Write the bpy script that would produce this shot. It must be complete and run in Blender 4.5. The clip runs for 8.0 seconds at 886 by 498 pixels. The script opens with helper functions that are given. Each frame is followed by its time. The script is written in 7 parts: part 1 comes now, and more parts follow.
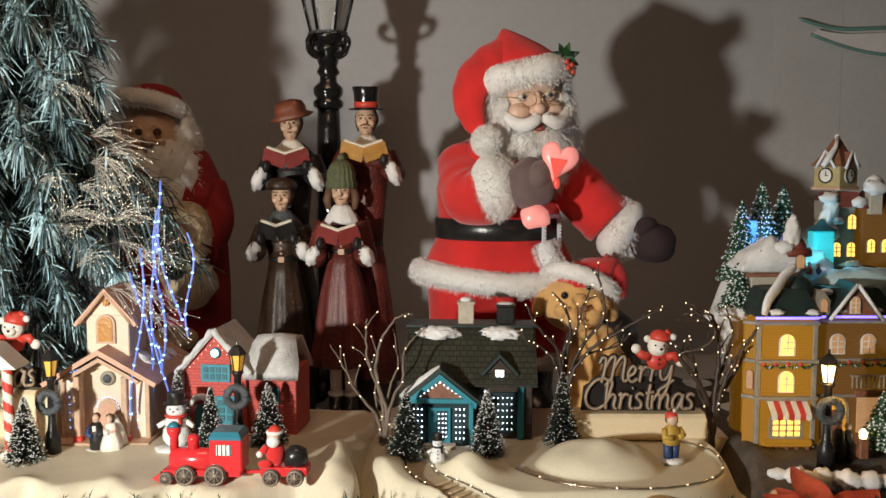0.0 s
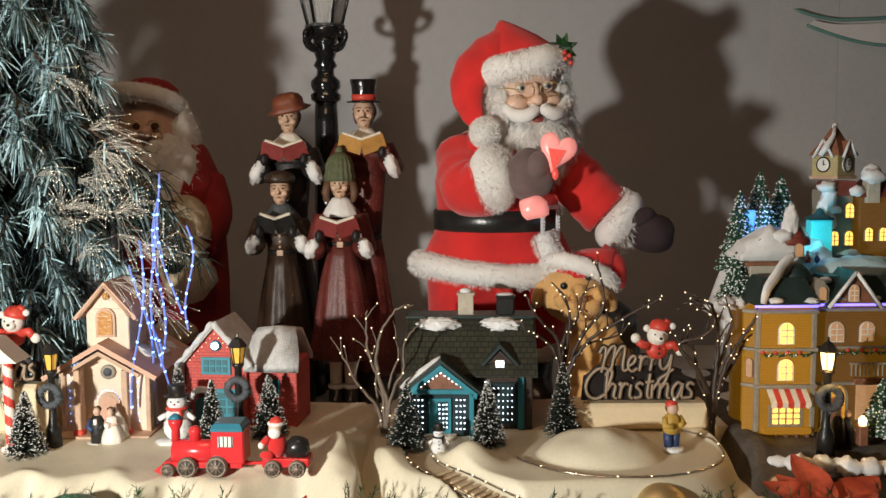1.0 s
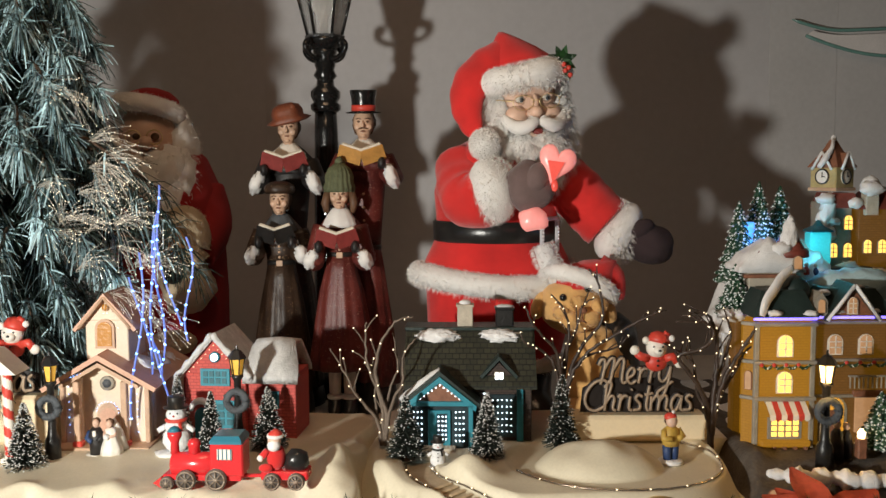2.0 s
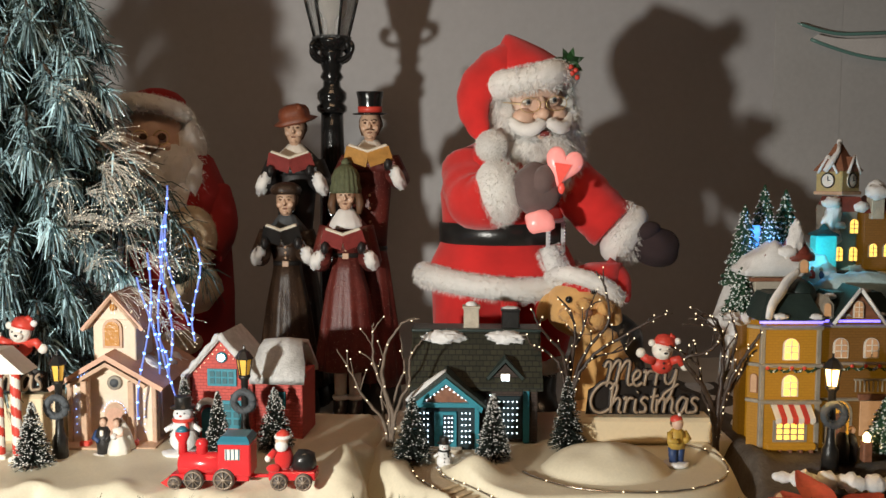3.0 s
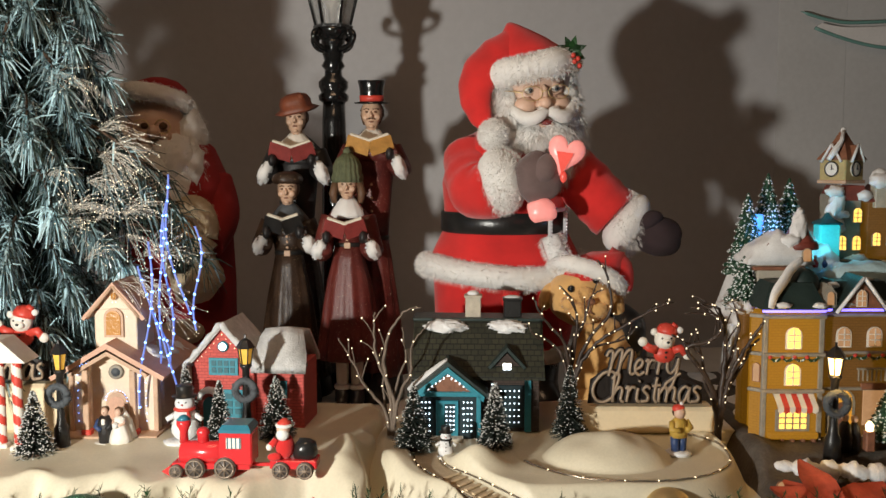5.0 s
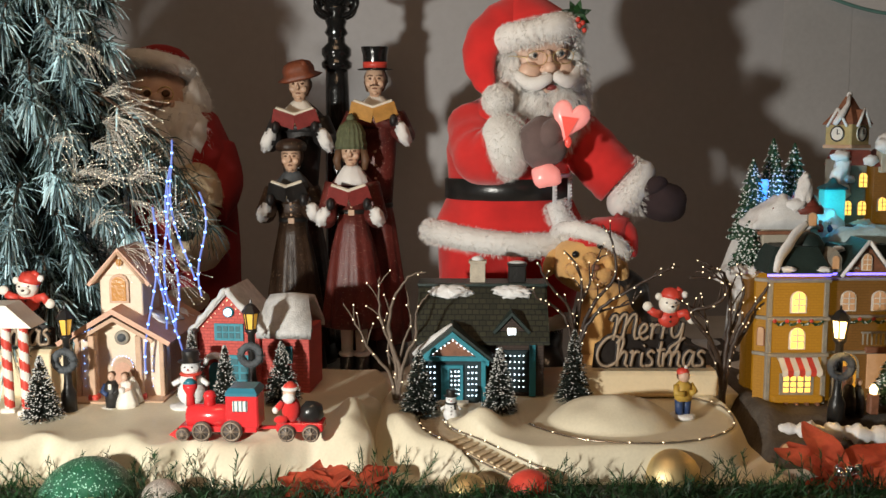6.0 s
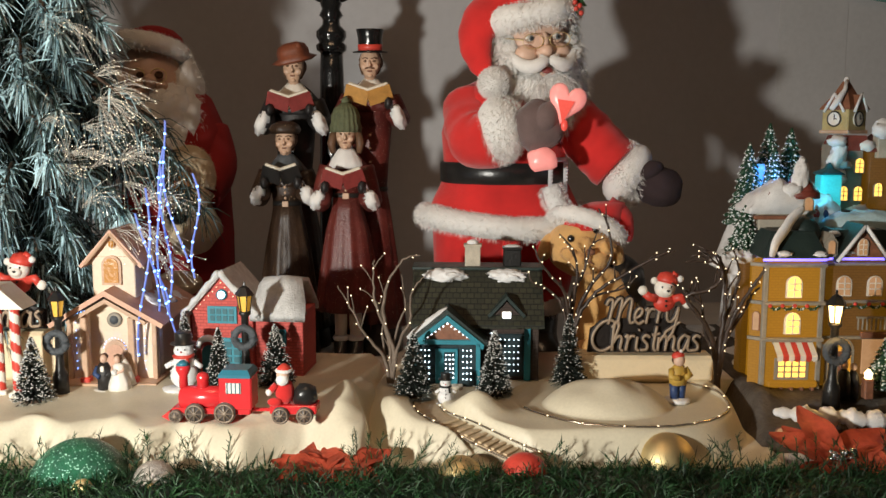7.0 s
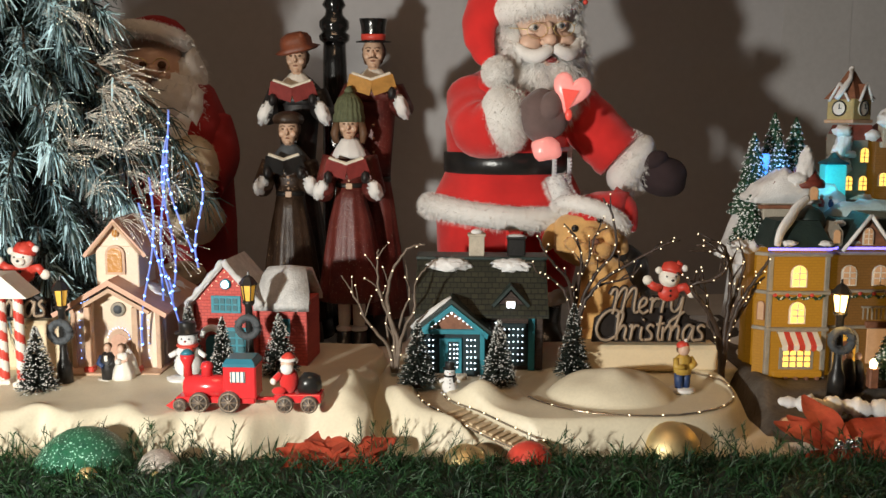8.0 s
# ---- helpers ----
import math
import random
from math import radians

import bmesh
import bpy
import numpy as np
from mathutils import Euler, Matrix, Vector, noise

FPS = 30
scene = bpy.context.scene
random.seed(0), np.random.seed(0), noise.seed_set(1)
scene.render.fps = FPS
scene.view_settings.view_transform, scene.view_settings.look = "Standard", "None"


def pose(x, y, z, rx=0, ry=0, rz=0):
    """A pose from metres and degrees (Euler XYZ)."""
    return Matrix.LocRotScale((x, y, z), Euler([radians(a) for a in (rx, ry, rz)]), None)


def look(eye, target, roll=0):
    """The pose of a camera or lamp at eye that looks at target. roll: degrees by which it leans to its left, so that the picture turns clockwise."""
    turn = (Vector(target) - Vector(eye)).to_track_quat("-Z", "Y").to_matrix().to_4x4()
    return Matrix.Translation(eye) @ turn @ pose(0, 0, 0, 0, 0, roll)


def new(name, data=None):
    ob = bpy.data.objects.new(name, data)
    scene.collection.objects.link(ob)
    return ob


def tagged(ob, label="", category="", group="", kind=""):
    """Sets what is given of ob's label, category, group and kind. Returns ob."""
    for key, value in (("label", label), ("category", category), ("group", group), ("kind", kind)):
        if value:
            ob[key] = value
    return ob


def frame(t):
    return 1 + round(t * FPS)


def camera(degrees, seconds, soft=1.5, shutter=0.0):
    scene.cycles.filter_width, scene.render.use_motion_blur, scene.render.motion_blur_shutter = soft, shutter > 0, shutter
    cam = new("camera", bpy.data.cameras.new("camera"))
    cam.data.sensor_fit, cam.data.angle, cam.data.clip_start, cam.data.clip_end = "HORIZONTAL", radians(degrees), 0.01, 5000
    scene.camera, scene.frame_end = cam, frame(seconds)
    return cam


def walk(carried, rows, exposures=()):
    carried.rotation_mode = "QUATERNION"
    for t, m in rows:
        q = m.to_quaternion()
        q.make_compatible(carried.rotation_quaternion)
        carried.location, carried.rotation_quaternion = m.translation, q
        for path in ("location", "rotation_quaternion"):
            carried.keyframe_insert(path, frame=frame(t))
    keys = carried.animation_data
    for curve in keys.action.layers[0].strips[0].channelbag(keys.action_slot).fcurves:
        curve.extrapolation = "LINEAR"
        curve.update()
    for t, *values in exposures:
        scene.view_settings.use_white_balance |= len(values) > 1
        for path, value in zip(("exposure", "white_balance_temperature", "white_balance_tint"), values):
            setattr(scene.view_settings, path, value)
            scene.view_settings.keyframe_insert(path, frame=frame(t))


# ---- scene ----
cam = camera(50.8, 8.0)
PATH = [
    (0, (0.0000, 0.0000, 1.2200), (0.0000, 1.9924, 1.0457), 0.00),
    (0.5, (0.0009, -0.0025, 1.2121), (0.0091, 1.9890, 1.0280), -0.29),
    (1, (-0.0050, -0.0021, 1.2121), (0.0031, 1.9896, 1.0299), -0.39),
    (1.5, (-0.0031, -0.0019, 1.2181), (0.0059, 1.9906, 1.0458), -0.39),
    (3, (-0.0155, -0.0068, 1.2242), (-0.0065, 1.9860, 1.0550), 0.01),
    (3.5, (-0.0184, -0.0057, 1.2231), (-0.0114, 1.9877, 1.0609), 0.11),
    (4, (-0.0184, -0.0042, 1.2311), (-0.0136, 1.9899, 1.0788), 0.31),
    (5.5, (-0.0111, -0.0028, 1.2110), (-0.0118, 1.9854, 0.9939), -0.20),
    (6, (-0.0161, -0.0038, 1.2040), (-0.0196, 1.9817, 0.9641), -0.20),
    (6.5, (-0.0177, 0.0021, 1.1997), (-0.0112, 1.9865, 0.9508), -0.09),
    (7, (-0.0185, 0.0028, 1.1937), (-0.0080, 1.9854, 0.9308), 0.12),
    (7.5, (-0.0183, 0.0056, 1.1905), (-0.0118, 1.9876, 0.9227), 0.01),
    (8, (-0.0233, 0.0048, 1.1865), (-0.0148, 1.9856, 0.9107), 0.11),
]
walk(cam, [(t, look(eye, target, roll)) for t, eye, target, roll in PATH])

# ---------- world and lights ----------
world = bpy.data.worlds.new("world")
scene.world = world
world.use_nodes = True
world.node_tree.nodes["Background"].inputs[0].default_value = (0.05, 0.045, 0.04, 1)
world.node_tree.nodes["Background"].inputs[1].default_value = 0.2
scene.view_settings.exposure = 0.0


def lamp(name, kind, place, target, power, colour, size=0.05):
    data = bpy.data.lights.new(name, kind)
    data.energy, data.color = power, colour
    if kind == "AREA":
        data.shape, data.size = "DISK", size
    else:
        data.shadow_soft_size = size
    ob = new(name, data)
    ob.matrix_world = look(place, target)
    return ob


lamp("room_lamp", "AREA", (-0.77, 0.16, 1.085), (0.30, 1.9, 1.12), 24.0, (1.0, 0.97, 0.88), 0.07)
# added warm fill from above that lifts the shadows; no fixture belongs to it
lamp("overhead_fill", "AREA", (-0.25, 0.8, 2.35), (-0.25, 1.1, 0), 4.8, (1.0, 0.64, 0.38), 0.6)

# ---------- materials ----------


def mat(name, col, rough=0.6, metal=0.0, var=0.25, scale=25, fine=220, bump=0.25, second=None, glow=None, power=0.0, coat=0.0, island=0.0, sheen=0.0, spots=None, trans=0.0):
    """Two scales of colour variation and fine relief; second: the other colour that the coarse noise mixes in; glow: what it emits;
    spots: (colour, scale, amount) of sprinkled frost or glitter."""
    m = bpy.data.materials.new(name)
    m.use_nodes = True
    n, l = m.node_tree.nodes, m.node_tree.links
    b = n["Principled BSDF"]
    b.inputs["Roughness"].default_value = rough
    b.inputs["Metallic"].default_value = metal
    b.inputs["Coat Weight"].default_value = coat
    b.inputs["Sheen Weight"].default_value = sheen
    b.inputs["Transmission Weight"].default_value = trans
    tc = n.new("ShaderNodeTexCoord")

    def noise_at(s, detail=3):
        t = n.new("ShaderNodeTexNoise")
        t.inputs["Scale"].default_value = s
        t.inputs["Detail"].default_value = detail
        l.new(tc.outputs["Object"], t.inputs["Vector"])
        return t

    coarse, fineno = noise_at(scale), noise_at(fine)
    add = n.new("ShaderNodeMath")
    add.operation = "MULTIPLY_ADD"
    l.new(coarse.outputs["Fac"], add.inputs[0])
    add.inputs[1].default_value = 0.65
    half = n.new("ShaderNodeMath")
    half.operation = "MULTIPLY"
    half.inputs[1].default_value = 0.35
    l.new(fineno.outputs["Fac"], half.inputs[0])
    l.new(half.outputs[0], add.inputs[2])
    ramp = n.new("ShaderNodeMapRange")
    ramp.inputs["From Min"].default_value, ramp.inputs["From Max"].default_value = 0.32, 0.68
    l.new(add.outputs[0], ramp.inputs["Value"])
    mix = n.new("ShaderNodeMix")
    mix.data_type = "RGBA"
    lo = [c * (1 - var) for c in col]
    hi = second if second else [min(1, c * (1 + var * 0.8)) for c in col]
    mix.inputs["A"].default_value = (*lo, 1)
    mix.inputs["B"].default_value = (*hi, 1)
    l.new(ramp.outputs["Result"], mix.inputs["Factor"])
    out = mix.outputs["Result"]
    if island:
        geo = n.new("ShaderNodeNewGeometry")
        hsv = n.new("ShaderNodeHueSaturation")
        rng = n.new("ShaderNodeMapRange")
        rng.inputs["To Min"].default_value, rng.inputs["To Max"].default_value = 1 - island, 1 + island
        l.new(geo.outputs["Random Per Island"], rng.inputs["Value"])
        l.new(rng.outputs["Result"], hsv.inputs["Value"])
        l.new(out, hsv.inputs["Color"])
        out = hsv.outputs["Color"]
    if spots:
        vor = n.new("ShaderNodeTexVoronoi")
        vor.inputs["Scale"].default_value = spots[1]
        l.new(tc.outputs["Object"], vor.inputs["Vector"])
        lt = n.new("ShaderNodeMath")
        lt.operation = "LESS_THAN"
        lt.inputs[1].default_value = spots[2]
        l.new(vor.outputs["Distance"], lt.inputs[0])
        mx = n.new("ShaderNodeMix")
        mx.data_type = "RGBA"
        mx.inputs["B"].default_value = (*spots[0], 1)
        l.new(lt.outputs[0], mx.inputs["Factor"])
        l.new(out, mx.inputs["A"])
        out = mx.outputs["Result"]
    l.new(out, b.inputs["Base Color"])
    if bump:
        bp = n.new("ShaderNodeBump")
        bp.inputs["Strength"].default_value = bump
        bp.inputs["Distance"].default_value = 0.002
        l.new(fineno.outputs["Fac"], bp.inputs["Height"])
        l.new(bp.outputs["Normal"], b.inputs["Normal"])
    if glow:
        b.inputs["Emission Color"].default_value = (*glow, 1)
        b.inputs["Emission Strength"].default_value = power
    return m


def brick_mat(name, c1, c2, joint, width, height, rough=0.7, offset=0.5, turn=(90, 0, 0)):
    """Small moulded courses of brick or shingle, with sunk joints."""
    m = mat(name, c1, rough)
    n, l = m.node_tree.nodes, m.node_tree.links
    b = n["Principled BSDF"]
    tc = n.new("ShaderNodeTexCoord")
    mp = n.new("ShaderNodeMapping")
    mp.inputs["Rotation"].default_value = [radians(a) for a in turn]
    l.new(tc.outputs["Object"], mp.inputs["Vector"])
    br = n.new("ShaderNodeTexBrick")
    br.offset = offset
    br.inputs["Color1"].default_value, br.inputs["Color2"].default_value = (*c1, 1), (*c2, 1)
    br.inputs["Mortar"].default_value = (*joint, 1)
    br.inputs["Scale"].default_value = 1
    br.inputs["Brick Width"].default_value, br.inputs["Row Height"].default_value = width, height
    br.inputs["Mortar Size"].default_value = height * 0.1
    l.new(mp.outputs["Vector"], br.inputs["Vector"])
    mix = n.new("ShaderNodeMix")
    mix.data_type, mix.blend_type = "RGBA", "MULTIPLY"
    mix.inputs["Factor"].default_value = 0.5
    old = b.inputs["Base Color"].links[0].from_socket
    l.new(br.outputs["Color"], mix.inputs["A"])
    sc = n.new("ShaderNodeMix")
    sc.data_type = "RGBA"
    sc.inputs["Factor"].default_value = 0.6
    sc.inputs["B"].default_value = (1, 1, 1, 1)
    l.new(old, sc.inputs["A"])
    l.new(sc.outputs["Result"], mix.inputs["B"])
    l.new(mix.outputs["Result"], b.inputs["Base Color"])
    bp = n.new("ShaderNodeBump")
    bp.inputs["Strength"].default_value, bp.inputs["Distance"].default_value = 0.7, 0.0015
    bp.invert = True
    l.new(br.outputs["Fac"], bp.inputs["Height"])
    l.new(bp.outputs["Normal"], b.inputs["Normal"])
    return m


WALL = mat("painted_wall", (0.50, 0.49, 0.50), 0.55, var=0.08, scale=2.5, fine=60, bump=0.08)
CURTAIN = mat("wall_panel", (0.52, 0.51, 0.51), 0.6, var=0.1, scale=3, fine=90, bump=0.1)
ROOM = mat("brown_room_paint", (0.11, 0.085, 0.065), 0.7, var=0.1, scale=3, fine=60, bump=0.1)
FLOOR = mat("floor_tiles", (0.3, 0.27, 0.24), 0.4, scale=4)
CLOTH = mat("white_cloth", (0.74, 0.70, 0.64), 0.85, var=0.1, scale=14, fine=500, bump=0.25, sheen=0.2)
WOOD = mat("dark_wood", (0.14, 0.08, 0.05), 0.5, var=0.4, scale=20)
SNOW = mat("cream_snow_resin", (0.69, 0.63, 0.48), 0.5, var=0.1, scale=16, fine=260, bump=0.12)
SNOW_W = mat("white_snow_paint", (0.82, 0.82, 0.82), 0.75, var=0.14, scale=60, fine=500, bump=0.8)
SNOW_G = mat("grey_snow_roof", (0.62, 0.62, 0.61), 0.8, var=0.22, scale=70, fine=420, bump=0.9)
PATHM = mat("path_paint", (0.50, 0.40, 0.27), 0.6, var=0.2, scale=40, fine=300)
SLAT = mat("track_slat", (0.64, 0.50, 0.32), 0.5, var=0.25, scale=60)
PINK_WALL = mat("cream_church_wall", (0.76, 0.62, 0.47), 0.5, var=0.1, scale=30, fine=300, bump=0.15)
PINK_ROOF = mat("salmon_church_roof", (0.62, 0.36, 0.25), 0.5, var=0.18, scale=35, fine=300, bump=0.3)
TRIM_TAN = mat("tan_trim", (0.55, 0.36, 0.24), 0.55, var=0.18, scale=40)
GOLD_GLASS = mat("amber_glass", (0.35, 0.16, 0.04), 0.25, glow=(1.0, 0.42, 0.05), power=0.25)
RED_WALL = brick_mat("red_brick_paint", (0.66, 0.12, 0.095), (0.58, 0.10, 0.085), (0.42, 0.07, 0.06), 0.010, 0.005)
TEAL = mat("turquoise_paint", (0.025, 0.23, 0.30), 0.5, var=0.2, scale=60, fine=400)
TEAL_D = mat("dark_turquoise_paint", (0.02, 0.12, 0.15), 0.5, var=0.2, scale=60, fine=400)
BLACKP = mat("black_paint", (0.018, 0.017, 0.016), 0.35, var=0.3, scale=40, fine=300)
BLACKG = mat("gloss_black_resin", (0.012, 0.012, 0.012), 0.18, var=0.3, scale=40, coat=0.4)
GREEN_ROOF = brick_mat("dark_green_shingle", (0.022, 0.025, 0.014), (0.040, 0.041, 0.022), (0.006, 0.007, 0.004), 0.011, 0.0075, turn=(90, 0, 0))
COTT_WALL = brick_mat("dark_brown_brick", (0.075, 0.045, 0.033), (0.055, 0.035, 0.028), (0.03, 0.02, 0.015), 0.009, 0.0045)
BROWN_GABLE = mat("brown_gable_board", (0.24, 0.10, 0.055), 0.6, var=0.3, scale=80)
STONE = mat("cream_stone", (0.50, 0.44, 0.35), 0.7, var=0.2, scale=60, fine=400, bump=0.5)
AMBER_WALL_GLOW = brick_mat("ochre_brick_self_lit", (0.17, 0.080, 0.009), (0.135, 0.062, 0.008), (0.08, 0.036, 0.005), 0.0085, 0.0042)
BROWN_WALL_GLOW = brick_mat("brown_brick_self_lit", (0.13, 0.055, 0.025), (0.10, 0.042, 0.022), (0.055, 0.025, 0.015), 0.0085, 0.0042)
FOOT = mat("dark_rocky_foot", (0.07, 0.05, 0.035), 0.7, var=0.4, scale=22, fine=200, second=(0.11, 0.095, 0.08), bump=0.8)
# brick walls emit: added glow stands for light through thin resin, no lamps inside
for wall_mat, power in ((AMBER_WALL_GLOW, 0.26), (BROWN_WALL_GLOW, 0.08)):
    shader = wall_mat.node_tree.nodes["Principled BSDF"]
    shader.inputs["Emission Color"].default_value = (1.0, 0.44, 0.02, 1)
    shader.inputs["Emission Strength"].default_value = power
BELFRY = mat("ochre_belfry_paint", (0.46, 0.36, 0.16), 0.6, var=0.2, scale=60, fine=300)
TRIM_GREY = mat("grey_white_trim", (0.30, 0.27, 0.22), 0.6, var=0.2, scale=60)
WINDOW_LIT = mat("lit_window_pane", (0.5, 0.35, 0.1), 0.3, glow=(1.0, 0.56, 0.10), power=1.9, var=0.3, scale=90)
WINDOW_DIM = mat("dim_window_pane", (0.18, 0.13, 0.10), 0.3, glow=(1.0, 0.5, 0.2), power=0.35, var=0.3, scale=90)
AMBER_ARCH = mat("amber_lit_arch", (0.45, 0.26, 0.05), 0.5, glow=(1.0, 0.45, 0.04), power=0.5, var=0.35, scale=60)
LAMP_LIT = mat("lit_lantern_glass", (0.6, 0.5, 0.3), 0.3, glow=(1.0, 0.72, 0.34), power=5.0)
LAMP_AMBER = mat("amber_lantern_glass", (0.7, 0.42, 0.08), 0.3, glow=(1.0, 0.5, 0.06), power=0.35)
FOREST_ROOF = mat("dark_green_roof", (0.020, 0.035, 0.032), 0.45, var=0.3, scale=60, fine=350)
RED_ROOF = mat("brick_red_roof", (0.20, 0.045, 0.03), 0.55, var=0.3, scale=60, fine=350)
STRIPE_R = mat("red_paint", (0.62, 0.06, 0.04), 0.45, var=0.15, scale=50)
STRIPE_W = mat("white_paint", (0.80, 0.76, 0.68), 0.5, var=0.08, scale=50)
RED_FELT = mat("red_felt", (0.62, 0.018, 0.016), 0.9, var=0.2, scale=22, fine=900, bump=0.35, sheen=0.25)
RED_DARK = mat("crimson_felt", (0.32, 0.018, 0.018), 0.95, var=0.2, scale=18, fine=700, bump=0.35)
FUR = mat("white_plush", (0.86, 0.84, 0.81), 0.95, var=0.08, scale=50, fine=500, bump=0.5, sheen=0.4, island=0.05)
FUR_TAN = mat("cream_plush", (0.62, 0.50, 0.34), 0.95, var=0.15, scale=40, fine=500, bump=0.5, island=0.15)
SKIN = mat("doll_vinyl", (0.66, 0.44, 0.33), 0.45, var=0.08, scale=20, fine=200, bump=0.05)
RESIN_SKIN = mat("painted_resin_face", (0.58, 0.37, 0.25), 0.45, var=0.15, scale=60, fine=300, bump=0.1)
BUCKLE = mat("silver_sequin_plastic", (0.70, 0.70, 0.72), 0.3, metal=0.25, var=0.2, scale=200)
MITTEN = mat("grey_brown_mitten", (0.15, 0.10, 0.095), 0.95, var=0.22, scale=35, fine=800, bump=0.5, sheen=0.2)
# same mitten cloth darkened, shade put into the colour of the reaching hand
MITTEN_SHADED = mat("shaded_mitten", (0.035, 0.02, 0.022), 0.95, var=0.25, scale=35, fine=800, bump=0.5)
LEATHER = mat("black_vinyl", (0.02, 0.019, 0.018), 0.28, var=0.3, scale=30, fine=200, bump=0.2)
SILVER = mat("silver_metal", (0.72, 0.72, 0.74), 0.22, metal=1.0, var=0.15, scale=60)
GOLD = mat("matt_gold", (0.80, 0.64, 0.34), 0.52, metal=1.0, var=0.08, scale=20, bump=0.05)
PINK_GLOW = mat("pink_translucent_plastic", (0.85, 0.34, 0.32), 0.3, glow=(1.0, 0.30, 0.26), power=0.42, var=0.1)
RED_GLOW = mat("red_translucent_plastic", (0.75, 0.12, 0.10), 0.3, glow=(1.0, 0.08, 0.05), power=0.35)
PLUSH_TAN = mat("tan_plush", (0.68, 0.39, 0.14), 0.95, var=0.18, scale=40, fine=600, bump=0.6, sheen=0.3)
COAT_RED = mat("burgundy_glitter_coat", (0.095, 0.014, 0.012), 0.45, var=0.4, scale=22, fine=260, bump=0.4, second=(0.16, 0.030, 0.022), spots=((0.8, 0.55, 0.4), 260, 0.11))
COAT_BROWN = mat("brown_glitter_coat", (0.028, 0.016, 0.010), 0.45, var=0.4, scale=22, fine=260, bump=0.4, second=(0.06, 0.032, 0.018), spots=((0.8, 0.55, 0.3), 260, 0.11))
COAT_DARK = mat("charcoal_coat", (0.018, 0.016, 0.016), 0.5, var=0.3, scale=30, bump=0.3)
HAT_BROWN = mat("rust_hat", (0.20, 0.055, 0.025), 0.5, var=0.3, scale=40)
KNIT_GREEN = mat("green_knit", (0.10, 0.11, 0.055), 0.8, var=0.3, scale=90, bump=0.6)
SCARF = mat("slate_scarf", (0.08, 0.09, 0.10), 0.8, var=0.3, scale=60, bump=0.5)
BOOK_RED = mat("red_book_cover", (0.24, 0.035, 0.03), 0.5, var=0.2, scale=60)
BOOK_TAN = mat("ochre_book_cover", (0.50, 0.25, 0.06), 0.5, var=0.2, scale=60)
PAGE = mat("book_pages", (0.72, 0.66, 0.54), 0.7, var=0.1, scale=80)
HAIR = mat("brown_hair", (0.12, 0.06, 0.03), 0.6, var=0.3, scale=60)
# pale tone holds both frost and tinsel glints
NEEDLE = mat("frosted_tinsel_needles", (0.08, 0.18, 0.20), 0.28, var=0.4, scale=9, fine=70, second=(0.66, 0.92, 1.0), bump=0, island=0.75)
# darker needle copy: shade of the gaps put into the colour
NEEDLE_SHADE = mat("needles_shade_tone", (0.022, 0.04, 0.032), 0.5, var=0.4, scale=8, bump=0, island=0.4)
COTT_DARK = mat("dark_cottage_board", (0.007, 0.025, 0.032), 0.5, var=0.3, scale=60, fine=400)
GRASS = mat("green_garland_needles", (0.008, 0.030, 0.011), 0.58, var=0.5, scale=12, second=(0.022, 0.082, 0.022), bump=0, island=0.5)
BRISTLE = mat("dark_green_bristle", (0.022, 0.030, 0.024), 0.6, var=0.4, scale=80, bump=0, island=0.5)
FROST = mat("frost_tip", (0.62, 0.62, 0.60), 0.8, var=0.2, scale=80, bump=0, island=0.2)
BARK = mat("brown_bark", (0.09, 0.055, 0.035), 0.8, var=0.35, scale=50, fine=300, bump=0.8)
TWIG = mat("grey_twig", (0.16, 0.12, 0.09), 0.6, var=0.35, scale=60, fine=300, bump=0.6)
TWIG_D = mat("dark_twig", (0.05, 0.032, 0.024), 0.45, var=0.35, scale=60, fine=300, bump=0.5)
FIBRE = mat("pale_golden_fibre", (0.76, 0.73, 0.66), 0.25, glow=(1.0, 0.76, 0.48), power=0.06, bump=0)
TIP = mat("glowing_fibre_tip", (0.9, 0.8, 0.6), 0.3, glow=(1.0, 0.84, 0.60), power=1.8, bump=0)
BULB_W = mat("warm_white_bulb", (0.9, 0.85, 0.7), 0.3, glow=(1.0, 0.76, 0.46), power=1.8, bump=0)
BULB_C = mat("cool_white_bulb", (0.9, 0.9, 0.95), 0.3, glow=(0.75, 0.88, 1.0), power=4.0, bump=0)
BULB_B = mat("blue_bulb", (0.2, 0.35, 0.9), 0.3, glow=(0.16, 0.36, 1.0), power=6.0, bump=0)
WIRE = mat("clear_wire", (0.20, 0.24, 0.40), 0.3, glow=(0.04, 0.14, 0.8), power=0.6, bump=0)
WIRE_S = mat("silver_wire", (0.50, 0.44, 0.36), 0.25, metal=0.8, bump=0)
WHEEL_M = mat("dull_bronze_plastic", (0.26, 0.20, 0.15), 0.45, metal=0.3, bump=0)
GLASS = mat("clear_lantern_glass", (0.75, 0.75, 0.74), 0.12, var=0.2, scale=20, bump=0.1, trans=0.75)
GLIT_G = mat("green_glitter", (0.010, 0.10, 0.058), 0.3, var=0.4, scale=60, fine=900, bump=0.9, second=(0.025, 0.19, 0.09), spots=((0.55, 0.95, 0.75), 300, 0.24))
GLIT_S = mat("silver_glitter", (0.50, 0.45, 0.40), 0.3, var=0.4, scale=90, fine=900, bump=0.9, spots=((0.95, 0.9, 0.85), 520, 0.25), metal=0.4)
PETAL = mat("red_silk_petal", (0.54, 0.085, 0.042), 0.55, var=0.3, scale=25, fine=160, bump=0.5)
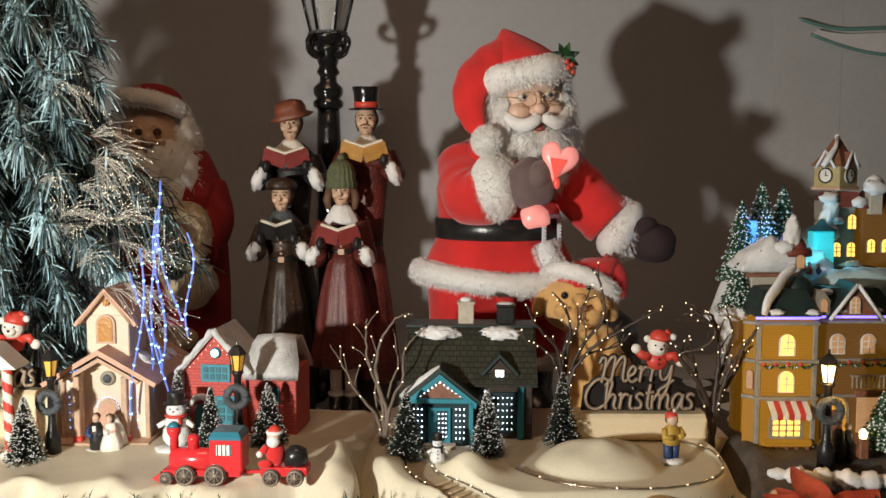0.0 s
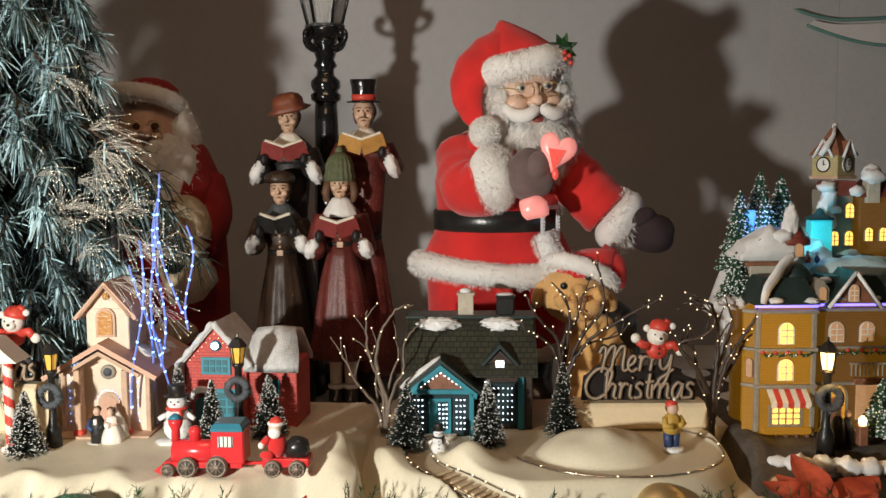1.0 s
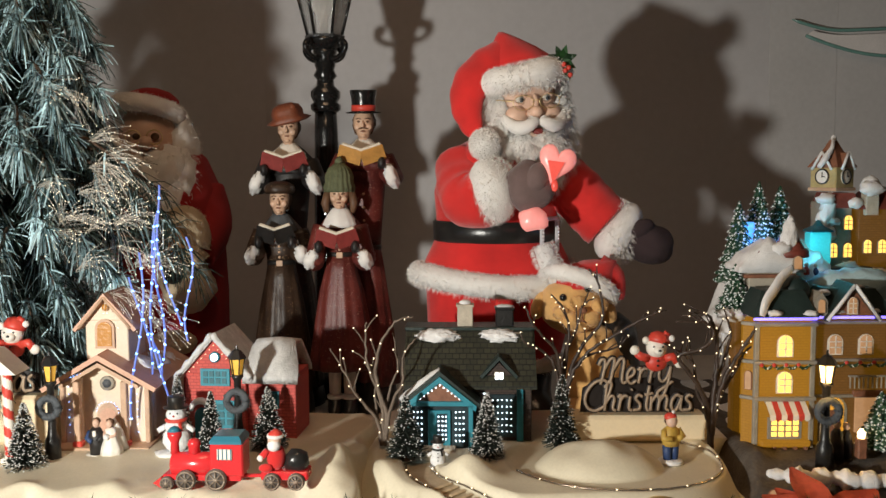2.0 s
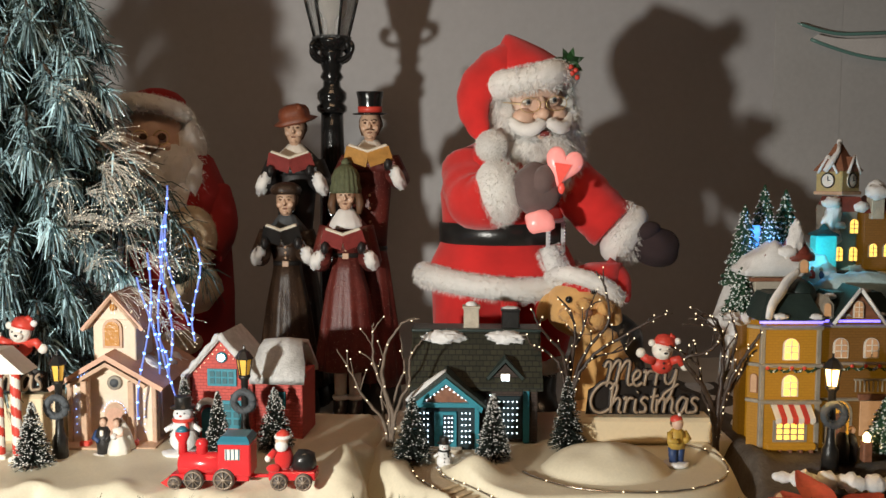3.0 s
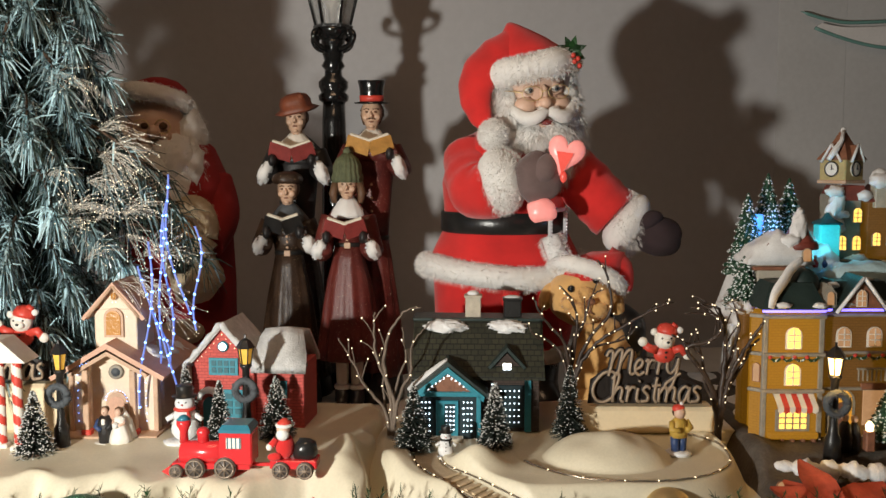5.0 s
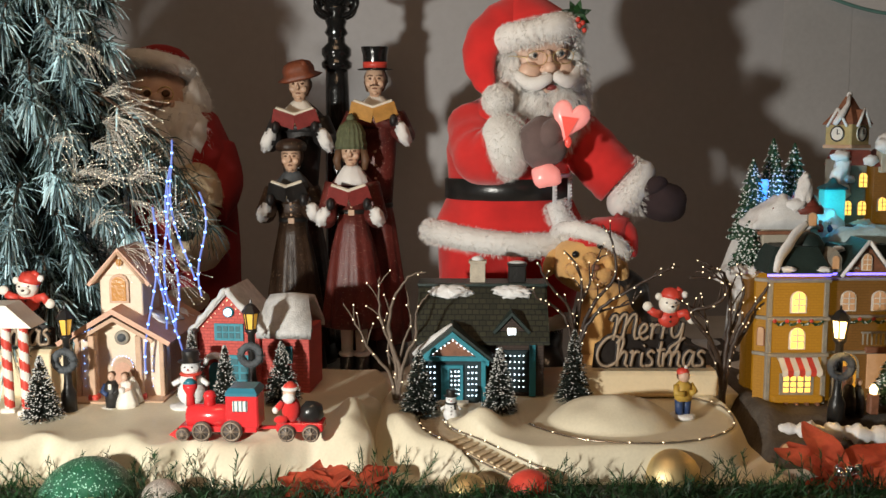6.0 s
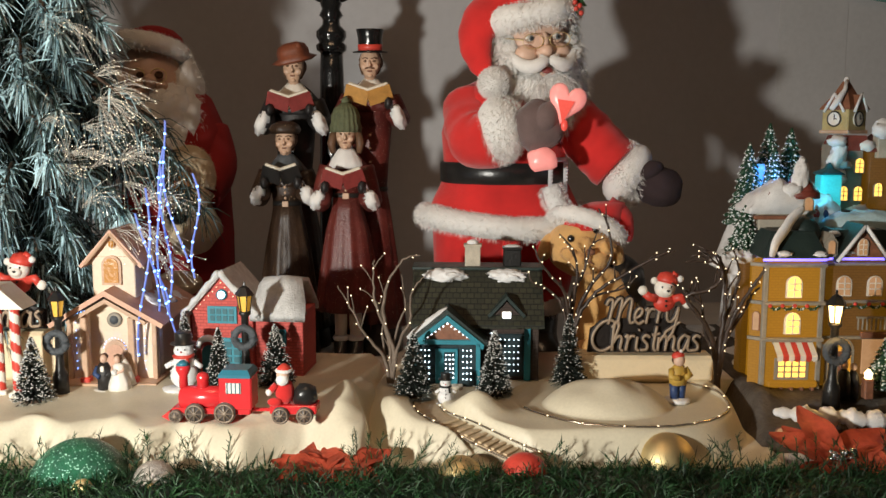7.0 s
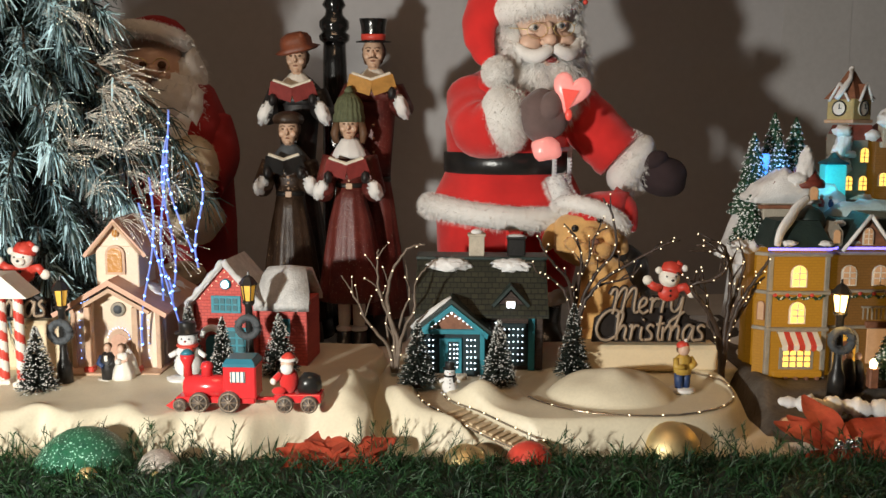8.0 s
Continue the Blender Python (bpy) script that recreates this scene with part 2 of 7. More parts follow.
TRAIN_R = mat("red_train_plastic", (0.66, 0.035, 0.04), 0.22, var=0.1, scale=30, bump=0.05, coat=0.3)
TRAIN_B = mat("blue_train_plastic", (0.03, 0.17, 0.24), 0.3, var=0.1, scale=30, bump=0.05)
GREY_W = mat("grey_wheel_plastic", (0.12, 0.10, 0.09), 0.4, var=0.3, scale=60)
SIGN_B = mat("dark_brown_sign", (0.014, 0.009, 0.007), 0.5, var=0.3, scale=40)
SIGN_T = mat("bronze_lettering", (0.36, 0.27, 0.19), 0.4, metal=0.2, var=0.2, scale=60)
SIGN_BASE = mat("ivory_sign_box", (0.80, 0.66, 0.44), 0.45, var=0.06, scale=18)
CYAN_GLOW = mat("cyan_lit_plastic", (0.2, 0.6, 0.6), 0.4, glow=(0.04, 0.66, 0.72), power=0.55, var=0.2, scale=40)
BLUE_GLOW = mat("blue_lit_waterfall", (0.3, 0.5, 0.8), 0.4, glow=(0.08, 0.36, 1.0), power=1.3, var=0.3, scale=60)
LED_STRIP = mat("violet_blue_led_strip", (0.3, 0.3, 0.8), 0.4, glow=(0.22, 0.16, 1.0), power=2.6, bump=0)
# white snow with the blue-green light on it mixed into the base colour
TEAL_LIT_SNOW = mat("snow_with_blue_light", (0.45, 0.62, 0.66), 0.7, var=0.15, scale=50, bump=0.5)
ACRYLIC = mat("clear_acrylic", (0.80, 0.77, 0.76), 0.15, var=0.1, scale=10, bump=0.0, trans=0.1)
# grey edge, its teal cast being reflected LED light kept in the colour
ACRYLIC_E_TINT = mat("acrylic_edge_led_tint", (0.16, 0.32, 0.29), 0.2, var=0.2, scale=10, bump=0.0)
PINE = mat("resin_pine", (0.014, 0.055, 0.026), 0.5, var=0.4, scale=70, fine=300, bump=0.6, spots=((0.75, 0.8, 0.8), 190, 0.33))
BLUE_CLOTH = mat("blue_paint", (0.03, 0.06, 0.16), 0.5)
YELLOW = mat("mustard_paint", (0.50, 0.32, 0.06), 0.55, var=0.15, scale=60)



def let_light_through(material, share):
    """Thin fibres pass part of the light that falls on their far side."""
    n, l = material.node_tree.nodes, material.node_tree.links
    shader, out = n["Principled BSDF"], n["Material Output"]
    thin = n.new("ShaderNodeBsdfTranslucent")
    l.new(shader.inputs["Base Color"].links[0].from_socket, thin.inputs["Color"])
    mix = n.new("ShaderNodeMixShader")
    mix.inputs["Fac"].default_value = share
    l.new(shader.outputs[0], mix.inputs[1])
    l.new(thin.outputs[0], mix.inputs[2])
    l.new(mix.outputs[0], out.inputs["Surface"])


for fibre_mat, share in ((FUR, 0.10), (FUR_TAN, 0.1), (NEEDLE, 0.15), (GRASS, 0.12), (PETAL, 0.2)):
    let_light_through(fibre_mat, share)

# ---------- mesh helpers ----------


class MB:
    """A mesh in the making: vertices, faces, a material number and smoothness a face."""

    def __init__(self, *mats):
        self.v, self.f, self.m, self.s, self.mats = [], [], [], [], list(mats)

    def slot(self, material):
        if material not in self.mats:
            self.mats.append(material)
        return self.mats.index(material)

    def add(self, verts, faces, material, smooth=True):
        k, i = len(self.v), self.slot(material)
        self.v += [tuple(p) for p in verts]
        self.f += [tuple(k + a for a in f) for f in faces]
        self.m += [i] * len(faces)
        self.s += [smooth] * len(faces)
        return self

    def box(self, c, size, material, bevel=0.0008, m=None):
        h = [s / 2 for s in size]
        b = min(bevel, *[x * 0.45 for x in h])
        pts, keys = [], {}
        for sx in (-1, 1):
            for sy in (-1, 1):
                for sz in (-1, 1):
                    for a in range(3):
                        p = [s * (h[i] - (0 if i == a else b)) for i, s in enumerate((sx, sy, sz))]
                        keys[(sx, sy, sz, a)] = len(pts)
                        pts.append(Vector(p))
        faces = []
        for a in range(3):
            o = [i for i in range(3) if i != a]
            for s in (-1, 1):
                f = []
                for u, w in ((-1, -1), (1, -1), (1, 1), (-1, 1)):
                    k = [0, 0, 0]
                    k[a], k[o[0]], k[o[1]] = s, u, w
                    f.append(keys[(*k, a)])
                faces.append(f)
            for u in (-1, 1):
                for w in (-1, 1):
                    f = []
                    for s, ax in ((-1, o[0]), (1, o[0]), (1, o[1]), (-1, o[1])):
                        k = [0, 0, 0]
                        k[a], k[o[0]], k[o[1]] = s, u, w
                        f.append(keys[(*k, ax)])
                    faces.append(f)
        for sx in (-1, 1):
            for sy in (-1, 1):
                for sz in (-1, 1):
                    faces.append([keys[(sx, sy, sz, a)] for a in range(3)])
        good = []
        for f in faces:
            p = [pts[i] for i in f]
            nrm = (p[1] - p[0]).cross(p[2] - p[0])
            good.append(f if nrm.dot(sum(p, Vector())) > 0 else f[::-1])
        base = Matrix.Translation(c) if m is None else Matrix.Translation(c) @ m
        return self.add([base @ p for p in pts], good, material, False)

    def loft(self, rings, material, cap=True, smooth=True):
        """Rings of equal count, joined one to the next."""
        n = len(rings[0])
        verts = [p for r in rings for p in r]
        faces = [(i * n + j, i * n + (j + 1) % n, (i + 1) * n + (j + 1) % n, (i + 1) * n + j) for i in range(len(rings) - 1) for j in range(n)]
        if cap:
            faces += [tuple(range(n))[::-1], tuple((len(rings) - 1) * n + j for j in range(n))]
        return self.add(verts, faces, material, smooth)

    def lathe(self, c, profile, material, seg=20, m=None, squash=(1, 1), wave=0.0, waves=7, smooth=True):
        """A turned form: (radius, height) pairs from the bottom up."""
        base = Matrix.Translation(c) if m is None else Matrix.Translation(c) @ m
        rings = []
        for r, z in profile:
            ring = []
            for j in range(seg):
                a = 2 * math.pi * j / seg
                rr = r * (1 + wave * math.sin(waves * a))
                ring.append(base @ Vector((rr * math.cos(a) * squash[0], rr * math.sin(a) * squash[1], z)))
            rings.append(ring)
        return self.loft(rings, material, True, smooth)

    def ball(self, c, r, material, seg=18, m=None, lumps=0.0, freq=20, seed=0):
        r = (r, r, r) if isinstance(r, (int, float)) else r
        base = Matrix.Translation(c) if m is None else Matrix.Translation(c) @ m
        n, rings = max(8, seg), []
        for i in range(n // 2 + 1):
            b = math.pi * (0.02 + 0.96 * i / (n // 2)) - math.pi / 2
            ring = []
            for j in range(n):
                a = 2 * math.pi * j / n
                d = Vector((math.cos(b) * math.cos(a), math.cos(b) * math.sin(a), math.sin(b)))
                k = 1 + (lumps * noise.noise(d * freq * 0.1 + Vector((seed, 0, 0))) if lumps else 0)
                ring.append(base @ Vector((d.x * r[0] * k, d.y * r[1] * k, d.z * r[2] * k)))
            rings.append(ring)
        return self.loft(rings, material)

    def tube(self, pts, radii, material, seg=10, flat=1.0):
        pts = [Vector(p) for p in pts]
        radii = [radii] * len(pts) if isinstance(radii, (int, float)) else radii
        rings, side = [], None
        for i, p in enumerate(pts):
            d = (pts[min(i + 1, len(pts) - 1)] - pts[max(i - 1, 0)]).normalized()
            if side is None:
                side = d.orthogonal().normalized()
            side = (side - d * side.dot(d)).normalized()
            up = d.cross(side)
            rings.append([p + radii[i] * (math.cos(2 * math.pi * j / seg) * side + flat * math.sin(2 * math.pi * j / seg) * up) for j in range(seg)])
        return self.loft(rings, material)

    def prism(self, poly, y0, y1, material, m=None, c=(0, 0, 0)):
        """A flat (x, z) outline, given anticlockwise as seen from the front, pushed from y0 to y1."""
        base = Matrix.Translation(c) if m is None else Matrix.Translation(c) @ m
        n = len(poly)
        verts = [base @ Vector((x, y0, z)) for x, z in poly] + [base @ Vector((x, y1, z)) for x, z in poly]
        faces = [tuple(range(n)), tuple(range(n, 2 * n))[::-1]]
        faces += [(j, n + j, n + (j + 1) % n, (j + 1) % n) for j in range(n)]
        return self.add(verts, faces, material, False)

    def strands(self, roots, length, width, material, rng, droop=0.3, spread=0.5):
        """Thin tapering hairs from (place, direction) pairs."""
        verts, faces = [], []
        for p, d in roots:
            p, d = Vector(p), Vector(d)
            d = (d + spread * Vector((rng.uniform(-1, 1), rng.uniform(-1, 1), rng.uniform(-1, 1)))).normalized()
            ln = length * rng.uniform(0.6, 1.25)
            w = d.cross(Vector((rng.uniform(-1, 1), rng.uniform(-1, 1), rng.uniform(-1, 1)))).normalized() * width
            mid = p + d * ln * 0.55
            end = p + d * ln + Vector((0, 0, -droop * ln))
            k = len(verts)
            verts += [p - w, p + w, mid + w * 0.8, mid - w * 0.8, end]
            faces += [(k, k + 1, k + 2, k + 3), (k + 3, k + 2, k + 4)]
        return self.add(verts, faces, material, True)

    def mesh(self, name):
        me = bpy.data.meshes.new(name)
        me.from_pydata(self.v, [], self.f)
        for m in self.mats:
            me.materials.append(m)
        me.polygons.foreach_set("material_index", self.m)
        me.polygons.foreach_set("use_smooth", self.s)
        me.update()
        return me


def part(name, mb, parent, label="", at=None):
    ob = new(name, mb if isinstance(mb, bpy.types.Mesh) else mb.mesh(name))
    ob.parent = parent
    if at is not None:
        ob.matrix_basis = at
    if label:
        tagged(ob, label)
    return ob


def thing(name, place, label, category, group="", turn=0.0, scale=1.0):
    ob = new(name)
    ob.empty_display_size = 0.02
    ob.matrix_basis = pose(*place, 0, 0, turn) @ Matrix.Scale(scale, 4)
    return tagged(ob, label, category, group)


def solid(name, mb, place, label, category, group="", kind="", turn=0.0):
    ob = new(name, mb.mesh(name))
    ob.matrix_basis = pose(*place, 0, 0, turn)
    return tagged(ob, label, category, group, kind)


def on_ball(c, r, n, rng, keep=None):
    """Roots for hair: n places on an ellipsoid with their outward directions."""
    r = (r, r, r) if isinstance(r, (int, float)) else r
    out = []
    while len(out) < n:
        d = Vector((rng.gauss(0, 1), rng.gauss(0, 1), rng.gauss(0, 1))).normalized()
        if keep is None or keep(d):
            out.append((Vector(c) + Vector((d.x * r[0], d.y * r[1], d.z * r[2])), d))
    return out


def on_tube(pts, radius, n, rng):
    out = []
    pts = [Vector(p) for p in pts]
    radii = [radius] * len(pts) if isinstance(radius, (int, float)) else radius
    for _ in range(n):
        k = rng.randrange(len(pts) - 1)
        f = rng.random()
        p = pts[k].lerp(pts[k + 1], f)
        ax = (pts[k + 1] - pts[k]).normalized()
        s = ax.orthogonal().normalized()
        d = Matrix.Rotation(rng.uniform(0, 2 * math.pi), 3, ax) @ s
        out.append((p + d * (radii[k] * (1 - f) + radii[k + 1] * f), d))
    return out


def smooth_path(pts, n=6):
    """Points along a soft curve through those given."""
    pts = [Vector(p) for p in pts]
    out = []
    for i in range(len(pts) - 1):
        a, b = pts[max(i - 1, 0)], pts[i]
        c, d = pts[i + 1], pts[min(i + 2, len(pts) - 1)]
        for k in range(n):
            t = k / n
            out.append(0.5 * ((2 * b) + (c - a) * t + (2 * a - 5 * b + 4 * c - d) * t * t + (3 * b - a - 3 * c + d) * t ** 3))
    out.append(pts[-1])
    return out

# ---------- the room ----------
TOP = 0.75  # the table's top
WALL_Y = 2.45


def slab(name, c, size, material, label, kind="structure"):
    return solid(name, MB().box((0, 0, 0), size, material, 0.0006), c, label, name.split("_")[0], kind=kind)


slab("floor", (0, 0.6, -0.05), (5.0, 4.6, 0.1), FLOOR, "brown tiled floor of the room")
slab("wall_north", (0.2025, WALL_Y + 0.06, 1.25), (1.309, 0.12, 2.5), WALL, "pale grey painted wall behind the display")
slab("wall_north_left", (-1.476, WALL_Y + 0.062, 1.25), (2.048, 0.12, 2.5), WALL, "pale grey painted wall")
slab("wall_north_right", (0.945, WALL_Y + 0.0588, 1.25), (0.176, 0.12, 2.5), CURTAIN, "grey recessed wall strip")
slab("wall_north_end", (1.7665, WALL_Y + 0.060, 1.25), (1.467, 0.12, 2.5), CURTAIN, "grey wall panel")
slab("wall_west", (-2.55, 0.6, 1.25), (0.1, 4.6, 2.5), ROOM, "brown painted side wall")
slab("wall_east", (2.55, 0.6, 1.25), (0.1, 4.6, 2.5), ROOM, "brown painted side wall")
slab("wall_south", (0, -1.75, 1.25), (5.0, 0.1, 2.5), ROOM, "brown painted wall behind the camera")
slab("ceiling", (0, 0.6, 2.55), (5.2, 4.8, 0.1), ROOM, "brown painted ceiling")

table = thing("display_table", (0, 1.62, 0), "long wooden display table under a white cloth", "table")
part("tabletop", MB().box((0, 0, TOP - 0.025), (2.8, 1.46, 0.04), WOOD, 0.004), table)
for sx in (-1.3, 1.3):
    for sy in (-0.66, 0.66):
        part("leg", MB().box((sx, sy, (TOP - 0.045) / 2), (0.06, 0.06, TOP - 0.045), WOOD, 0.004), table)


def sheet(nx, ny, x0, x1, y0, y1, height, material, floor_z, mb=None):
    """A closed solid whose upper face follows height(x, y)."""
    mb = mb or MB()
    verts, faces = [], []
    for j in range(ny + 1):
        for i in range(nx + 1):
            x, y = x0 + (x1 - x0) * i / nx, y0 + (y1 - y0) * j / ny
            verts.append((x, y, height(x, y)))
    w = nx + 1
    faces += [(j * w + i, j * w + i + 1, (j + 1) * w + i + 1, (j + 1) * w + i) for j in range(ny) for i in range(nx)]
    edge = [i for i in range(w)] + [j * w + nx for j in range(1, ny + 1)] + [ny * w + i for i in range(nx - 1, -1, -1)] + [j * w for j in range(ny - 1, 0, -1)]
    k = len(verts)
    verts += [(verts[e][0], verts[e][1], floor_z) for e in edge]
    n = len(edge)
    faces += [(edge[(a + 1) % n], edge[a], k + a, k + (a + 1) % n) for a in range(n)]
    faces.append(tuple(k + a for a in range(n))[::-1])
    return mb.add(verts, faces, material, True)


def step(a, b, x):
    t = max(0.0, min(1.0, (x - a) / (b - a)))
    return t * t * (3 - 2 * t)


def soft_hump(x, y, cx, cy, rx, ry, h):
    return h * math.exp(-((x - cx) / rx) ** 2 - ((y - cy) / ry) ** 2)


def cloth_height(x, y):
    return TOP - 0.0012 + 0.0022 * noise.noise(Vector((x * 7, y * 9, 0))) + 0.0009 * noise.noise(Vector((x * 22, y * 30, 3)))


solid("tablecloth", sheet(150, 90, -1.38, 1.38, 0.92, 2.33, cloth_height, CLOTH, TOP - 0.0045), (0, 0, 0), "creased white cloth spread over the table", "tablecloth")


def left_snow(x, y):
    front = 1.205 + 0.012 * math.sin(x * 23 + 0.6) + 0.010 * math.sin(x * 51) + 0.028 * step(-0.22, -0.14, x)
    z = TOP + 0.05
    z += 0.006 * noise.noise(Vector((x * 9, y * 9, 5))) + 0.024 * max(0, noise.noise(Vector((x * 17, 2, 5)))) * math.exp(-((y - front - 0.012) / 0.018) ** 2)
    z += soft_hump(x, y, -0.148, 1.285, 0.026, 0.05, 0.036) + soft_hump(x, y, -0.27, 1.235, 0.05, 0.02, 0.008)
    z += soft_hump(x, y, -0.215, 1.25, 0.035, 0.02, 0.008)
    fold = (0.022 * noise.noise(Vector((x * 28, y * 8, 1))) + 0.028 * noise.noise(Vector((x * 12, 3, 1)))) * step(1.27, 1.20, y)
    f = step(front - 0.055 - 0.012 * math.sin(x * 37), front + 0.004, y + fold)
    side = step(-0.108, -0.128 - 0.012 * math.sin(y * 40), x)
    back = step(1.63, 1.60, y)
    low = TOP + 0.004
    return low + (z - low) * min(f, side, back) ** 0.8


solid("snow_base", sheet(260, 150, -1.05, -0.10, 1.12, 1.64, left_snow, SNOW, TOP - 0.002), (0, 0, 0), "cream moulded snow base with rippled front edge", "snow base")

RINK = (0.250, 1.335, 0.155, 0.135)
TRACK = [(-0.036, 1.335), (-0.032, 1.285), (-0.010, 1.245), (0.035, 1.203), (0.075, 1.172), (0.115, 1.142)]
TRACK_FINE = [(p.x, p.y) for p in smooth_path([(a, b, 0) for a, b in TRACK], 5)]


def right_snow(x, y):
    # a rounded block with a sunk oval rink, a dome in it and a sunk lane from the cottage to the front
    dx, dy = (x - 0.15) / 0.282, (y - 1.40) / 0.235
    d = (abs(dx) ** 3.2 + abs(dy) ** 3.0) ** (1 / 3.0)
    edge = step(1.0, 0.88, d)
    z = TOP + 0.047 + 0.004 * noise.noise(Vector((x * 11, y * 11, 9)))
    z += soft_hump(x, y, -0.082, 1.28, 0.032, 0.05, 0.016) + soft_hump(x, y, 0.036, 1.264, 0.034, 0.027, 0.031)
    z += soft_hump(x, y, 0.42, 1.36, 0.04, 0.10, 0.006)
    e = math.sqrt(((x - RINK[0]) / RINK[2]) ** 2 + ((y - RINK[1]) / RINK[3]) ** 2)
    flat = TOP + 0.047
    inside = step(1.05, 0.97, e)
    z = z * (1 - inside) + (flat - 0.004) * inside
    q = ((x - 0.226) / 0.092) ** 2 + ((y - 1.312) / 0.072) ** 2
    if q < 1:
        z += (0.038 + 0.006 * noise.noise(Vector((x * 22, y * 22, 8)))) * (1 - q) ** 0.75
    near = min((x - a) ** 2 + (y - b) ** 2 for a, b in TRACK_FINE) ** 0.5
    lane = step(0.027, 0.019, near)
    drop = TOP + 0.04 - 0.025 * step(1.25, 1.14, y)
    z = z * (1 - lane) + min(z, drop) * lane
    low = TOP + 0.003
    return low + (z - low) * edge ** 0.55


solid("snow_base", sheet(220, 190, -0.14, 0.44, 1.155, 1.645, right_snow, SNOW, TOP - 0.002), (0, 0, 0), "cream moulded snow base with sunk oval rink", "snow base")


# ---------- lane with slats and its wire ----------
def lane_z(y):
    return TOP + 0.0415 - 0.025 * step(1.25, 1.14, y)


lane = thing("track_lane", (0, 0, 0), "tan painted lane with wooden slats sunk in snow base", "track")
mb = MB()
rows = []
for i, (a, b) in enumerate(TRACK_FINE):
    c, d = TRACK_FINE[min(i + 1, len(TRACK_FINE) - 1)], TRACK_FINE[max(i - 1, 0)]
    t = Vector((c[0] - d[0], c[1] - d[1], 0)).normalized()
    s = Vector((-t.y, t.x, 0))
    p = Vector((a, b, lane_z(b)))
    rows.append([p + s * w + Vector((0, 0, h)) for w, h in ((-0.0175, -0.004), (0.0175, -0.004), (0.0175, 0.001), (-0.0175, 0.001))])
mb.loft(rows, PATHM, smooth=False)
part("bed", mb, lane)
slat_mesh = MB().box((0, 0, 0), (0.0058, 0.030, 0.0025), SLAT, 0.0006).mesh("slat")
for i in range(11, len(TRACK_FINE) - 1):
    for f in (0.25,):
        a = Vector((*TRACK_FINE[i], 0)).lerp(Vector((*TRACK_FINE[i + 1], 0)), f)
        t = Vector((*TRACK_FINE[i + 1], 0)) - Vector((*TRACK_FINE[i], 0))
        tilt = math.degrees(math.atan2(lane_z(TRACK_FINE[i + 1][1]) - lane_z(TRACK_FINE[i][1]), t.length))
        part("slat", slat_mesh, lane, at=pose(a.x, a.y, lane_z(a.y) + 0.0022, 0, -tilt, math.degrees(math.atan2(t.y, t.x))))


def bulb_string(name, label, pts, every, bulb, wire_r, bulb_r, wire, place=(0, 0, 0)):
    """A wire along a path with bulbs at even steps."""
    ob = thing(name, place, label, "light string")
    part("wire", MB().tube(pts, wire_r, wire, 6), ob)
    me = MB().ball((0, 0, 0), bulb_r, bulb, 8).mesh("bulb")
    walked = 0.0
    for a, b in zip(pts, pts[1:]):
        a, b = Vector(a), Vector(b)
        walked += (b - a).length
        if walked > every:
            walked = 0
            part("bulb", me, ob, at=Matrix.Translation(b + Vector((0, 0, bulb_r * 0.6))))
    return ob


ring = []
for i in range(61):
    a = radians(200 + 250 * i / 60)
    x, y = RINK[0] + 1.0 * RINK[2] * math.cos(a), RINK[1] + 1.0 * RINK[3] * math.sin(a)
    ring.append(Vector((x, y, right_snow(x, y) + 0.0016 + 0.0006 * math.sin(i * 2.3))))
bulb_string("rink_light_string", "brown wire with tiny warm bulbs round the rink", ring, 0.045, BULB_W, 0.0017, 0.0016, WIRE_S)
for s, nm in ((-1, "near"), (1, "far")):
    pts = []
    for i, (a, b) in enumerate(TRACK_FINE[2:]):
        c, d = TRACK_FINE[min(i + 3, len(TRACK_FINE) - 1)], TRACK_FINE[i + 1]
        t = Vector((c[0] - d[0], c[1] - d[1], 0)).normalized()
        q = Vector((a, b, 0)) + Vector((-t.y, t.x, 0)) * 0.0185 * s
        pts.append(Vector((q.x, q.y, lane_z(q.y) + 0.0035)))
    bulb_string("lane_light_string", "silvery wire with tiny bulbs edging the lane", pts, 0.02, BULB_W, 0.0014, 0.0015, WIRE_S)


# ---------- houses ----------
def gable_roof(mb, w, d, z0, z1, th, over, material, y0=0.0, x0=0.0, lap=0.0):
    """Two thick roof slopes over a gable that looks to the front; the ridge runs from front to back."""
    for s in (-1, 1):
        run, rise = w / 2, z1 - z0
        k = 1 + over / run
        ex, ez = x0 + s * run * k, z1 - rise * k
        nrm = Vector((s * rise, 0, run)).normalized() * th
        poly = [(x0, z1), (ex, ez), (ex + nrm.x, ez + nrm.z), (x0, z1 + th * 1.25)]
        if s < 0:
            poly = poly[::-1]
        mb.prism(poly[::-1], y0 - over, y0 + d + lap, material)
    return mb


def arch(w, h, n=8):
    """Outline of a round-headed opening: base at z = 0."""
    r = w / 2
    return [(-r, 0), (r, 0)] + [(r * math.cos(math.pi * i / n), h - r + r * math.sin(math.pi * i / n)) for i in range(n + 1)]


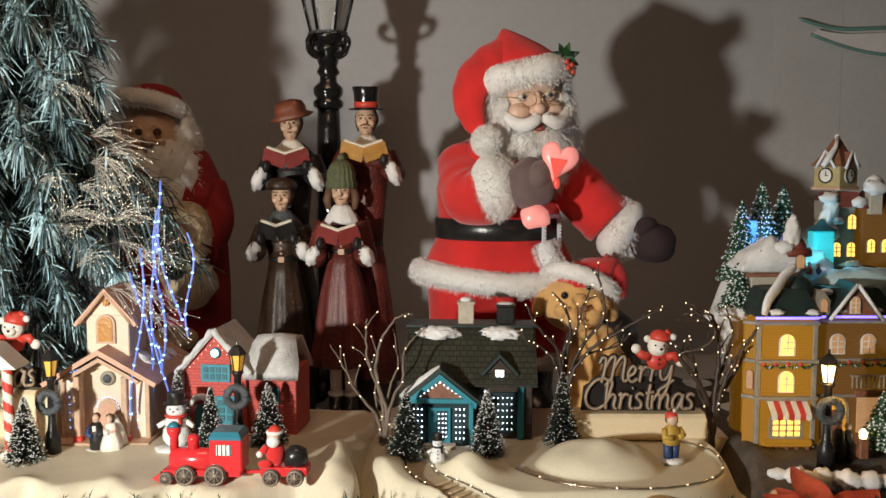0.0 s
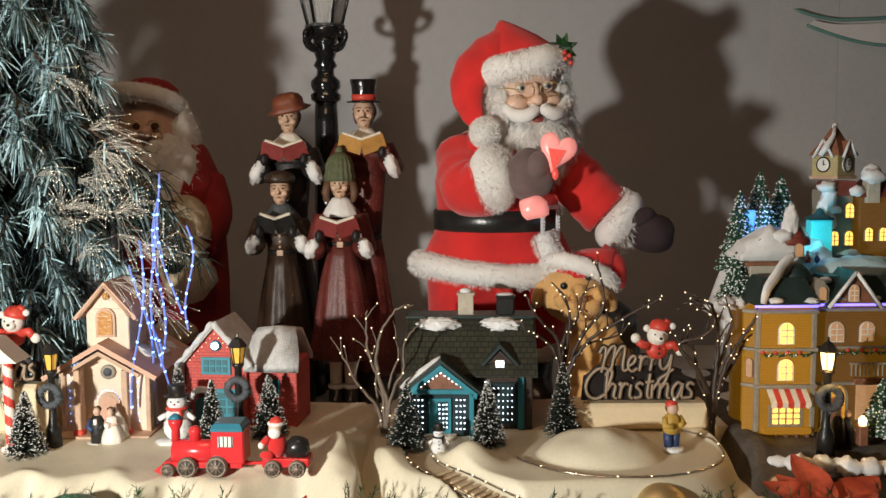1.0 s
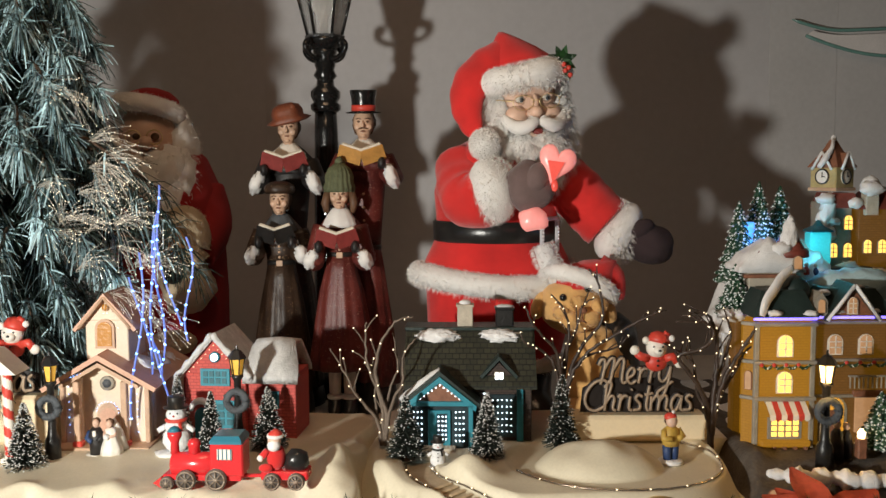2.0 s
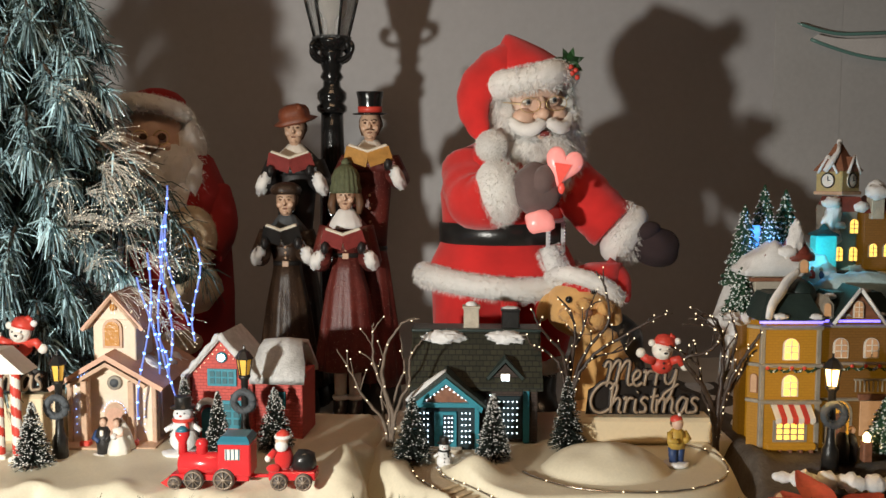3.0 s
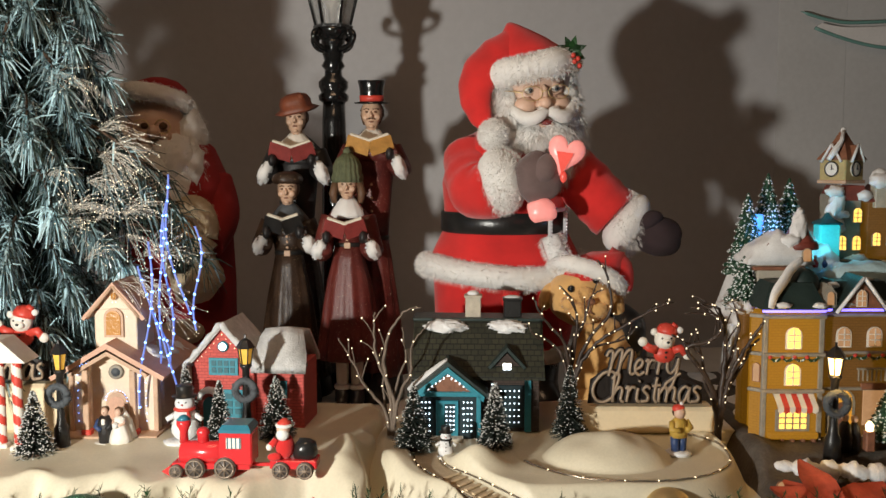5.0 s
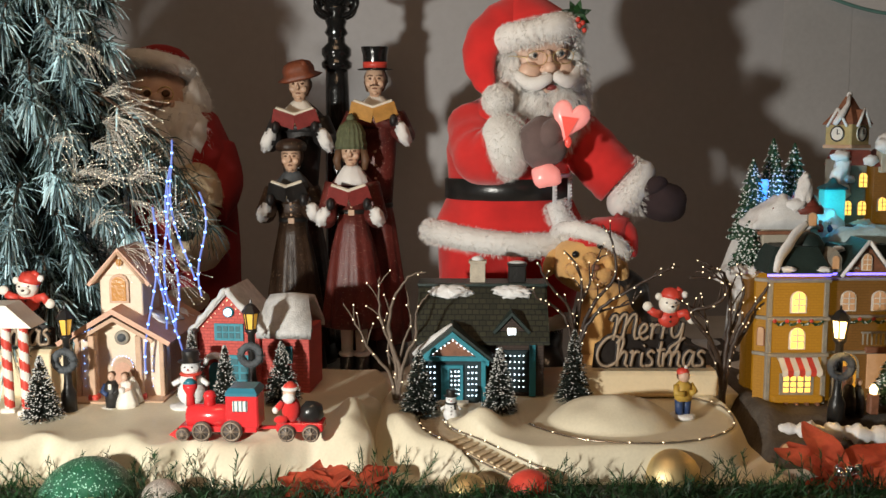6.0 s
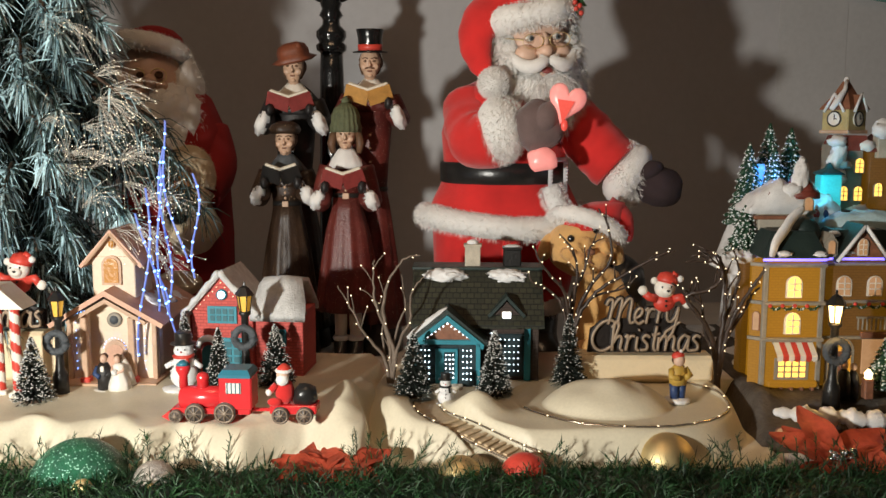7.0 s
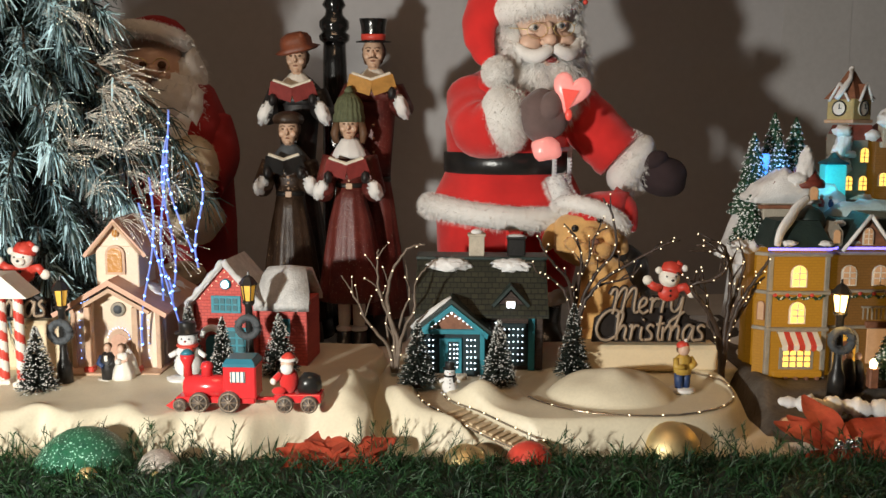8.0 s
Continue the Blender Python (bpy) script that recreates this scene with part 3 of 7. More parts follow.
def arch_window(parent, x, y, z, w, h, frame_m, pane_m, turn=0.0, bars=True):
    m = pose(x, y, z, 0, 0, turn)
    fr = part("window", MB().prism(arch(w * 1.3, h + w * 0.15), -0.0016, 0.001, frame_m, c=(0, 0, -w * 0.1)), parent, at=m)
    part("pane", MB().prism(arch(w, h), -0.0026, 0.0, pane_m), fr)
    if bars:
        b = MB().box((0, -0.003, h * 0.48), (w * 0.10, 0.0012, h * 0.95), frame_m, 0.0002)
        b.box((0, -0.003, h * 0.34), (w * 0.95, 0.0012, w * 0.09), frame_m, 0.0002)
        b.box((0, -0.003, h * 0.64), (w * 0.95, 0.0012, w * 0.09), frame_m, 0.0002)
        part("glazing_bar", b, fr)
    return fr


def square_window(parent, x, y, z, w, h, frame_m, pane_m, cols=3, rows_=2, turn=0.0):
    m = pose(x, y, z, 0, 0, turn)
    fr = part("window", MB().box((0, 0, 0), (w * 1.18, 0.003, h * 1.25), frame_m, 0.0004), parent, at=m)
    pw, ph = w / cols, h / rows_
    me = MB().box((0, 0, 0), (pw * 0.72, 0.0012, ph * 0.74), pane_m, 0.0002).mesh("pane")
    for i in range(cols):
        for j in range(rows_):
            part("pane", me, fr, at=Matrix.Translation((-w / 2 + pw * (i + 0.5), -0.0020, -h / 2 + ph * (j + 0.5))))
    return fr


def dots(parent, places, material, r=0.0011, name="bulb"):
    me = MB().ball((0, 0, 0), r, material, 8).mesh(name)
    for p in places:
        part(name, me, parent, at=Matrix.Translation(p))


# the church
church = thing("toy_church", (-0.520, 1.415, TOP + 0.05), "cream and salmon toy church with open steeple on snow base", "toy church")
mb = MB()
for s_ in (-1, 1):
    q = [(s_ * 0.038, 0), (s_ * 0.068, 0), (s_ * 0.068, 0.1), (s_ * 0.038, 0.114)]
    mb.prism(q if s_ > 0 else q[::-1], 0.0, 0.012, PINK_WALL)
mb.prism([(-0.038, 0.112), (0.038, 0.112), (0, 0.131)], 0.0, 0.012, PINK_WALL)
mb.box((0, 0.110, 0.05), (0.136, 0.165, 0.1), PINK_WALL, 0.002)
mb.prism([(-0.068, 0.1), (0.068, 0.1), (0, 0.132)], 0.022, 0.19, PINK_WALL)
part("body", mb, church)
part("recess_wall", MB().prism([(-0.038, 0), (0.038, 0), (0.038, 0.114), (0, 0.128), (-0.038, 0.114)], 0.012, 0.018, PINK_WALL), church)
part("roof", gable_roof(MB(), 0.144, 0.20, 0.096, 0.138, 0.007, 0.012, PINK_ROOF, y0=-0.020), church, "salmon pink roof")
part("porch_roof", gable_roof(MB(), 0.108, 0.03, 0.096, 0.127, 0.0055, 0.004, TRIM_TAN, y0=-0.026), church)
for s in (-1, 1):
    part("pillar", MB().box((s * 0.036, -0.020, 0.052), (0.009, 0.012, 0.104), TRIM_TAN, 0.001), church)
    part("corner_post", MB().box((s * 0.065, -0.002, 0.049), (0.007, 0.008, 0.098), TRIM_TAN, 0.001), church)
    part("pillar_foot", MB().box((s * 0.036, -0.020, 0.006), (0.015, 0.016, 0.012), STRIPE_R, 0.002), church, "small red brick foot")
mb = MB().prism(arch(0.034, 0.062), 0.0085, 0.0125, TRIM_TAN)
door = part("door", mb, church, "arched tan door")
part("door_panel", MB().prism(arch(0.026, 0.055), 0.0075, 0.0125, PINK_ROOF), door)
rose = part("rose_window", MB().lathe((0, 0.011, 0.094), [(0.0115, 0), (0.0115, 0.003), (0.009, 0.004)], TRIM_GREY, 20, pose(0, 0, 0, 90)), church, "round grey-blue rose window")
part("rosette", MB().lathe((0, 0.0075, 0.094), [(0.007, 0), (0.007, 0.001)], SCARF, 12, pose(0, 0, 0, 90), wave=0.2, waves=6), rose)
st = part("steeple", MB().box((0.0, 0.057, 0.155), (0.066, 0.084, 0.075), PINK_WALL, 0.0015), church)
st2 = MB().prism([(-0.033, 0.1925), (0.033, 0.1925), (0, 0.226)], 0.015, 0.099, PINK_WALL)
part("steeple_gable", st2, church)
part("steeple_roof", gable_roof(MB(), 0.072, 0.090, 0.186, 0.228, 0.0055, 0.009, PINK_ROOF, y0=0.012), church, "salmon pink steeple roof")
bellw = part("belfry_window", MB().prism(arch(0.030, 0.046), 0.0105, 0.016, TRIM_TAN, c=(-0.002, 0, 0.148)), church)
part("amber_pane", MB().prism(arch(0.022, 0.038), 0.0085, 0.0125, GOLD_GLASS, c=(-0.002, 0, 0.152)), bellw, "amber lit pane")
part("step_slab", MB().box((0, 0.01, 0.002), (0.15, 0.09, 0.004), TRIM_TAN, 0.001), church)
for k, (x, w) in enumerate(((-0.020, 0.020), (0.012, 0.026), (0.040, 0.018))):
    part("roof_snow", MB().ball((0.050 + 0.004 * k, 0.05 + 0.045 * k, 0.118 - 0.004 * k), (0.020, w, 0.0035), SNOW_W, 18, pose(0, 0, 0, 0, 30, 0), 0.6, 30, k), church, "thin white snow on the roof")
for s in (-1, 1):
    part("steeple_barge_board", MB().tube([(s * 0.040, 0.004, 0.181), (0, 0.004, 0.2285)], 0.0026, TRIM_TAN, 6), church)
part("roof_ornament", MB().ball((0.0, 0.010, 0.212), (0.005, 0.003, 0.006), GOLD_GLASS, 10), church, "small amber ornament")
dots(church, [(-0.052 + 0.03 * i / 6, -0.003, 0.106 + 0.012 * i / 6) for i in range(7)] + [(0.05, -0.0045, 0.02 + 0.012 * i) for i in range(7)] + [(-0.055, -0.0045, 0.02 + 0.012 * i) for i in range(7)] + [(0.017 * math.cos(a), 0.006, 0.048 + 0.018 * math.sin(a)) for a in [0.3 * k for k in range(11)]], BULB_B, 0.0007)

# the red house
red = thing("toy_house", (-0.352, 1.44, TOP + 0.05), "red brick toy house with snowy roof and turquoise windows", "toy house", turn=-6)
mb = MB().box((-0.005, 0.05, 0.052), (0.098, 0.10, 0.104), RED_WALL, 0.001)
mb.prism([(-0.054, 0.104), (0.044, 0.104), (-0.005, 0.160)], 0.0, 0.10, RED_WALL)
part("gable_wall", mb, red, "red brick gable wall")
part("wing_wall", MB().box((0.083, 0.052, 0.051), (0.077, 0.085, 0.102), RED_WALL, 0.001), red)
part("gable_roof", gable_roof(MB(), 0.098, 0.10, 0.104, 0.160, 0.007, 0.009, SNOW_G, x0=-0.005), red, "grey-white snowy gable roof")
mb = MB()
rows = []
for y, z, x0, x1 in ((-0.004, 0.100, 0.040, 0.128), (0.012, 0.118, 0.042, 0.126), (0.030, 0.142, 0.046, 0.118), (0.048, 0.152, 0.050, 0.112), (0.075, 0.148, 0.048, 0.116), (0.10, 0.102, 0.042, 0.126)):
    rows.append([Vector((x0, y, z - 0.010)), Vector((x1, y, z - 0.010)), Vector((x1, y, z)), Vector((x0 * 0.5 + x1 * 0.5, y, z + 0.003)), Vector((x0, y, z))])
mb.loft(rows, SNOW_G)
part("wing_roof", mb, red, "lumpy snow-covered wing roof")
for s in (-1, 1):
    rim = [(-0.005 + s * 0.060 * k / 16, -0.008, 0.168 - 0.0685 * k / 16 + 0.0012 * math.sin(k * 1.9 + s)) for k in range(17)]
    part("roof_snow", MB().tube(rim, [0.0048 + 0.0012 * math.sin(k * 1.3) for k in range(17)], SNOW_G, 8, 0.9), red)
part("eave", MB().box((0.083, 0.006, 0.102), (0.09, 0.012, 0.005), TRIM_GREY, 0.001), red)
square_window(red, -0.004, -0.002, 0.099, 0.040, 0.022, TEAL, TEAL_D, 4, 2)
rw = part("round_window", MB().lathe((-0.004, -0.002, 0.131), [(0.0085, -0.002), (0.0085, 0.002)], TEAL, 18, pose(0, 0, 0, 90)), red, "round turquoise window")
part("pane", MB().lathe((-0.004, -0.0045, 0.131), [(0.006, -0.001), (0.006, 0.001)], BULB_C, 14, pose(0, 0, 0, 90)), rw)
square_window(red, 0.012, -0.002, 0.040, 0.030, 0.036, TEAL, TEAL_D, 2, 3)
square_window(red, 0.083, 0.0085, 0.062, 0.020, 0.022, TEAL, TEAL_D, 2, 2)
hood = part("door_hood", MB().tube([Vector((-0.027 + 0.016 * math.cos(a), -0.006, 0.046 + 0.016 * math.sin(a))) for a in [math.pi * k / 14 for k in range(15)]], [0.0035 + 0.002 * math.sin(math.pi * k / 14) for k in range(15)], SNOW_W, 10), red, "white snowy arched door hood")
part("door", MB().prism(arch(0.022, 0.050), -0.004, 0.001, TEAL_D, c=(-0.027, 0, 0)), red)
dots(red, [(-0.005 + s * 0.040 * k / 6, -0.0035, 0.150 - 0.042 * k / 6) for s in (-1, 1) for k in range(7)], BULB_W, 0.0008)

# the cottage
cot = thing("toy_cottage", (0.043, 1.425, TOP + 0.047), "dark green lit toy cottage with turquoise porch", "toy cottage", turn=-2)
part("wall", MB().box((0.0, 0.07, 0.048), (0.192, 0.125, 0.096), COTT_WALL, 0.001), cot)
mb = MB()
prof = [(-0.012, 0.092), (0.055, 0.168), (0.105, 0.168), (0.150, 0.092)]
verts = [(x, y, z) for x in (-0.103, 0.103) for y, z in prof] + [(x, y, z - 0.006) for x in (-0.103, 0.103) for y, z in prof]
faces = [(0, 4, 5, 1), (1, 5, 6, 2), (2, 6, 7, 3), (8, 9, 13, 12), (9, 10, 14, 13), (10, 11, 15, 14), (0, 1, 9, 8), (1, 2, 10, 9), (2, 3, 11, 10), (4, 12, 13, 5), (5, 13, 14, 6), (6, 14, 15, 7), (0, 8, 12, 4), (3, 7, 15, 11)]
mb.add(verts, [f[::-1] for f in faces], GREEN_ROOF, False)
part("roof", mb, cot, "dark green shingle roof")
for s in (-1, 1):
    part("gable_wall", MB().prism([(0.005, 0.096), (0.135, 0.096), (0.100, 0.160), (0.058, 0.160)], -0.002, 0.002, COTT_WALL, m=pose(0, 0, 0, 0, 0, 90), c=(s * 0.092, 0, 0)), cot)
part("ridge_cap", MB().box((0, 0.08, 0.1695), (0.210, 0.056, 0.005), FOREST_ROOF, 0.0015), cot)


def snow_patch(c, rx, ry, seed, tilt):
    return MB().ball(c, (rx, ry, 0.005), SNOW_W, 30, pose(0, 0, 0, tilt), 0.55, 45, seed)


part("roof_snow", snow_patch((-0.052, 0.046, 0.160), 0.032, 0.012, 1, 48), cot, "lumpy white snow patch")
part("roof_snow", snow_patch((0.048, 0.046, 0.160), 0.028, 0.012, 2, 48), cot, "lumpy white snow patch")
ch = part("chimney", MB().box((-0.008, 0.075, 0.186), (0.025, 0.022, 0.036), STONE, 0.001), cot, "cream brick chimney")
part("cap", MB().box((-0.008, 0.075, 0.205), (0.029, 0.026, 0.004), STONE, 0.001).ball((-0.008, 0.075, 0.209), (0.010, 0.009, 0.005), SNOW_W, 10), ch)
ch = part("chimney", MB().box((0.056, 0.078, 0.184), (0.029, 0.020, 0.030), BLACKP, 0.002), cot, "black brick chimney dusted with snow")
part("cap", MB().box((0.056, 0.078, 0.200), (0.032, 0.024, 0.004), BLACKP, 0.001).ball((0.056, 0.078, 0.203), (0.014, 0.009, 0.003), SNOW_G, 10), ch)
# porch
mb = MB().prism([(-0.096, 0), (0.004, 0), (0.004, 0.072), (-0.046, 0.112), (-0.096, 0.072)], -0.035, 0.02, COTT_DARK)
part("porch_wall", mb, cot)
part("porch_gable_board", MB().prism([(-0.083, 0.074), (-0.009, 0.074), (-0.046, 0.104)], -0.038, -0.034, BROWN_GABLE), cot, "brown gable board")
part("porch_roof", gable_roof(MB(), 0.106, 0.09, 0.070, 0.114, 0.005, 0.006, FOREST_ROOF, y0=-0.036, x0=-0.046), cot)
for s in (-1, 1):
    m = MB().prism([(-0.046, 0.113), (-0.046, 0.104), (-0.046 + s * 0.054, 0.060), (-0.046 + s * 0.056, 0.068)][:: (1 if s < 0 else -1)], -0.046, -0.040, TEAL)
    part("barge_board", m, cot, "turquoise barge board")
    part("porch_post", MB().box((-0.046 + s * 0.047, -0.042, 0.035), (0.007, 0.008, 0.070), TEAL, 0.0008), cot, "turquoise porch post")
part("porch_roof_snow", MB().tube([(-0.108 + 0.062 * k / 6, -0.02, 0.072 + 0.047 * k / 6) for k in range(7)], [0.003, 0.006, 0.0055, 0.007, 0.006, 0.006, 0.004], SNOW_G, 8, 0.8), cot, "snow along the porch roof")
part("lintel", MB().box((-0.046, -0.040, 0.071), (0.100, 0.008, 0.007), TEAL, 0.0008), cot)
door = part("door", MB().box((-0.047, -0.0365, 0.030), (0.034, 0.005, 0.060), TEAL, 0.0008), cot, "turquoise panelled door")
part("door_window", MB().box((-0.043, -0.0395, 0.034), (0.016, 0.002, 0.042), COTT_DARK, 0.0004), door)
part("doormat_step", MB().box((-0.047, -0.048, 0.003), (0.05, 0.018, 0.006), STONE, 0.001), cot)
lights = []
for cx in (-0.080, -0.016):
    lights += [(cx + dx, -0.0365, 0.012 + 0.009 * j) for dx in (-0.006, 0.0, 0.006) for j in range(6)]
lights += [(-0.043 + dx, -0.0415, 0.016 + 0.007 * j) for dx in (-0.005, 0.001, 0.006) for j in range(6)]
lights += [(-0.046 + s * 0.036 * k / 6, -0.039, 0.099 - 0.025 * k / 6) for s in (-1, 1) for k in range(7)]
lights += [(0.046 + dx, 0.0055, 0.015 + 0.010 * j) for dx in (-0.010, -0.003, 0.004, 0.011, 0.018) for j in range(6)]
lights += [(0.022, 0.0055, 0.015 + 0.010 * j) for j in range(7)]
dots(cot, lights, BULB_C, 0.0012)
part("window_board", MB().box((0.05, 0.0072, 0.04), (0.045, 0.004, 0.068), COTT_DARK, 0.0008), cot)
part("corner_board", MB().box((0.078, 0.006, 0.043), (0.010, 0.008, 0.086), TEAL, 0.0008), cot, "turquoise corner board")
dm = part("dormer", MB().prism([(-0.020, 0), (0.020, 0), (0.020, 0.014), (0, 0.034), (-0.020, 0.014)], -0.004, 0.05, COTT_WALL, c=(0.045, 0.004, 0.092)), cot)
part("dormer_roof", gable_roof(MB(), 0.044, 0.05, 0.106, 0.130, 0.005, 0.004, FOREST_ROOF, y0=-0.002, x0=0.045), dm)
part("dormer_window", MB().box((0.045, -0.0015, 0.104), (0.015, 0.003, 0.015), STONE, 0.0005), dm)
me = MB().box((0, 0, 0), (0.0055, 0.002, 0.0055), BULB_C, 0.0005).mesh("pane")
for i in (-1, 1):
    for j in (-1, 1):
        part("pane", me, dm, at=Matrix.Translation((0.045 + i * 0.0034, -0.0035, 0.104 + j * 0.0034)))


# ---------- dolls and figures ----------
def settle(mb, base):
    b = Vector(base)
    mb.v = [tuple(Vector(p) - b) for p in mb.v]
    return mb


def figure(name, mb, base, label, category, group=""):
    return solid(name, settle(mb, base), base, label, category, group)


def ring_path(c, rx, ry, n=28, tilt=None, a0=0.0, a1=360.0, dip=0.0):
    out = []
    for i in range(n + 1):
        a = radians(a0 + (a1 - a0) * i / n)
        p = Vector((rx * math.cos(a), ry * math.sin(a), dip * math.sin(2 * a + 1)))
        out.append(Vector(c) + ((tilt @ p) if tilt is not None else p))
    return out


def body_rings(mb, rows, material, seg=28, folds=0.0, waves=9):
    """rows: (x, y, z, half width, half depth) from the bottom up."""
    rings = []
    for x, y, z, a, b in rows:
        ring = []
        for j in range(seg):
            t = 2 * math.pi * j / seg
            k = 1 + folds * math.sin(waves * t + 9 * z)
            ring.append(Vector((x + a * k * math.cos(t), y + b * k * math.sin(t), z)))
        rings.append(ring)
    return mb.loft(rings, material)


def big_doll():
    rng, m = random.Random(11), MB()
    # legs and boots
    for x, y in ((0.045, 1.76), (0.165, 1.74)):
        body_rings(m, [(x, y, 0.86, 0.055, 0.055), (x, y, 0.92, 0.068, 0.064), (x, y, 1.0, 0.072, 0.07), (x + 0.01, y, 1.06, 0.06, 0.06)], RED_FELT, 20, 0.05, 4)
        m.ball((x, y, 0.865), (0.066, 0.062, 0.03), FUR, 16)
        m.strands(on_ball((x, y, 0.865), (0.066, 0.062, 0.03), 700, rng), 0.0075, 0.0004, FUR, rng)
        m.tube([(x, y, 0.862), (x, y, 0.80), (x + 0.006, y - 0.03, 0.775), (x + 0.016, y - 0.09, 0.772)], [0.045, 0.042, 0.040, 0.026], LEATHER, 14)
        m.box((x + 0.006, y - 0.035, 0.756), (0.075, 0.15, 0.012), LEATHER, 0.004)
    # coat: skirt, waist, chest, shoulders
    body_rings(m, [(0.105, 1.74, 1.02, 0.146, 0.120), (0.104, 1.74, 1.06, 0.130, 0.112), (0.104, 1.74, 1.095, 0.113, 0.103), (0.104, 1.74, 1.13, 0.111, 0.101),
                   (0.106, 1.735, 1.18, 0.116, 0.104), (0.112, 1.73, 1.225, 0.112, 0.098), (0.120, 1.725, 1.262, 0.092, 0.082), (0.13, 1.72, 1.285, 0.055, 0.055)], RED_FELT, 44, 0.022, 7)
    # belt and buckle
    belt = [ring_path((0.104, 1.74, z), 0.115 + e, 0.105 + e, 40) for z, e in ((1.090, 0.001), (1.092, 0.004), (1.126, 0.004), (1.128, 0.001))]
    m.loft([r[:-1] for r in belt], LEATHER, cap=False)
    b = Matrix.Translation((0.190, 1.630, 1.108)) @ pose(0, 0, 0, 0, 0, 42)
    for c, s in (((-0.020, 0, 0), (0.007, 0.006, 0.060)), ((0.020, 0, 0), (0.007, 0.006, 0.060)), ((0, 0, 0.027), (0.047, 0.006, 0.007)), ((0, 0, -0.027), (0.047, 0.006, 0.007))):
        m.box(b @ Vector(c), s, BUCKLE, 0.002, pose(0, 0, 0, 0, 0, 42))
    for i in range(10):
        for sx in (-0.020, 0.020):
            m.ball(b @ Vector((sx, -0.004, -0.027 + 0.006 * i)), 0.0022, BUCKLE, 8)
    # fur hem and the fur down the front
    hem = ring_path((0.105, 1.74, 1.022), 0.146, 0.122, 36, dip=0.008)
    m.tube(hem, 0.021, FUR, 10)
    m.strands(on_tube(hem, 0.020, 7200, rng), 0.0075, 0.0004, FUR, rng, 0.35)
    front = smooth_path([(0.178, 1.630, 1.085), (0.192, 1.612, 1.05), (0.222, 1.605, 1.01), (0.245, 1.61, 0.985)])
    m.tube(front, [0.017 + 0.006 * i / len(front) for i in range(len(front))], FUR, 10)
    m.strands(on_tube(front, 0.020, 2000, rng), 0.0075, 0.0004, FUR, rng, 0.35)
    # the arm that holds the toy
    arm = smooth_path([(0.040, 1.715, 1.228), (0.042, 1.67, 1.190), (0.052, 1.630, 1.168), (0.082, 1.605, 1.174)])
    m.tube(arm, [0.050 + 0.0012 * math.sin(i * 1.3) for i in range(len(arm))], RED_FELT, 16)
    m.ball((0.088, 1.597, 1.187), (0.040, 0.046, 0.056), FUR, 20, pose(0, 0, 0, 0, -18, 0))
    m.strands(on_ball((0.088, 1.597, 1.187), (0.040, 0.046, 0.056), 4400, rng), 0.0075, 0.0004, FUR, rng, 0.35)
    m.ball((0.148, 1.572, 1.192), (0.041, 0.036, 0.045), MITTEN, 32, pose(0, 0, 0, 0, -15, 0), 0.12, 14, 3)
    m.ball((0.158, 1.550, 1.205), (0.020, 0.018, 0.030), MITTEN, 24, pose(0, 0, 0, 0, 25, 0))
    # the arm that reaches out
    arm = smooth_path([(0.190, 1.715, 1.222), (0.235, 1.70, 1.190), (0.272, 1.685, 1.150), (0.300, 1.675, 1.122)])
    m.tube(arm, [0.050 + 0.0012 * math.sin(i * 1.7) for i in range(len(arm))], RED_FELT, 16)
    m.ball((0.318, 1.668, 1.110), (0.033, 0.044, 0.058), FUR, 20, pose(0, 0, 0, 0, 35, 0))
    m.strands(on_ball((0.318, 1.668, 1.110), (0.036, 0.044, 0.056), 3800, rng), 0.0075, 0.0004, FUR, rng, 0.35)
    m.ball((0.372, 1.655, 1.088), (0.045, 0.034, 0.036), MITTEN_SHADED, 32, pose(0, 0, 0, 0, 22, 0), 0.12, 14, 5)
    m.ball((0.352, 1.640, 1.116), (0.026, 0.018, 0.016), MITTEN_SHADED, 24, pose(0, 0, 0, 0, -20, 0))
    # head, turned and leaning a little, in its own axes: front to -y
    at = pose(0.150, 1.690, 1.335, 4, -5, 13)

    def put(x, y, z):
        return at @ Vector((x, y, z))

    turn = at.to_3x3().to_4x4()
    m.ball(put(0, 0, 0.006), (0.060, 0.058, 0.070), SKIN, 28, turn)
    m.ball(put(0, -0.050, 0.030), (0.036, 0.012, 0.018), SKIN, 18, turn)
    m.ball(put(0, -0.064, -0.010), (0.013, 0.014, 0.011), SKIN, 16, turn)
    m.ball(put(0, -0.060, 0.006), (0.008, 0.010, 0.016), SKIN, 14, turn)
    for s in (-1, 1):
        m.ball(put(s * 0.010, -0.062, -0.013), (0.007, 0.007, 0.006), SKIN, 12, turn)
        m.ball(put(s * 0.030, -0.048, -0.014), (0.021, 0.016, 0.017), SKIN, 18, turn)
        m.ball(put(s * 0.024, -0.053, 0.013), (0.0085, 0.006, 0.0062), STRIPE_W, 14, turn)
        m.ball(put(s * 0.024 + 0.001, -0.0580, 0.012), (0.0042, 0.0022, 0.0042), SCARF, 12, turn)
        m.ball(put(s * 0.024 + 0.001, -0.0598, 0.012), (0.0021, 0.0012, 0.0021), BLACKG, 8, turn)
        lid = [put(s * 0.024 + 0.0105 * math.cos(a), -0.0565 + 0.003 * abs(math.cos(a)), 0.0135 + 0.0072 * math.sin(a)) for a in [math.pi * (0.08 + 0.84 * k / 8) for k in range(9)]]
        m.tube(lid, 0.0026, SKIN, 8)
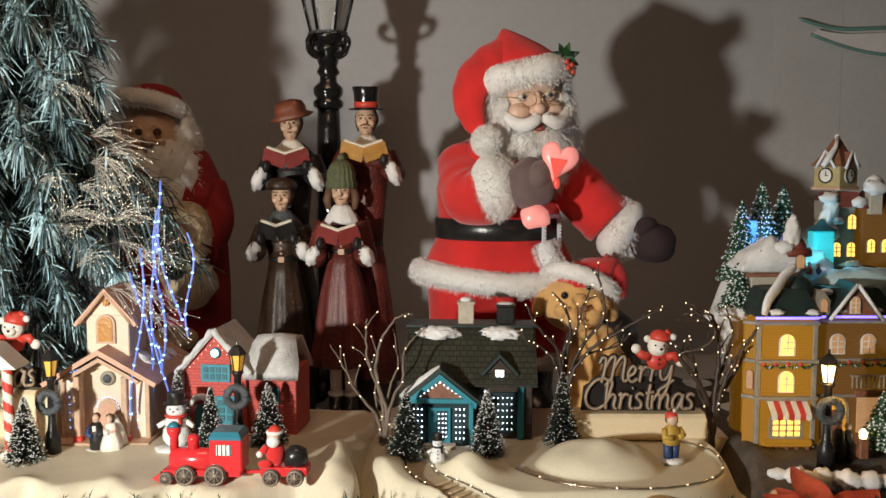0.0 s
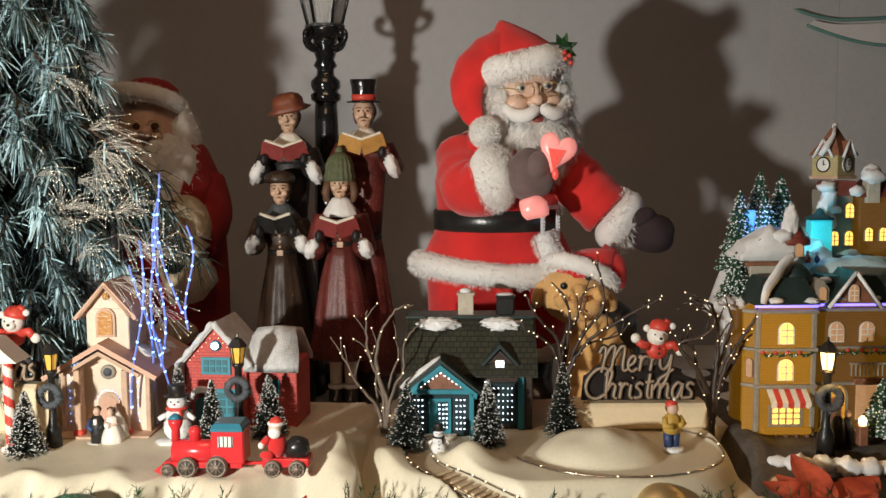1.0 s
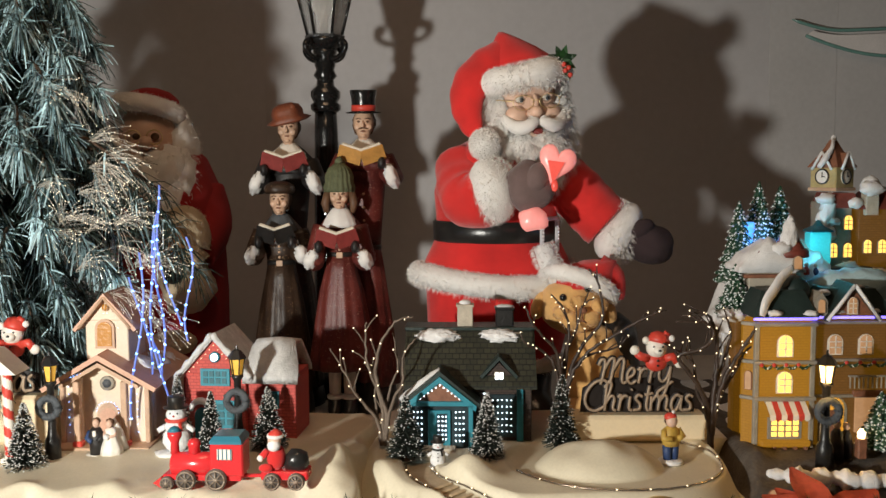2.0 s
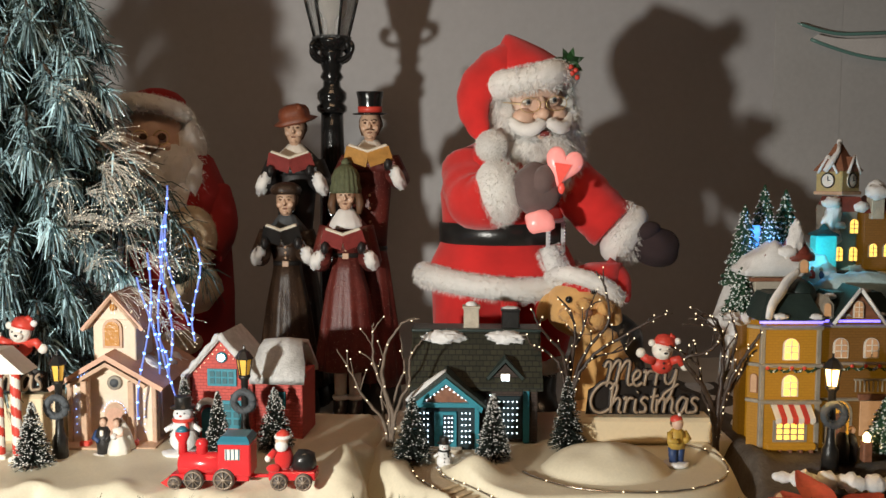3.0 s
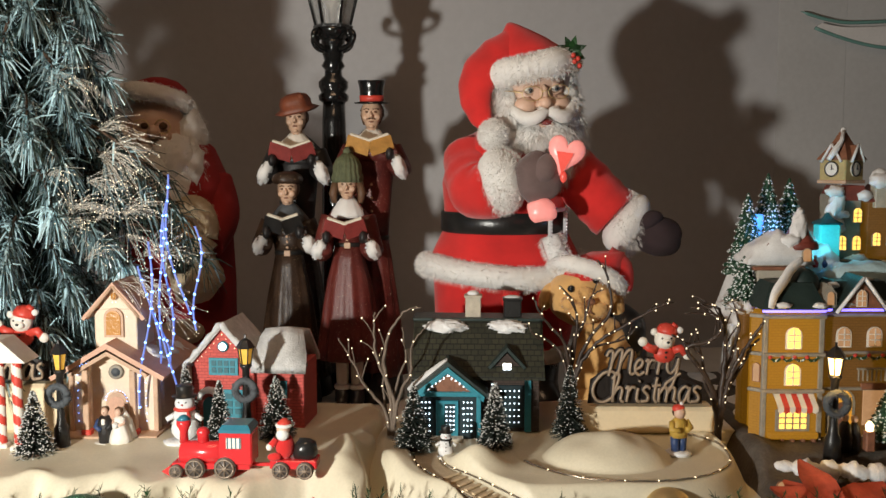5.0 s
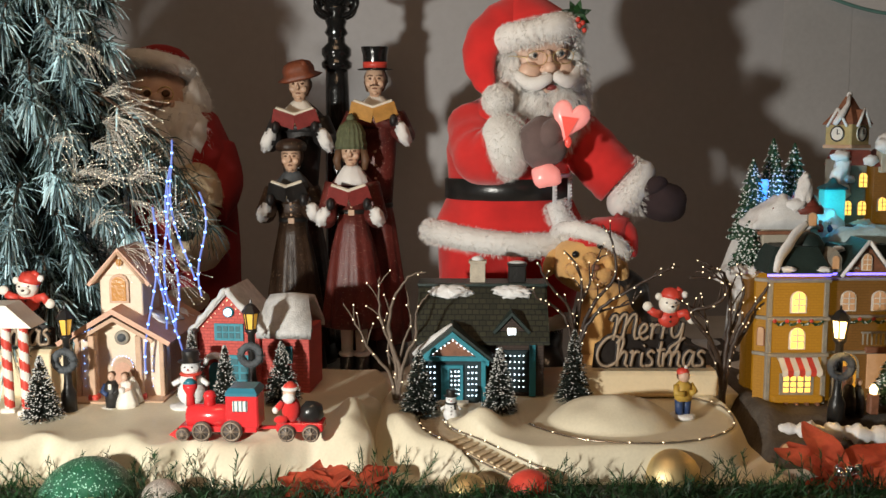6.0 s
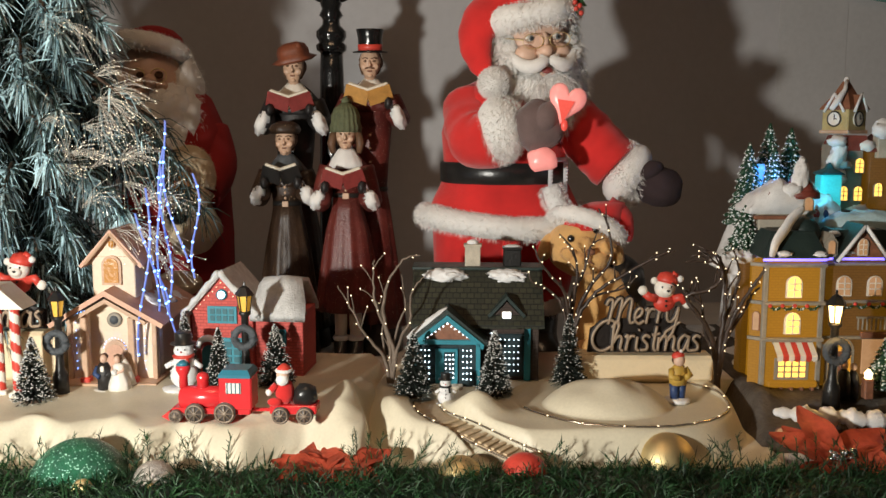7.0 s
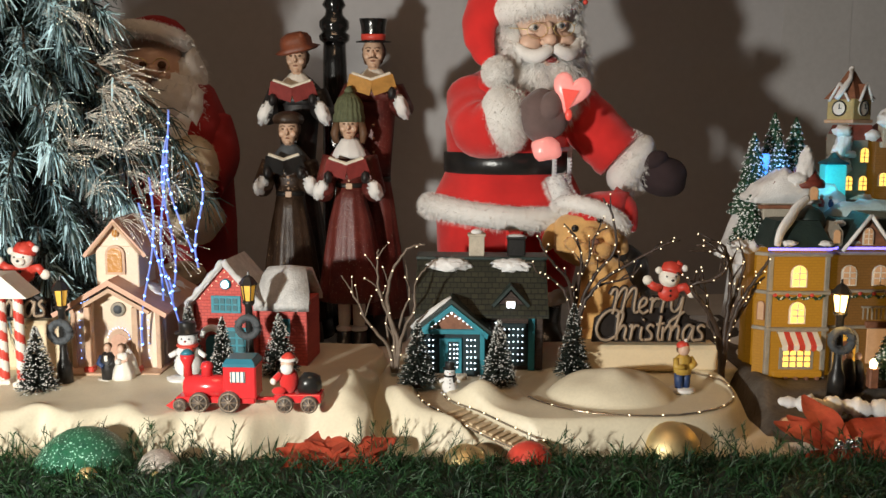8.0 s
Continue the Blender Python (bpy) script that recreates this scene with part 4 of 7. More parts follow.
        bag = [put(s * 0.024 + 0.010 * math.cos(a), -0.0555 + 0.003 * abs(math.cos(a)), 0.0115 - 0.0068 * math.sin(a)) for a in [math.pi * (0.1 + 0.8 * k / 8) for k in range(9)]]
        m.tube(bag, 0.0020, SKIN, 8)
        m.tube([put(s * 0.024 + 0.0185 * math.cos(a), -0.070, 0.007 + 0.0125 * math.sin(a)) for a in [2 * math.pi * k / 24 for k in range(25)]], 0.0008, GOLD, 6)
        m.tube([put(s * 0.042, -0.069, 0.010), put(s * 0.058, -0.040, 0.014), put(s * 0.064, -0.008, 0.014)], 0.0008, GOLD, 6)
        brow = [put(s * (0.010 + 0.030 * k / 6), -0.060 + 0.010 * (k / 6) ** 2, 0.028 + 0.009 * math.sin(math.pi * (0.2 + 0.7 * k / 6))) for k in range(7)]
        m.tube(brow, [0.003, 0.0048, 0.0055, 0.0055, 0.005, 0.004, 0.0025], FUR, 8)
        m.strands(on_tube(brow, 0.0045, 160, rng), 0.009, 0.0005, FUR, rng)
        tash = [put(s * x, y, z) for x, y, z in ((0.002, -0.074, -0.024), (0.014, -0.078, -0.030), (0.028, -0.074, -0.035), (0.042, -0.064, -0.032), (0.053, -0.052, -0.020), (0.057, -0.046, -0.012))]
        tash = smooth_path(tash, 4)
        m.tube(tash, [0.0035 + 0.0085 * math.sin(math.pi * (0.12 + 0.84 * i / (len(tash) - 1))) for i in range(len(tash))], FUR, 12)
        m.strands([(p, d * 0.25 + Vector((s, -0.05, 0.1))) for p, d in on_tube(tash, 0.0075, 420, rng)], 0.009, 0.0004, FUR, rng, 0.1, 0.2)
    m.tube([put(-0.006, -0.070, 0.009), put(0, -0.073, 0.012), put(0.006, -0.070, 0.009)], 0.0008, GOLD, 6)
    m.ball(put(0.001, -0.064, -0.044), (0.011, 0.007, 0.0065), BOOK_RED, 14, turn)
    m.tube([put(0.012 * math.cos(a), -0.066, -0.0445 - 0.0070 * math.sin(a)) for a in [math.pi * (0.05 + 0.9 * k / 8) for k in range(9)]], 0.003, SKIN, 8)
    # hair and beard: many overlapping soft locks
    clumps = [((0.002, -0.040, -0.075), (0.058, 0.034, 0.042)), ((0.012, -0.044, -0.115), (0.040, 0.028, 0.040)), ((-0.052, -0.010, -0.030), (0.022, 0.040, 0.055)), ((0.056, -0.010, -0.030), (0.026, 0.040, 0.058)),
              ((0.066, -0.004, -0.075), (0.030, 0.034, 0.046)), ((0.048, -0.026, -0.105), (0.034, 0.030, 0.040)), ((-0.044, -0.026, -0.080), (0.032, 0.030, 0.042)), ((-0.058, 0.012, 0.010), (0.020, 0.040, 0.040)),
              ((0.062, 0.010, 0.010), (0.020, 0.040, 0.042)), ((0.0, 0.030, -0.01), (0.070, 0.050, 0.07)), ((0.018, -0.054, -0.066), (0.026, 0.020, 0.024)), ((-0.020, -0.052, -0.068), (0.026, 0.020, 0.024))]
    for i, (c, r) in enumerate(clumps):
        m.ball(put(*c), r, FUR, 20, turn, 0.25, 26, i)
        m.strands([(p, d * 0.55 + Vector((0.25 * math.sin(60 * p.z + i), -0.15, -0.55))) for p, d in on_ball(put(*c), r, 1500, rng)], 0.016, 0.0004, FUR, rng, 0.3, 0.4)
    # hat: crown that folds over into a flat tail, band, bobble, holly
    crown = []
    for x, z, r in ((0.150, 1.362, 0.072), (0.148, 1.385, 0.070), (0.140, 1.408, 0.061), (0.129, 1.430, 0.044), (0.118, 1.448, 0.026), (0.111, 1.460, 0.012), (0.107, 1.466, 0.004)):
        crown.append([Vector((x + r * (1 + 0.03 * math.sin(5 * a + 60 * z)) * math.cos(a), 1.694 + 0.95 * r * math.sin(a), z + 0.22 * r * math.cos(a))) for a in [2 * math.pi * j / 32 for j in range(32)]])
    m.loft(crown, RED_FELT)
    tail = smooth_path([(0.116, 1.684, 1.438), (0.086, 1.674, 1.412), (0.056, 1.664, 1.376), (0.046, 1.654, 1.338), (0.053, 1.642, 1.302), (0.066, 1.632, 1.276)], 6)
    widths = [0.020, 0.033, 0.036, 0.031, 0.022, 0.010]
    m.tube(tail, [widths[min(i // 6, 4)] + (widths[min(i // 6 + 1, 5)] - widths[min(i // 6, 4)]) * (i % 6) / 6 + 0.001 * math.sin(i * 1.3) for i in range(len(tail))], RED_FELT, 24, 0.62)
    m.ball((0.076, 1.618, 1.265), 0.0255, FUR, 20)
    m.strands(on_ball((0.076, 1.618, 1.265), 0.0255, 3200, rng), 0.005, 0.0004, FUR, rng, 0.1, 0.6)
    band = ring_path((0.146, 1.694, 1.376), 0.070, 0.072, 36, pose(0, 0, 0, -8, -15, 0).to_3x3(), dip=0.004)
    m.tube(band, [0.0225 + 0.0025 * math.sin(i * 0.9) for i in range(len(band))], FUR, 14, 1.0)
    m.strands(on_tube(band, 0.021, 8000, rng), 0.0085, 0.0004, FUR, rng, 0.3)
    for a in (20, 75, 115, -30, -75, 160):
        e = Vector((math.cos(radians(a)), 0, math.sin(radians(a))))
        c = Vector((0.212, 1.640, 1.410))
        sd = e.cross(Vector((0, 1, 0)))
        m.add([c - e * 0.004, c + e * 0.010 + sd * 0.008 + Vector((0, -0.004, 0)), c + e * 0.020 + sd * 0.004, c + e * 0.028, c + e * 0.020 - sd * 0.004, c + e * 0.010 - sd * 0.008 + Vector((0, 0.003, 0))], [(0, 1, 2, 3, 4, 5)], GRASS, False)
    for d in ((0, 0, 0), (0.008, -0.002, -0.006), (0.002, -0.002, -0.011), (0.011, 0, -0.018)):
        m.ball(Vector((0.214, 1.632, 1.402)) + Vector(d), 0.0045, STRIPE_R, 10)
    return m


figure("red_suited_doll", big_doll(), (0.105, 1.74, TOP), "large white-bearded doll in red felt suit and tasselled hat", "doll")

# the pink toy in its mitten
toy = thing("heart_toy", (0.175, 1.545, 1.132), "pink lit plastic heart wand held by doll", "toy")
mb = MB()
hp = []
for i in range(28):
    t = 2 * math.pi * i / 28
    hp.append((0.0023 * 16 * math.sin(t) ** 3 * 0.85, 0.0023 * (13 * math.cos(t) - 5 * math.cos(2 * t) - 2 * math.cos(3 * t) - math.cos(4 * t))))
mb.loft([[Vector((x * k, y, z * k)) for x, z in hp] for k, y in ((0.55, -0.010), (0.9, -0.007), (1, 0), (0.9, 0.007), (0.55, 0.010))], PINK_GLOW)
part("heart", mb, toy, "glowing pink heart", at=pose(0.016, 0, 0.100, 0, 16, 0))
part("heart_core", MB().prism([(0.008, 0.066), (0.028, 0.100), (0.0, 0.104)], -0.0135, -0.010, RED_GLOW), toy, "red core")
part("stem", MB().tube([(-0.02, 0.010, 0.012), (-0.004, 0.020, 0.05), (0.012, 0.008, 0.080)], 0.003, RED_GLOW, 10), toy)
part("knob", MB().ball((-0.022, 0.006, 0.006), (0.026, 0.018, 0.020), PINK_GLOW, 18, None, 0.25, 14, 3), toy)
part("button", MB().ball((0.012, -0.008, 0.062), (0.006, 0.005, 0.010), RED_GLOW, 10), toy, "small red glowing button")


def plush_dog():
    rng, m = random.Random(5), MB()
    m.ball((0.266, 1.60, 0.872), (0.058, 0.055, 0.088), PLUSH_TAN, 22, None, 0.1, 15, 2)
    m.ball((0.302, 1.615, 0.920), (0.042, 0.048, 0.050), LEATHER, 18, None, 0.15, 15, 4)
    m.ball((0.322, 1.63, 0.87), (0.030, 0.045, 0.065), LEATHER, 16, None, 0.15, 15, 6)
    m.ball((0.258, 1.60, 0.800), (0.050, 0.065, 0.05), PLUSH_TAN, 18)
    m.ball((0.228, 1.605, 0.985), (0.056, 0.05, 0.052), PLUSH_TAN, 24, None, 0.12, 16, 7)
    for x, z, r in ((0.216, 0.966, 0.020), (0.246, 0.970, 0.019), (0.231, 0.958, 0.016), (0.226, 0.996, 0.014), (0.198, 0.980, 0.014), (0.262, 0.990, 0.015)):
        m.ball((x + 0.004, 1.562, z), (r, r * 0.75, r * 0.85), PLUSH_TAN, 16, None, 0.2, 20, int(x * 1000))
        m.strands(on_ball((x + 0.004, 1.562, z), (r, r * 0.75, r * 0.85), 260, rng), 0.004, 0.0004, PLUSH_TAN, rng)
    m.ball((0.236, 1.543, 0.985), (0.008, 0.006, 0.006), BROWN_GABLE, 10)
    m.tube([(0.236, 1.546, 0.980), (0.235, 1.546, 0.968), (0.228, 1.548, 0.962)], 0.0012, BROWN_GABLE, 6)
    m.tube([(0.235, 1.546, 0.968), (0.243, 1.548, 0.963)], 0.0012, BROWN_GABLE, 6)
    for x, z in ((0.205, 1.005), (0.247, 1.020)):
        m.ball((x, 1.560, z), (0.0065, 0.005, 0.0065), BLACKG, 10)
    m.ball((0.170, 1.605, 0.985), (0.014, 0.012, 0.026), PLUSH_TAN, 14, pose(0, 0, 0, 0, 20, 0))
    m.ball((0.288, 1.600, 0.975), (0.015, 0.014, 0.032), PLUSH_TAN, 14, pose(0, 0, 0, 0, -15, 0))
    band = ring_path((0.240, 1.612, 1.018), 0.060, 0.055, 28, pose(0, 0, 0, -20, 22, 0).to_3x3())
    m.tube(band, 0.014, FUR, 10)
    m.strands(on_tube(band, 0.013, 2600, rng), 0.006, 0.0004, FUR, rng)
    cap = []
    for z, a, x in ((0.0, 0.056, 0.242), (0.018, 0.054, 0.250), (0.034, 0.042, 0.262), (0.044, 0.030, 0.275), (0.046, 0.012, 0.283)):
        cap.append([Vector((x + a * math.cos(t), 1.612 + a * 0.9 * math.sin(t), 1.018 + z)) for t in [2 * math.pi * j / 24 for j in range(24)]])
    m.loft(cap, RED_FELT)
    m.tube(smooth_path([(0.272, 1.608, 1.052), (0.298, 1.60, 1.035), (0.304, 1.595, 0.995)], 4), [0.026, 0.025, 0.024, 0.023, 0.022, 0.02, 0.018, 0.016, 0.012], RED_FELT, 12, 0.7)
    return m


figure("plush_toy", plush_dog(), (0.25, 1.62, TOP), "tan plush animal in red furred hat and black vest", "soft toy")


def small_doll():
    rng, m = random.Random(21), MB()
    y = 2.10
    body_rings(m, [(-0.60, y, 0.70, 0.14, 0.11), (-0.60, y, 0.80, 0.15, 0.12), (-0.60, y, 0.95, 0.155, 0.125), (-0.60, y, 1.08, 0.15, 0.12), (-0.595, y, 1.18, 0.135, 0.11), (-0.60, y, 1.25, 0.10, 0.09), (-0.62, y, 1.29, 0.06, 0.06)], RED_DARK, 30, 0.025, 6)
    m.ball((-0.645, y - 0.02, 1.295), (0.082, 0.08, 0.085), SKIN, 22)
    m.ball((-0.625, y - 0.103, 1.282), (0.018, 0.016, 0.015), SKIN, 12)
    for x in (-0.652, -0.603):
        m.ball((x, y - 0.095, 1.295), (0.012, 0.008, 0.008), HAIR, 10)
    for x in (-0.657, -0.600):
        m.tube(ring_path((x, y - 0.108, 1.293), 0.021, 0.015, 20, pose(0, 0, 0, 90).to_3x3()), 0.0015, GOLD, 6)
        m.ball((x, y - 0.085, 1.268), (0.022, 0.016, 0.017), SKIN, 12)
    clumps = [((-0.625, y - 0.06, 1.185), (0.085, 0.065, 0.075)), ((-0.60, y - 0.08, 1.13), (0.080, 0.055, 0.085)), ((-0.585, y - 0.07, 1.225), (0.060, 0.05, 0.055)), ((-0.67, y - 0.07, 1.215), (0.055, 0.05, 0.055)), ((-0.555, y - 0.01, 1.26), (0.040, 0.06, 0.075)), ((-0.715, y - 0.03, 1.22), (0.045, 0.06, 0.09)), ((-0.545, y - 0.05, 1.20), (0.045, 0.05, 0.07)), ((-0.64, y + 0.03, 1.27), (0.095, 0.05, 0.06))]
    for i, (c, r) in enumerate(clumps):
        m.ball(c, r, FUR, 20, None, 0.25, 24, i + 20)
        m.strands([(p, d * 0.7 + Vector((0, -0.1, -0.4))) for p, d in on_ball(c, r, 500, rng)], 0.016, 0.0007, FUR, rng, 0.3)
    band = ring_path((-0.645, y - 0.02, 1.350), 0.084, 0.084, 28, pose(0, 0, 0, -12, 6, 0).to_3x3())
    m.tube(band, 0.020, FUR, 12)
    m.strands(on_tube(band, 0.019, 2200, rng), 0.008, 0.0006, FUR, rng)
    m.lathe((-0.645, y - 0.01, 1.360), [(0.080, 0), (0.074, 0.02), (0.052, 0.036), (0.022, 0.044)], RED_DARK, 24)
    # sleeves with thick cream cuffs
    m.tube(smooth_path([(-0.50, y, 1.17), (-0.475, y - 0.03, 1.10), (-0.50, y - 0.09, 1.05)]), 0.052, RED_DARK, 14)
    cuff = ring_path((-0.520, y - 0.14, 1.075), 0.040, 0.046, 20, pose(0, 0, 0, 80, 20, 0).to_3x3())
    m.tube(cuff, 0.030, FUR_TAN, 12)
    m.strands(on_tube(cuff, 0.029, 1600, rng), 0.007, 0.0006, FUR_TAN, rng)
    m.ball((-0.535, y - 0.16, 1.065), (0.032, 0.03, 0.036), PLUSH_TAN, 14)
    m.ball((-0.525, y - 0.10, 0.975), (0.075, 0.06, 0.065), FUR_TAN, 18, None, 0.2, 20, 31)
    m.ball((-0.545, y - 0.13, 1.01), (0.04, 0.04, 0.035), LEATHER, 14)
    for x in (-0.66, -0.56):
        m.ball((x, y - 0.15, 0.805), (0.06, 0.09, 0.055), RED_DARK, 16)
        m.ball((x, y - 0.14, 0.855), (0.066, 0.075, 0.028), FUR_TAN, 16)
    m.v = [(-0.635 + (a + 0.635) * 0.80, b, c) for a, b, c in m.v]
    eye = Vector((0, 0, 1.22))
    m.v = [tuple(eye + (Vector(p) - eye) * 0.905) for p in m.v]
    return m


figure("red_suited_doll", small_doll(), (-0.545, 1.88, TOP), "faded white-bearded doll in crimson suit near the wall", "doll")


def singer(x, y, z, head_z, hem_z, waist_z, hem_r, chest, book_z, coat, top, hat, book, collar, skin_r=0.026, legs=False, lean=0.0, book_w=0.076, cape=None):
    """A carol-singer figure with an open book; head_z and so on are world heights."""
    m = MB()
    if legs:
        for s in (-1, 1):
            m.tube([(x + s * 0.014, y, z + 0.03), (x + s * 0.014, y, hem_z + 0.02)], [0.011, 0.013], STRIPE_W, 12)
            m.ball((x + s * 0.014, y, z + 0.040), (0.017, 0.017, 0.008), FUR, 12)
            m.tube([(x + s * 0.014, y, z + 0.036), (x + s * 0.014, y, z + 0.012), (x + s * 0.014, y - 0.022, z + 0.009)], [0.0145, 0.015, 0.010], BLACKP, 10)
            m.box((x + s * 0.014, y - 0.008, z + 0.002), (0.024, 0.05, 0.004), BLACKP, 0.001)
    else:
        m.lathe((x, y, z), [(hem_r * 0.98, 0), (hem_r, 0.008), (hem_r * 0.9, hem_z - z + 0.01)], BLACKP, 26)
    hs = waist_z - hem_z

    def folds(r, a, k):
        return r * (1 + k * (0.55 * math.sin(9 * a + x * 60) + 0.45 * math.sin(14 * a + y * 40)))

    rings = []
    for r, h, k in ((hem_r * 0.86, -0.004, 0.06), (hem_r * 1.04, 0.0, 0.085), (hem_r * 1.0, hs * 0.08, 0.09), (hem_r * 0.92, hs * 0.25, 0.085), (hem_r * 0.82, hs * 0.45, 0.07), (hem_r * 0.69, hs * 0.68, 0.05), (chest * 0.78, hs * 0.88, 0.035), (chest * 0.66, hs, 0.01)):
        rings.append([Vector((x + folds(r, a, k) * math.cos(a), y + 0.82 * folds(r, a, k) * math.sin(a), hem_z + h)) for a in [2 * math.pi * j / 64 for j in range(64)]])
    m.loft(rings, coat)
    tz = head_z - skin_r * 1.5 - waist_z
    m.lathe((x, y, waist_z), [(chest * 0.66, 0), (chest * 0.74, tz * 0.25), (chest * 0.88, tz * 0.6), (chest * 0.80, tz * 0.84), (chest * 0.55, tz * 0.95), (chest * 0.3, tz * 1.04)], top, 30, None, (1, 0.74))
    for k in range(4):
        m.ball((x, y - chest * (0.52 + 0.045 * k), waist_z + tz * (0.14 + 0.13 * k)), 0.0028, TRIM_TAN, 8)
    m.lathe((x, y, waist_z - 0.005), [(chest * 0.68, 0), (chest * 0.71, 0.005), (chest * 0.68, 0.010)], BLACKP, 30, None, (1, 0.80))
    m.box((x, y - chest * 0.58, waist_z), (0.012, 0.004, 0.011), TRIM_TAN, 0.001)
    neck = head_z - skin_r * 1.35
    # a short cape over the shoulders under the collar
    rings = []
    for r, h, k in ((chest * 1.12, -0.052, 0.09), (chest * 1.10, -0.040, 0.07), (chest * 0.98, -0.020, 0.04), (chest * 0.62, -0.002, 0.02), (0.016, 0.008, 0.0)):
        rings.append([Vector((x + folds(r, a, k) * math.cos(a), y + 0.004 + 0.66 * folds(r, a, k) * math.sin(a), neck + h)) for a in [2 * math.pi * j / 40 for j in range(40)]])
    m.loft(rings, top if cape is None else cape)
    m.lathe((x, y - 0.003, neck - 0.022), [(chest * 0.80, -0.004), (chest * 0.86, 0.002), (chest * 0.74, 0.012), (0.019, 0.026), (0.014, 0.032)], collar, 30, None, (1, 0.86), 0.05, 11)
    # head
    c = Vector((x + lean, y - 0.006, head_z))
    m.ball(c + Vector((0, 0, skin_r * 0.12)), (skin_r * 0.74, skin_r * 0.82, skin_r * 0.96), RESIN_SKIN, 20)
    m.ball(c + Vector((0, -skin_r * 0.26, -skin_r * 0.52)), (skin_r * 0.50, skin_r * 0.46, skin_r * 0.52), RESIN_SKIN, 16)
    m.ball(c + Vector((0, -skin_r * 0.60, -skin_r * 0.82)), (skin_r * 0.22, skin_r * 0.16, skin_r * 0.16), RESIN_SKIN, 10)
    m.lathe(c + Vector((0, 0, -skin_r * 1.6)), [(skin_r * 0.42, 0), (skin_r * 0.40, skin_r * 0.9)], RESIN_SKIN, 14)
    m.tube([c + Vector((0, -skin_r * 0.74, skin_r * 0.20)), c + Vector((0, -skin_r * 0.98, -skin_r * 0.18)), c + Vector((0, -skin_r * 0.84, -skin_r * 0.26))], [skin_r * 0.07, skin_r * 0.13, skin_r * 0.09], RESIN_SKIN, 8)
    for s in (-1, 1):
        m.ball(c + Vector((s * skin_r * 0.36, -skin_r * 0.62, -skin_r * 0.22)), (skin_r * 0.26, skin_r * 0.12, skin_r * 0.24), RESIN_SKIN, 12)
        m.ball(c + Vector((s * skin_r * 0.29, -skin_r * 0.74, skin_r * 0.14)), (skin_r * 0.13, skin_r * 0.07, skin_r * 0.075), HAIR, 8)
        m.tube([c + Vector((s * skin_r * 0.12, -skin_r * 0.80, skin_r * 0.30)), c + Vector((s * skin_r * 0.32, -skin_r * 0.78, skin_r * 0.38)), c + Vector((s * skin_r * 0.50, -skin_r * 0.66, skin_r * 0.30))], skin_r * 0.032, HAIR, 6)
    m.ball(c + Vector((0, -skin_r * 0.70, -skin_r * 0.52)), (skin_r * 0.19, skin_r * 0.08, skin_r * 0.07), BROWN_GABLE, 8)
    m.ball(c + Vector((0, skin_r * 0.25, skin_r * 0.12)), (skin_r * 0.84, skin_r * 0.70, skin_r * 0.98), HAIR, 18, None, 0.2, 24, 4)
    hz = head_z + skin_r * 0.74
    h = Vector((c.x, c.y, hz))
    if hat == "top":
        m.lathe(h, [(0.033, 0), (0.0345, 0.0025), (0.023, 0.004), (0.0225, 0.012), (0.0235, 0.030), (0.0265, 0.043), (0.0255, 0.045)], BLACKG, 28, pose(0, 0, 0, 4, 0, 0))
        m.lathe(h, [(0.0235, 0.005), (0.0237, 0.016)], STRIPE_R, 28, pose(0, 0, 0, 4, 0, 0))
        for s in (-1, 1):
            m.tube([c + Vector((0, -skin_r * 0.9, -skin_r * 0.27)), c + Vector((s * 0.009, -skin_r * 0.84, -skin_r * 0.36))], [0.002, 0.001], HAIR, 6)
    elif hat == "brim":
        m.lathe(h, [(0.034, -0.009), (0.045, -0.004), (0.031, 0.003), (0.031, 0.014), (0.026, 0.024), (0.012, 0.030)], HAT_BROWN, 30, pose(0, 0, 0, 8, -12, 0), (1, 1), 0.06, 5)
        m.ball(h + Vector((0.010, -0.020, 0.020)), (0.011, 0.008, 0.009), HAT_BROWN, 12, None, 0.5, 40, 3)
    elif hat == "knit":
        m.lathe(h, [(0.028, -0.012), (0.029, -0.002), (0.026, 0.006), (0.026, 0.018), (0.020, 0.032), (0.008, 0.042)], KNIT_GREEN, 72, None, (1, 1), 0.045, 18)
        m.ball(h + Vector((0, 0, 0.045)), 0.008, KNIT_GREEN, 12, None, 0.5, 60, 2)
        for s in (-1, 1):
            m.tube([c + Vector((s * 0.022, 0, 0.008)), c + Vector((s * 0.027, -0.002, -0.015)), c + Vector((s * 0.024, -0.002, -0.032))], [0.007, 0.008, 0.005], HAIR, 8)
    else:
        m.lathe(h, [(0.026, -0.006), (0.029, 0.002), (0.026, 0.010), (0.016, 0.016), (0.005, 0.018)], COAT_BROWN, 24, None, (1, 1), 0.04, 6)
    # arms, cuffs, gloves and the open book
    by = y - chest * 0.70 - 0.030
    for s in (-1, 1):
        sh = (x + s * chest * 0.86, y, head_z - skin_r * 2.3)
        el = (x + s * chest * 1.25, y - 0.012, book_z - 0.030)
        wr = (x + s * book_w * 0.52, by + 0.006, book_z - 0.020)
        arm = smooth_path([sh, el, wr], 5)
        m.tube(arm, [0.019, 0.019, 0.019, 0.019, 0.019, 0.020, 0.019, 0.018, 0.017, 0.016, 0.015], top if cape is None else cape, 12)
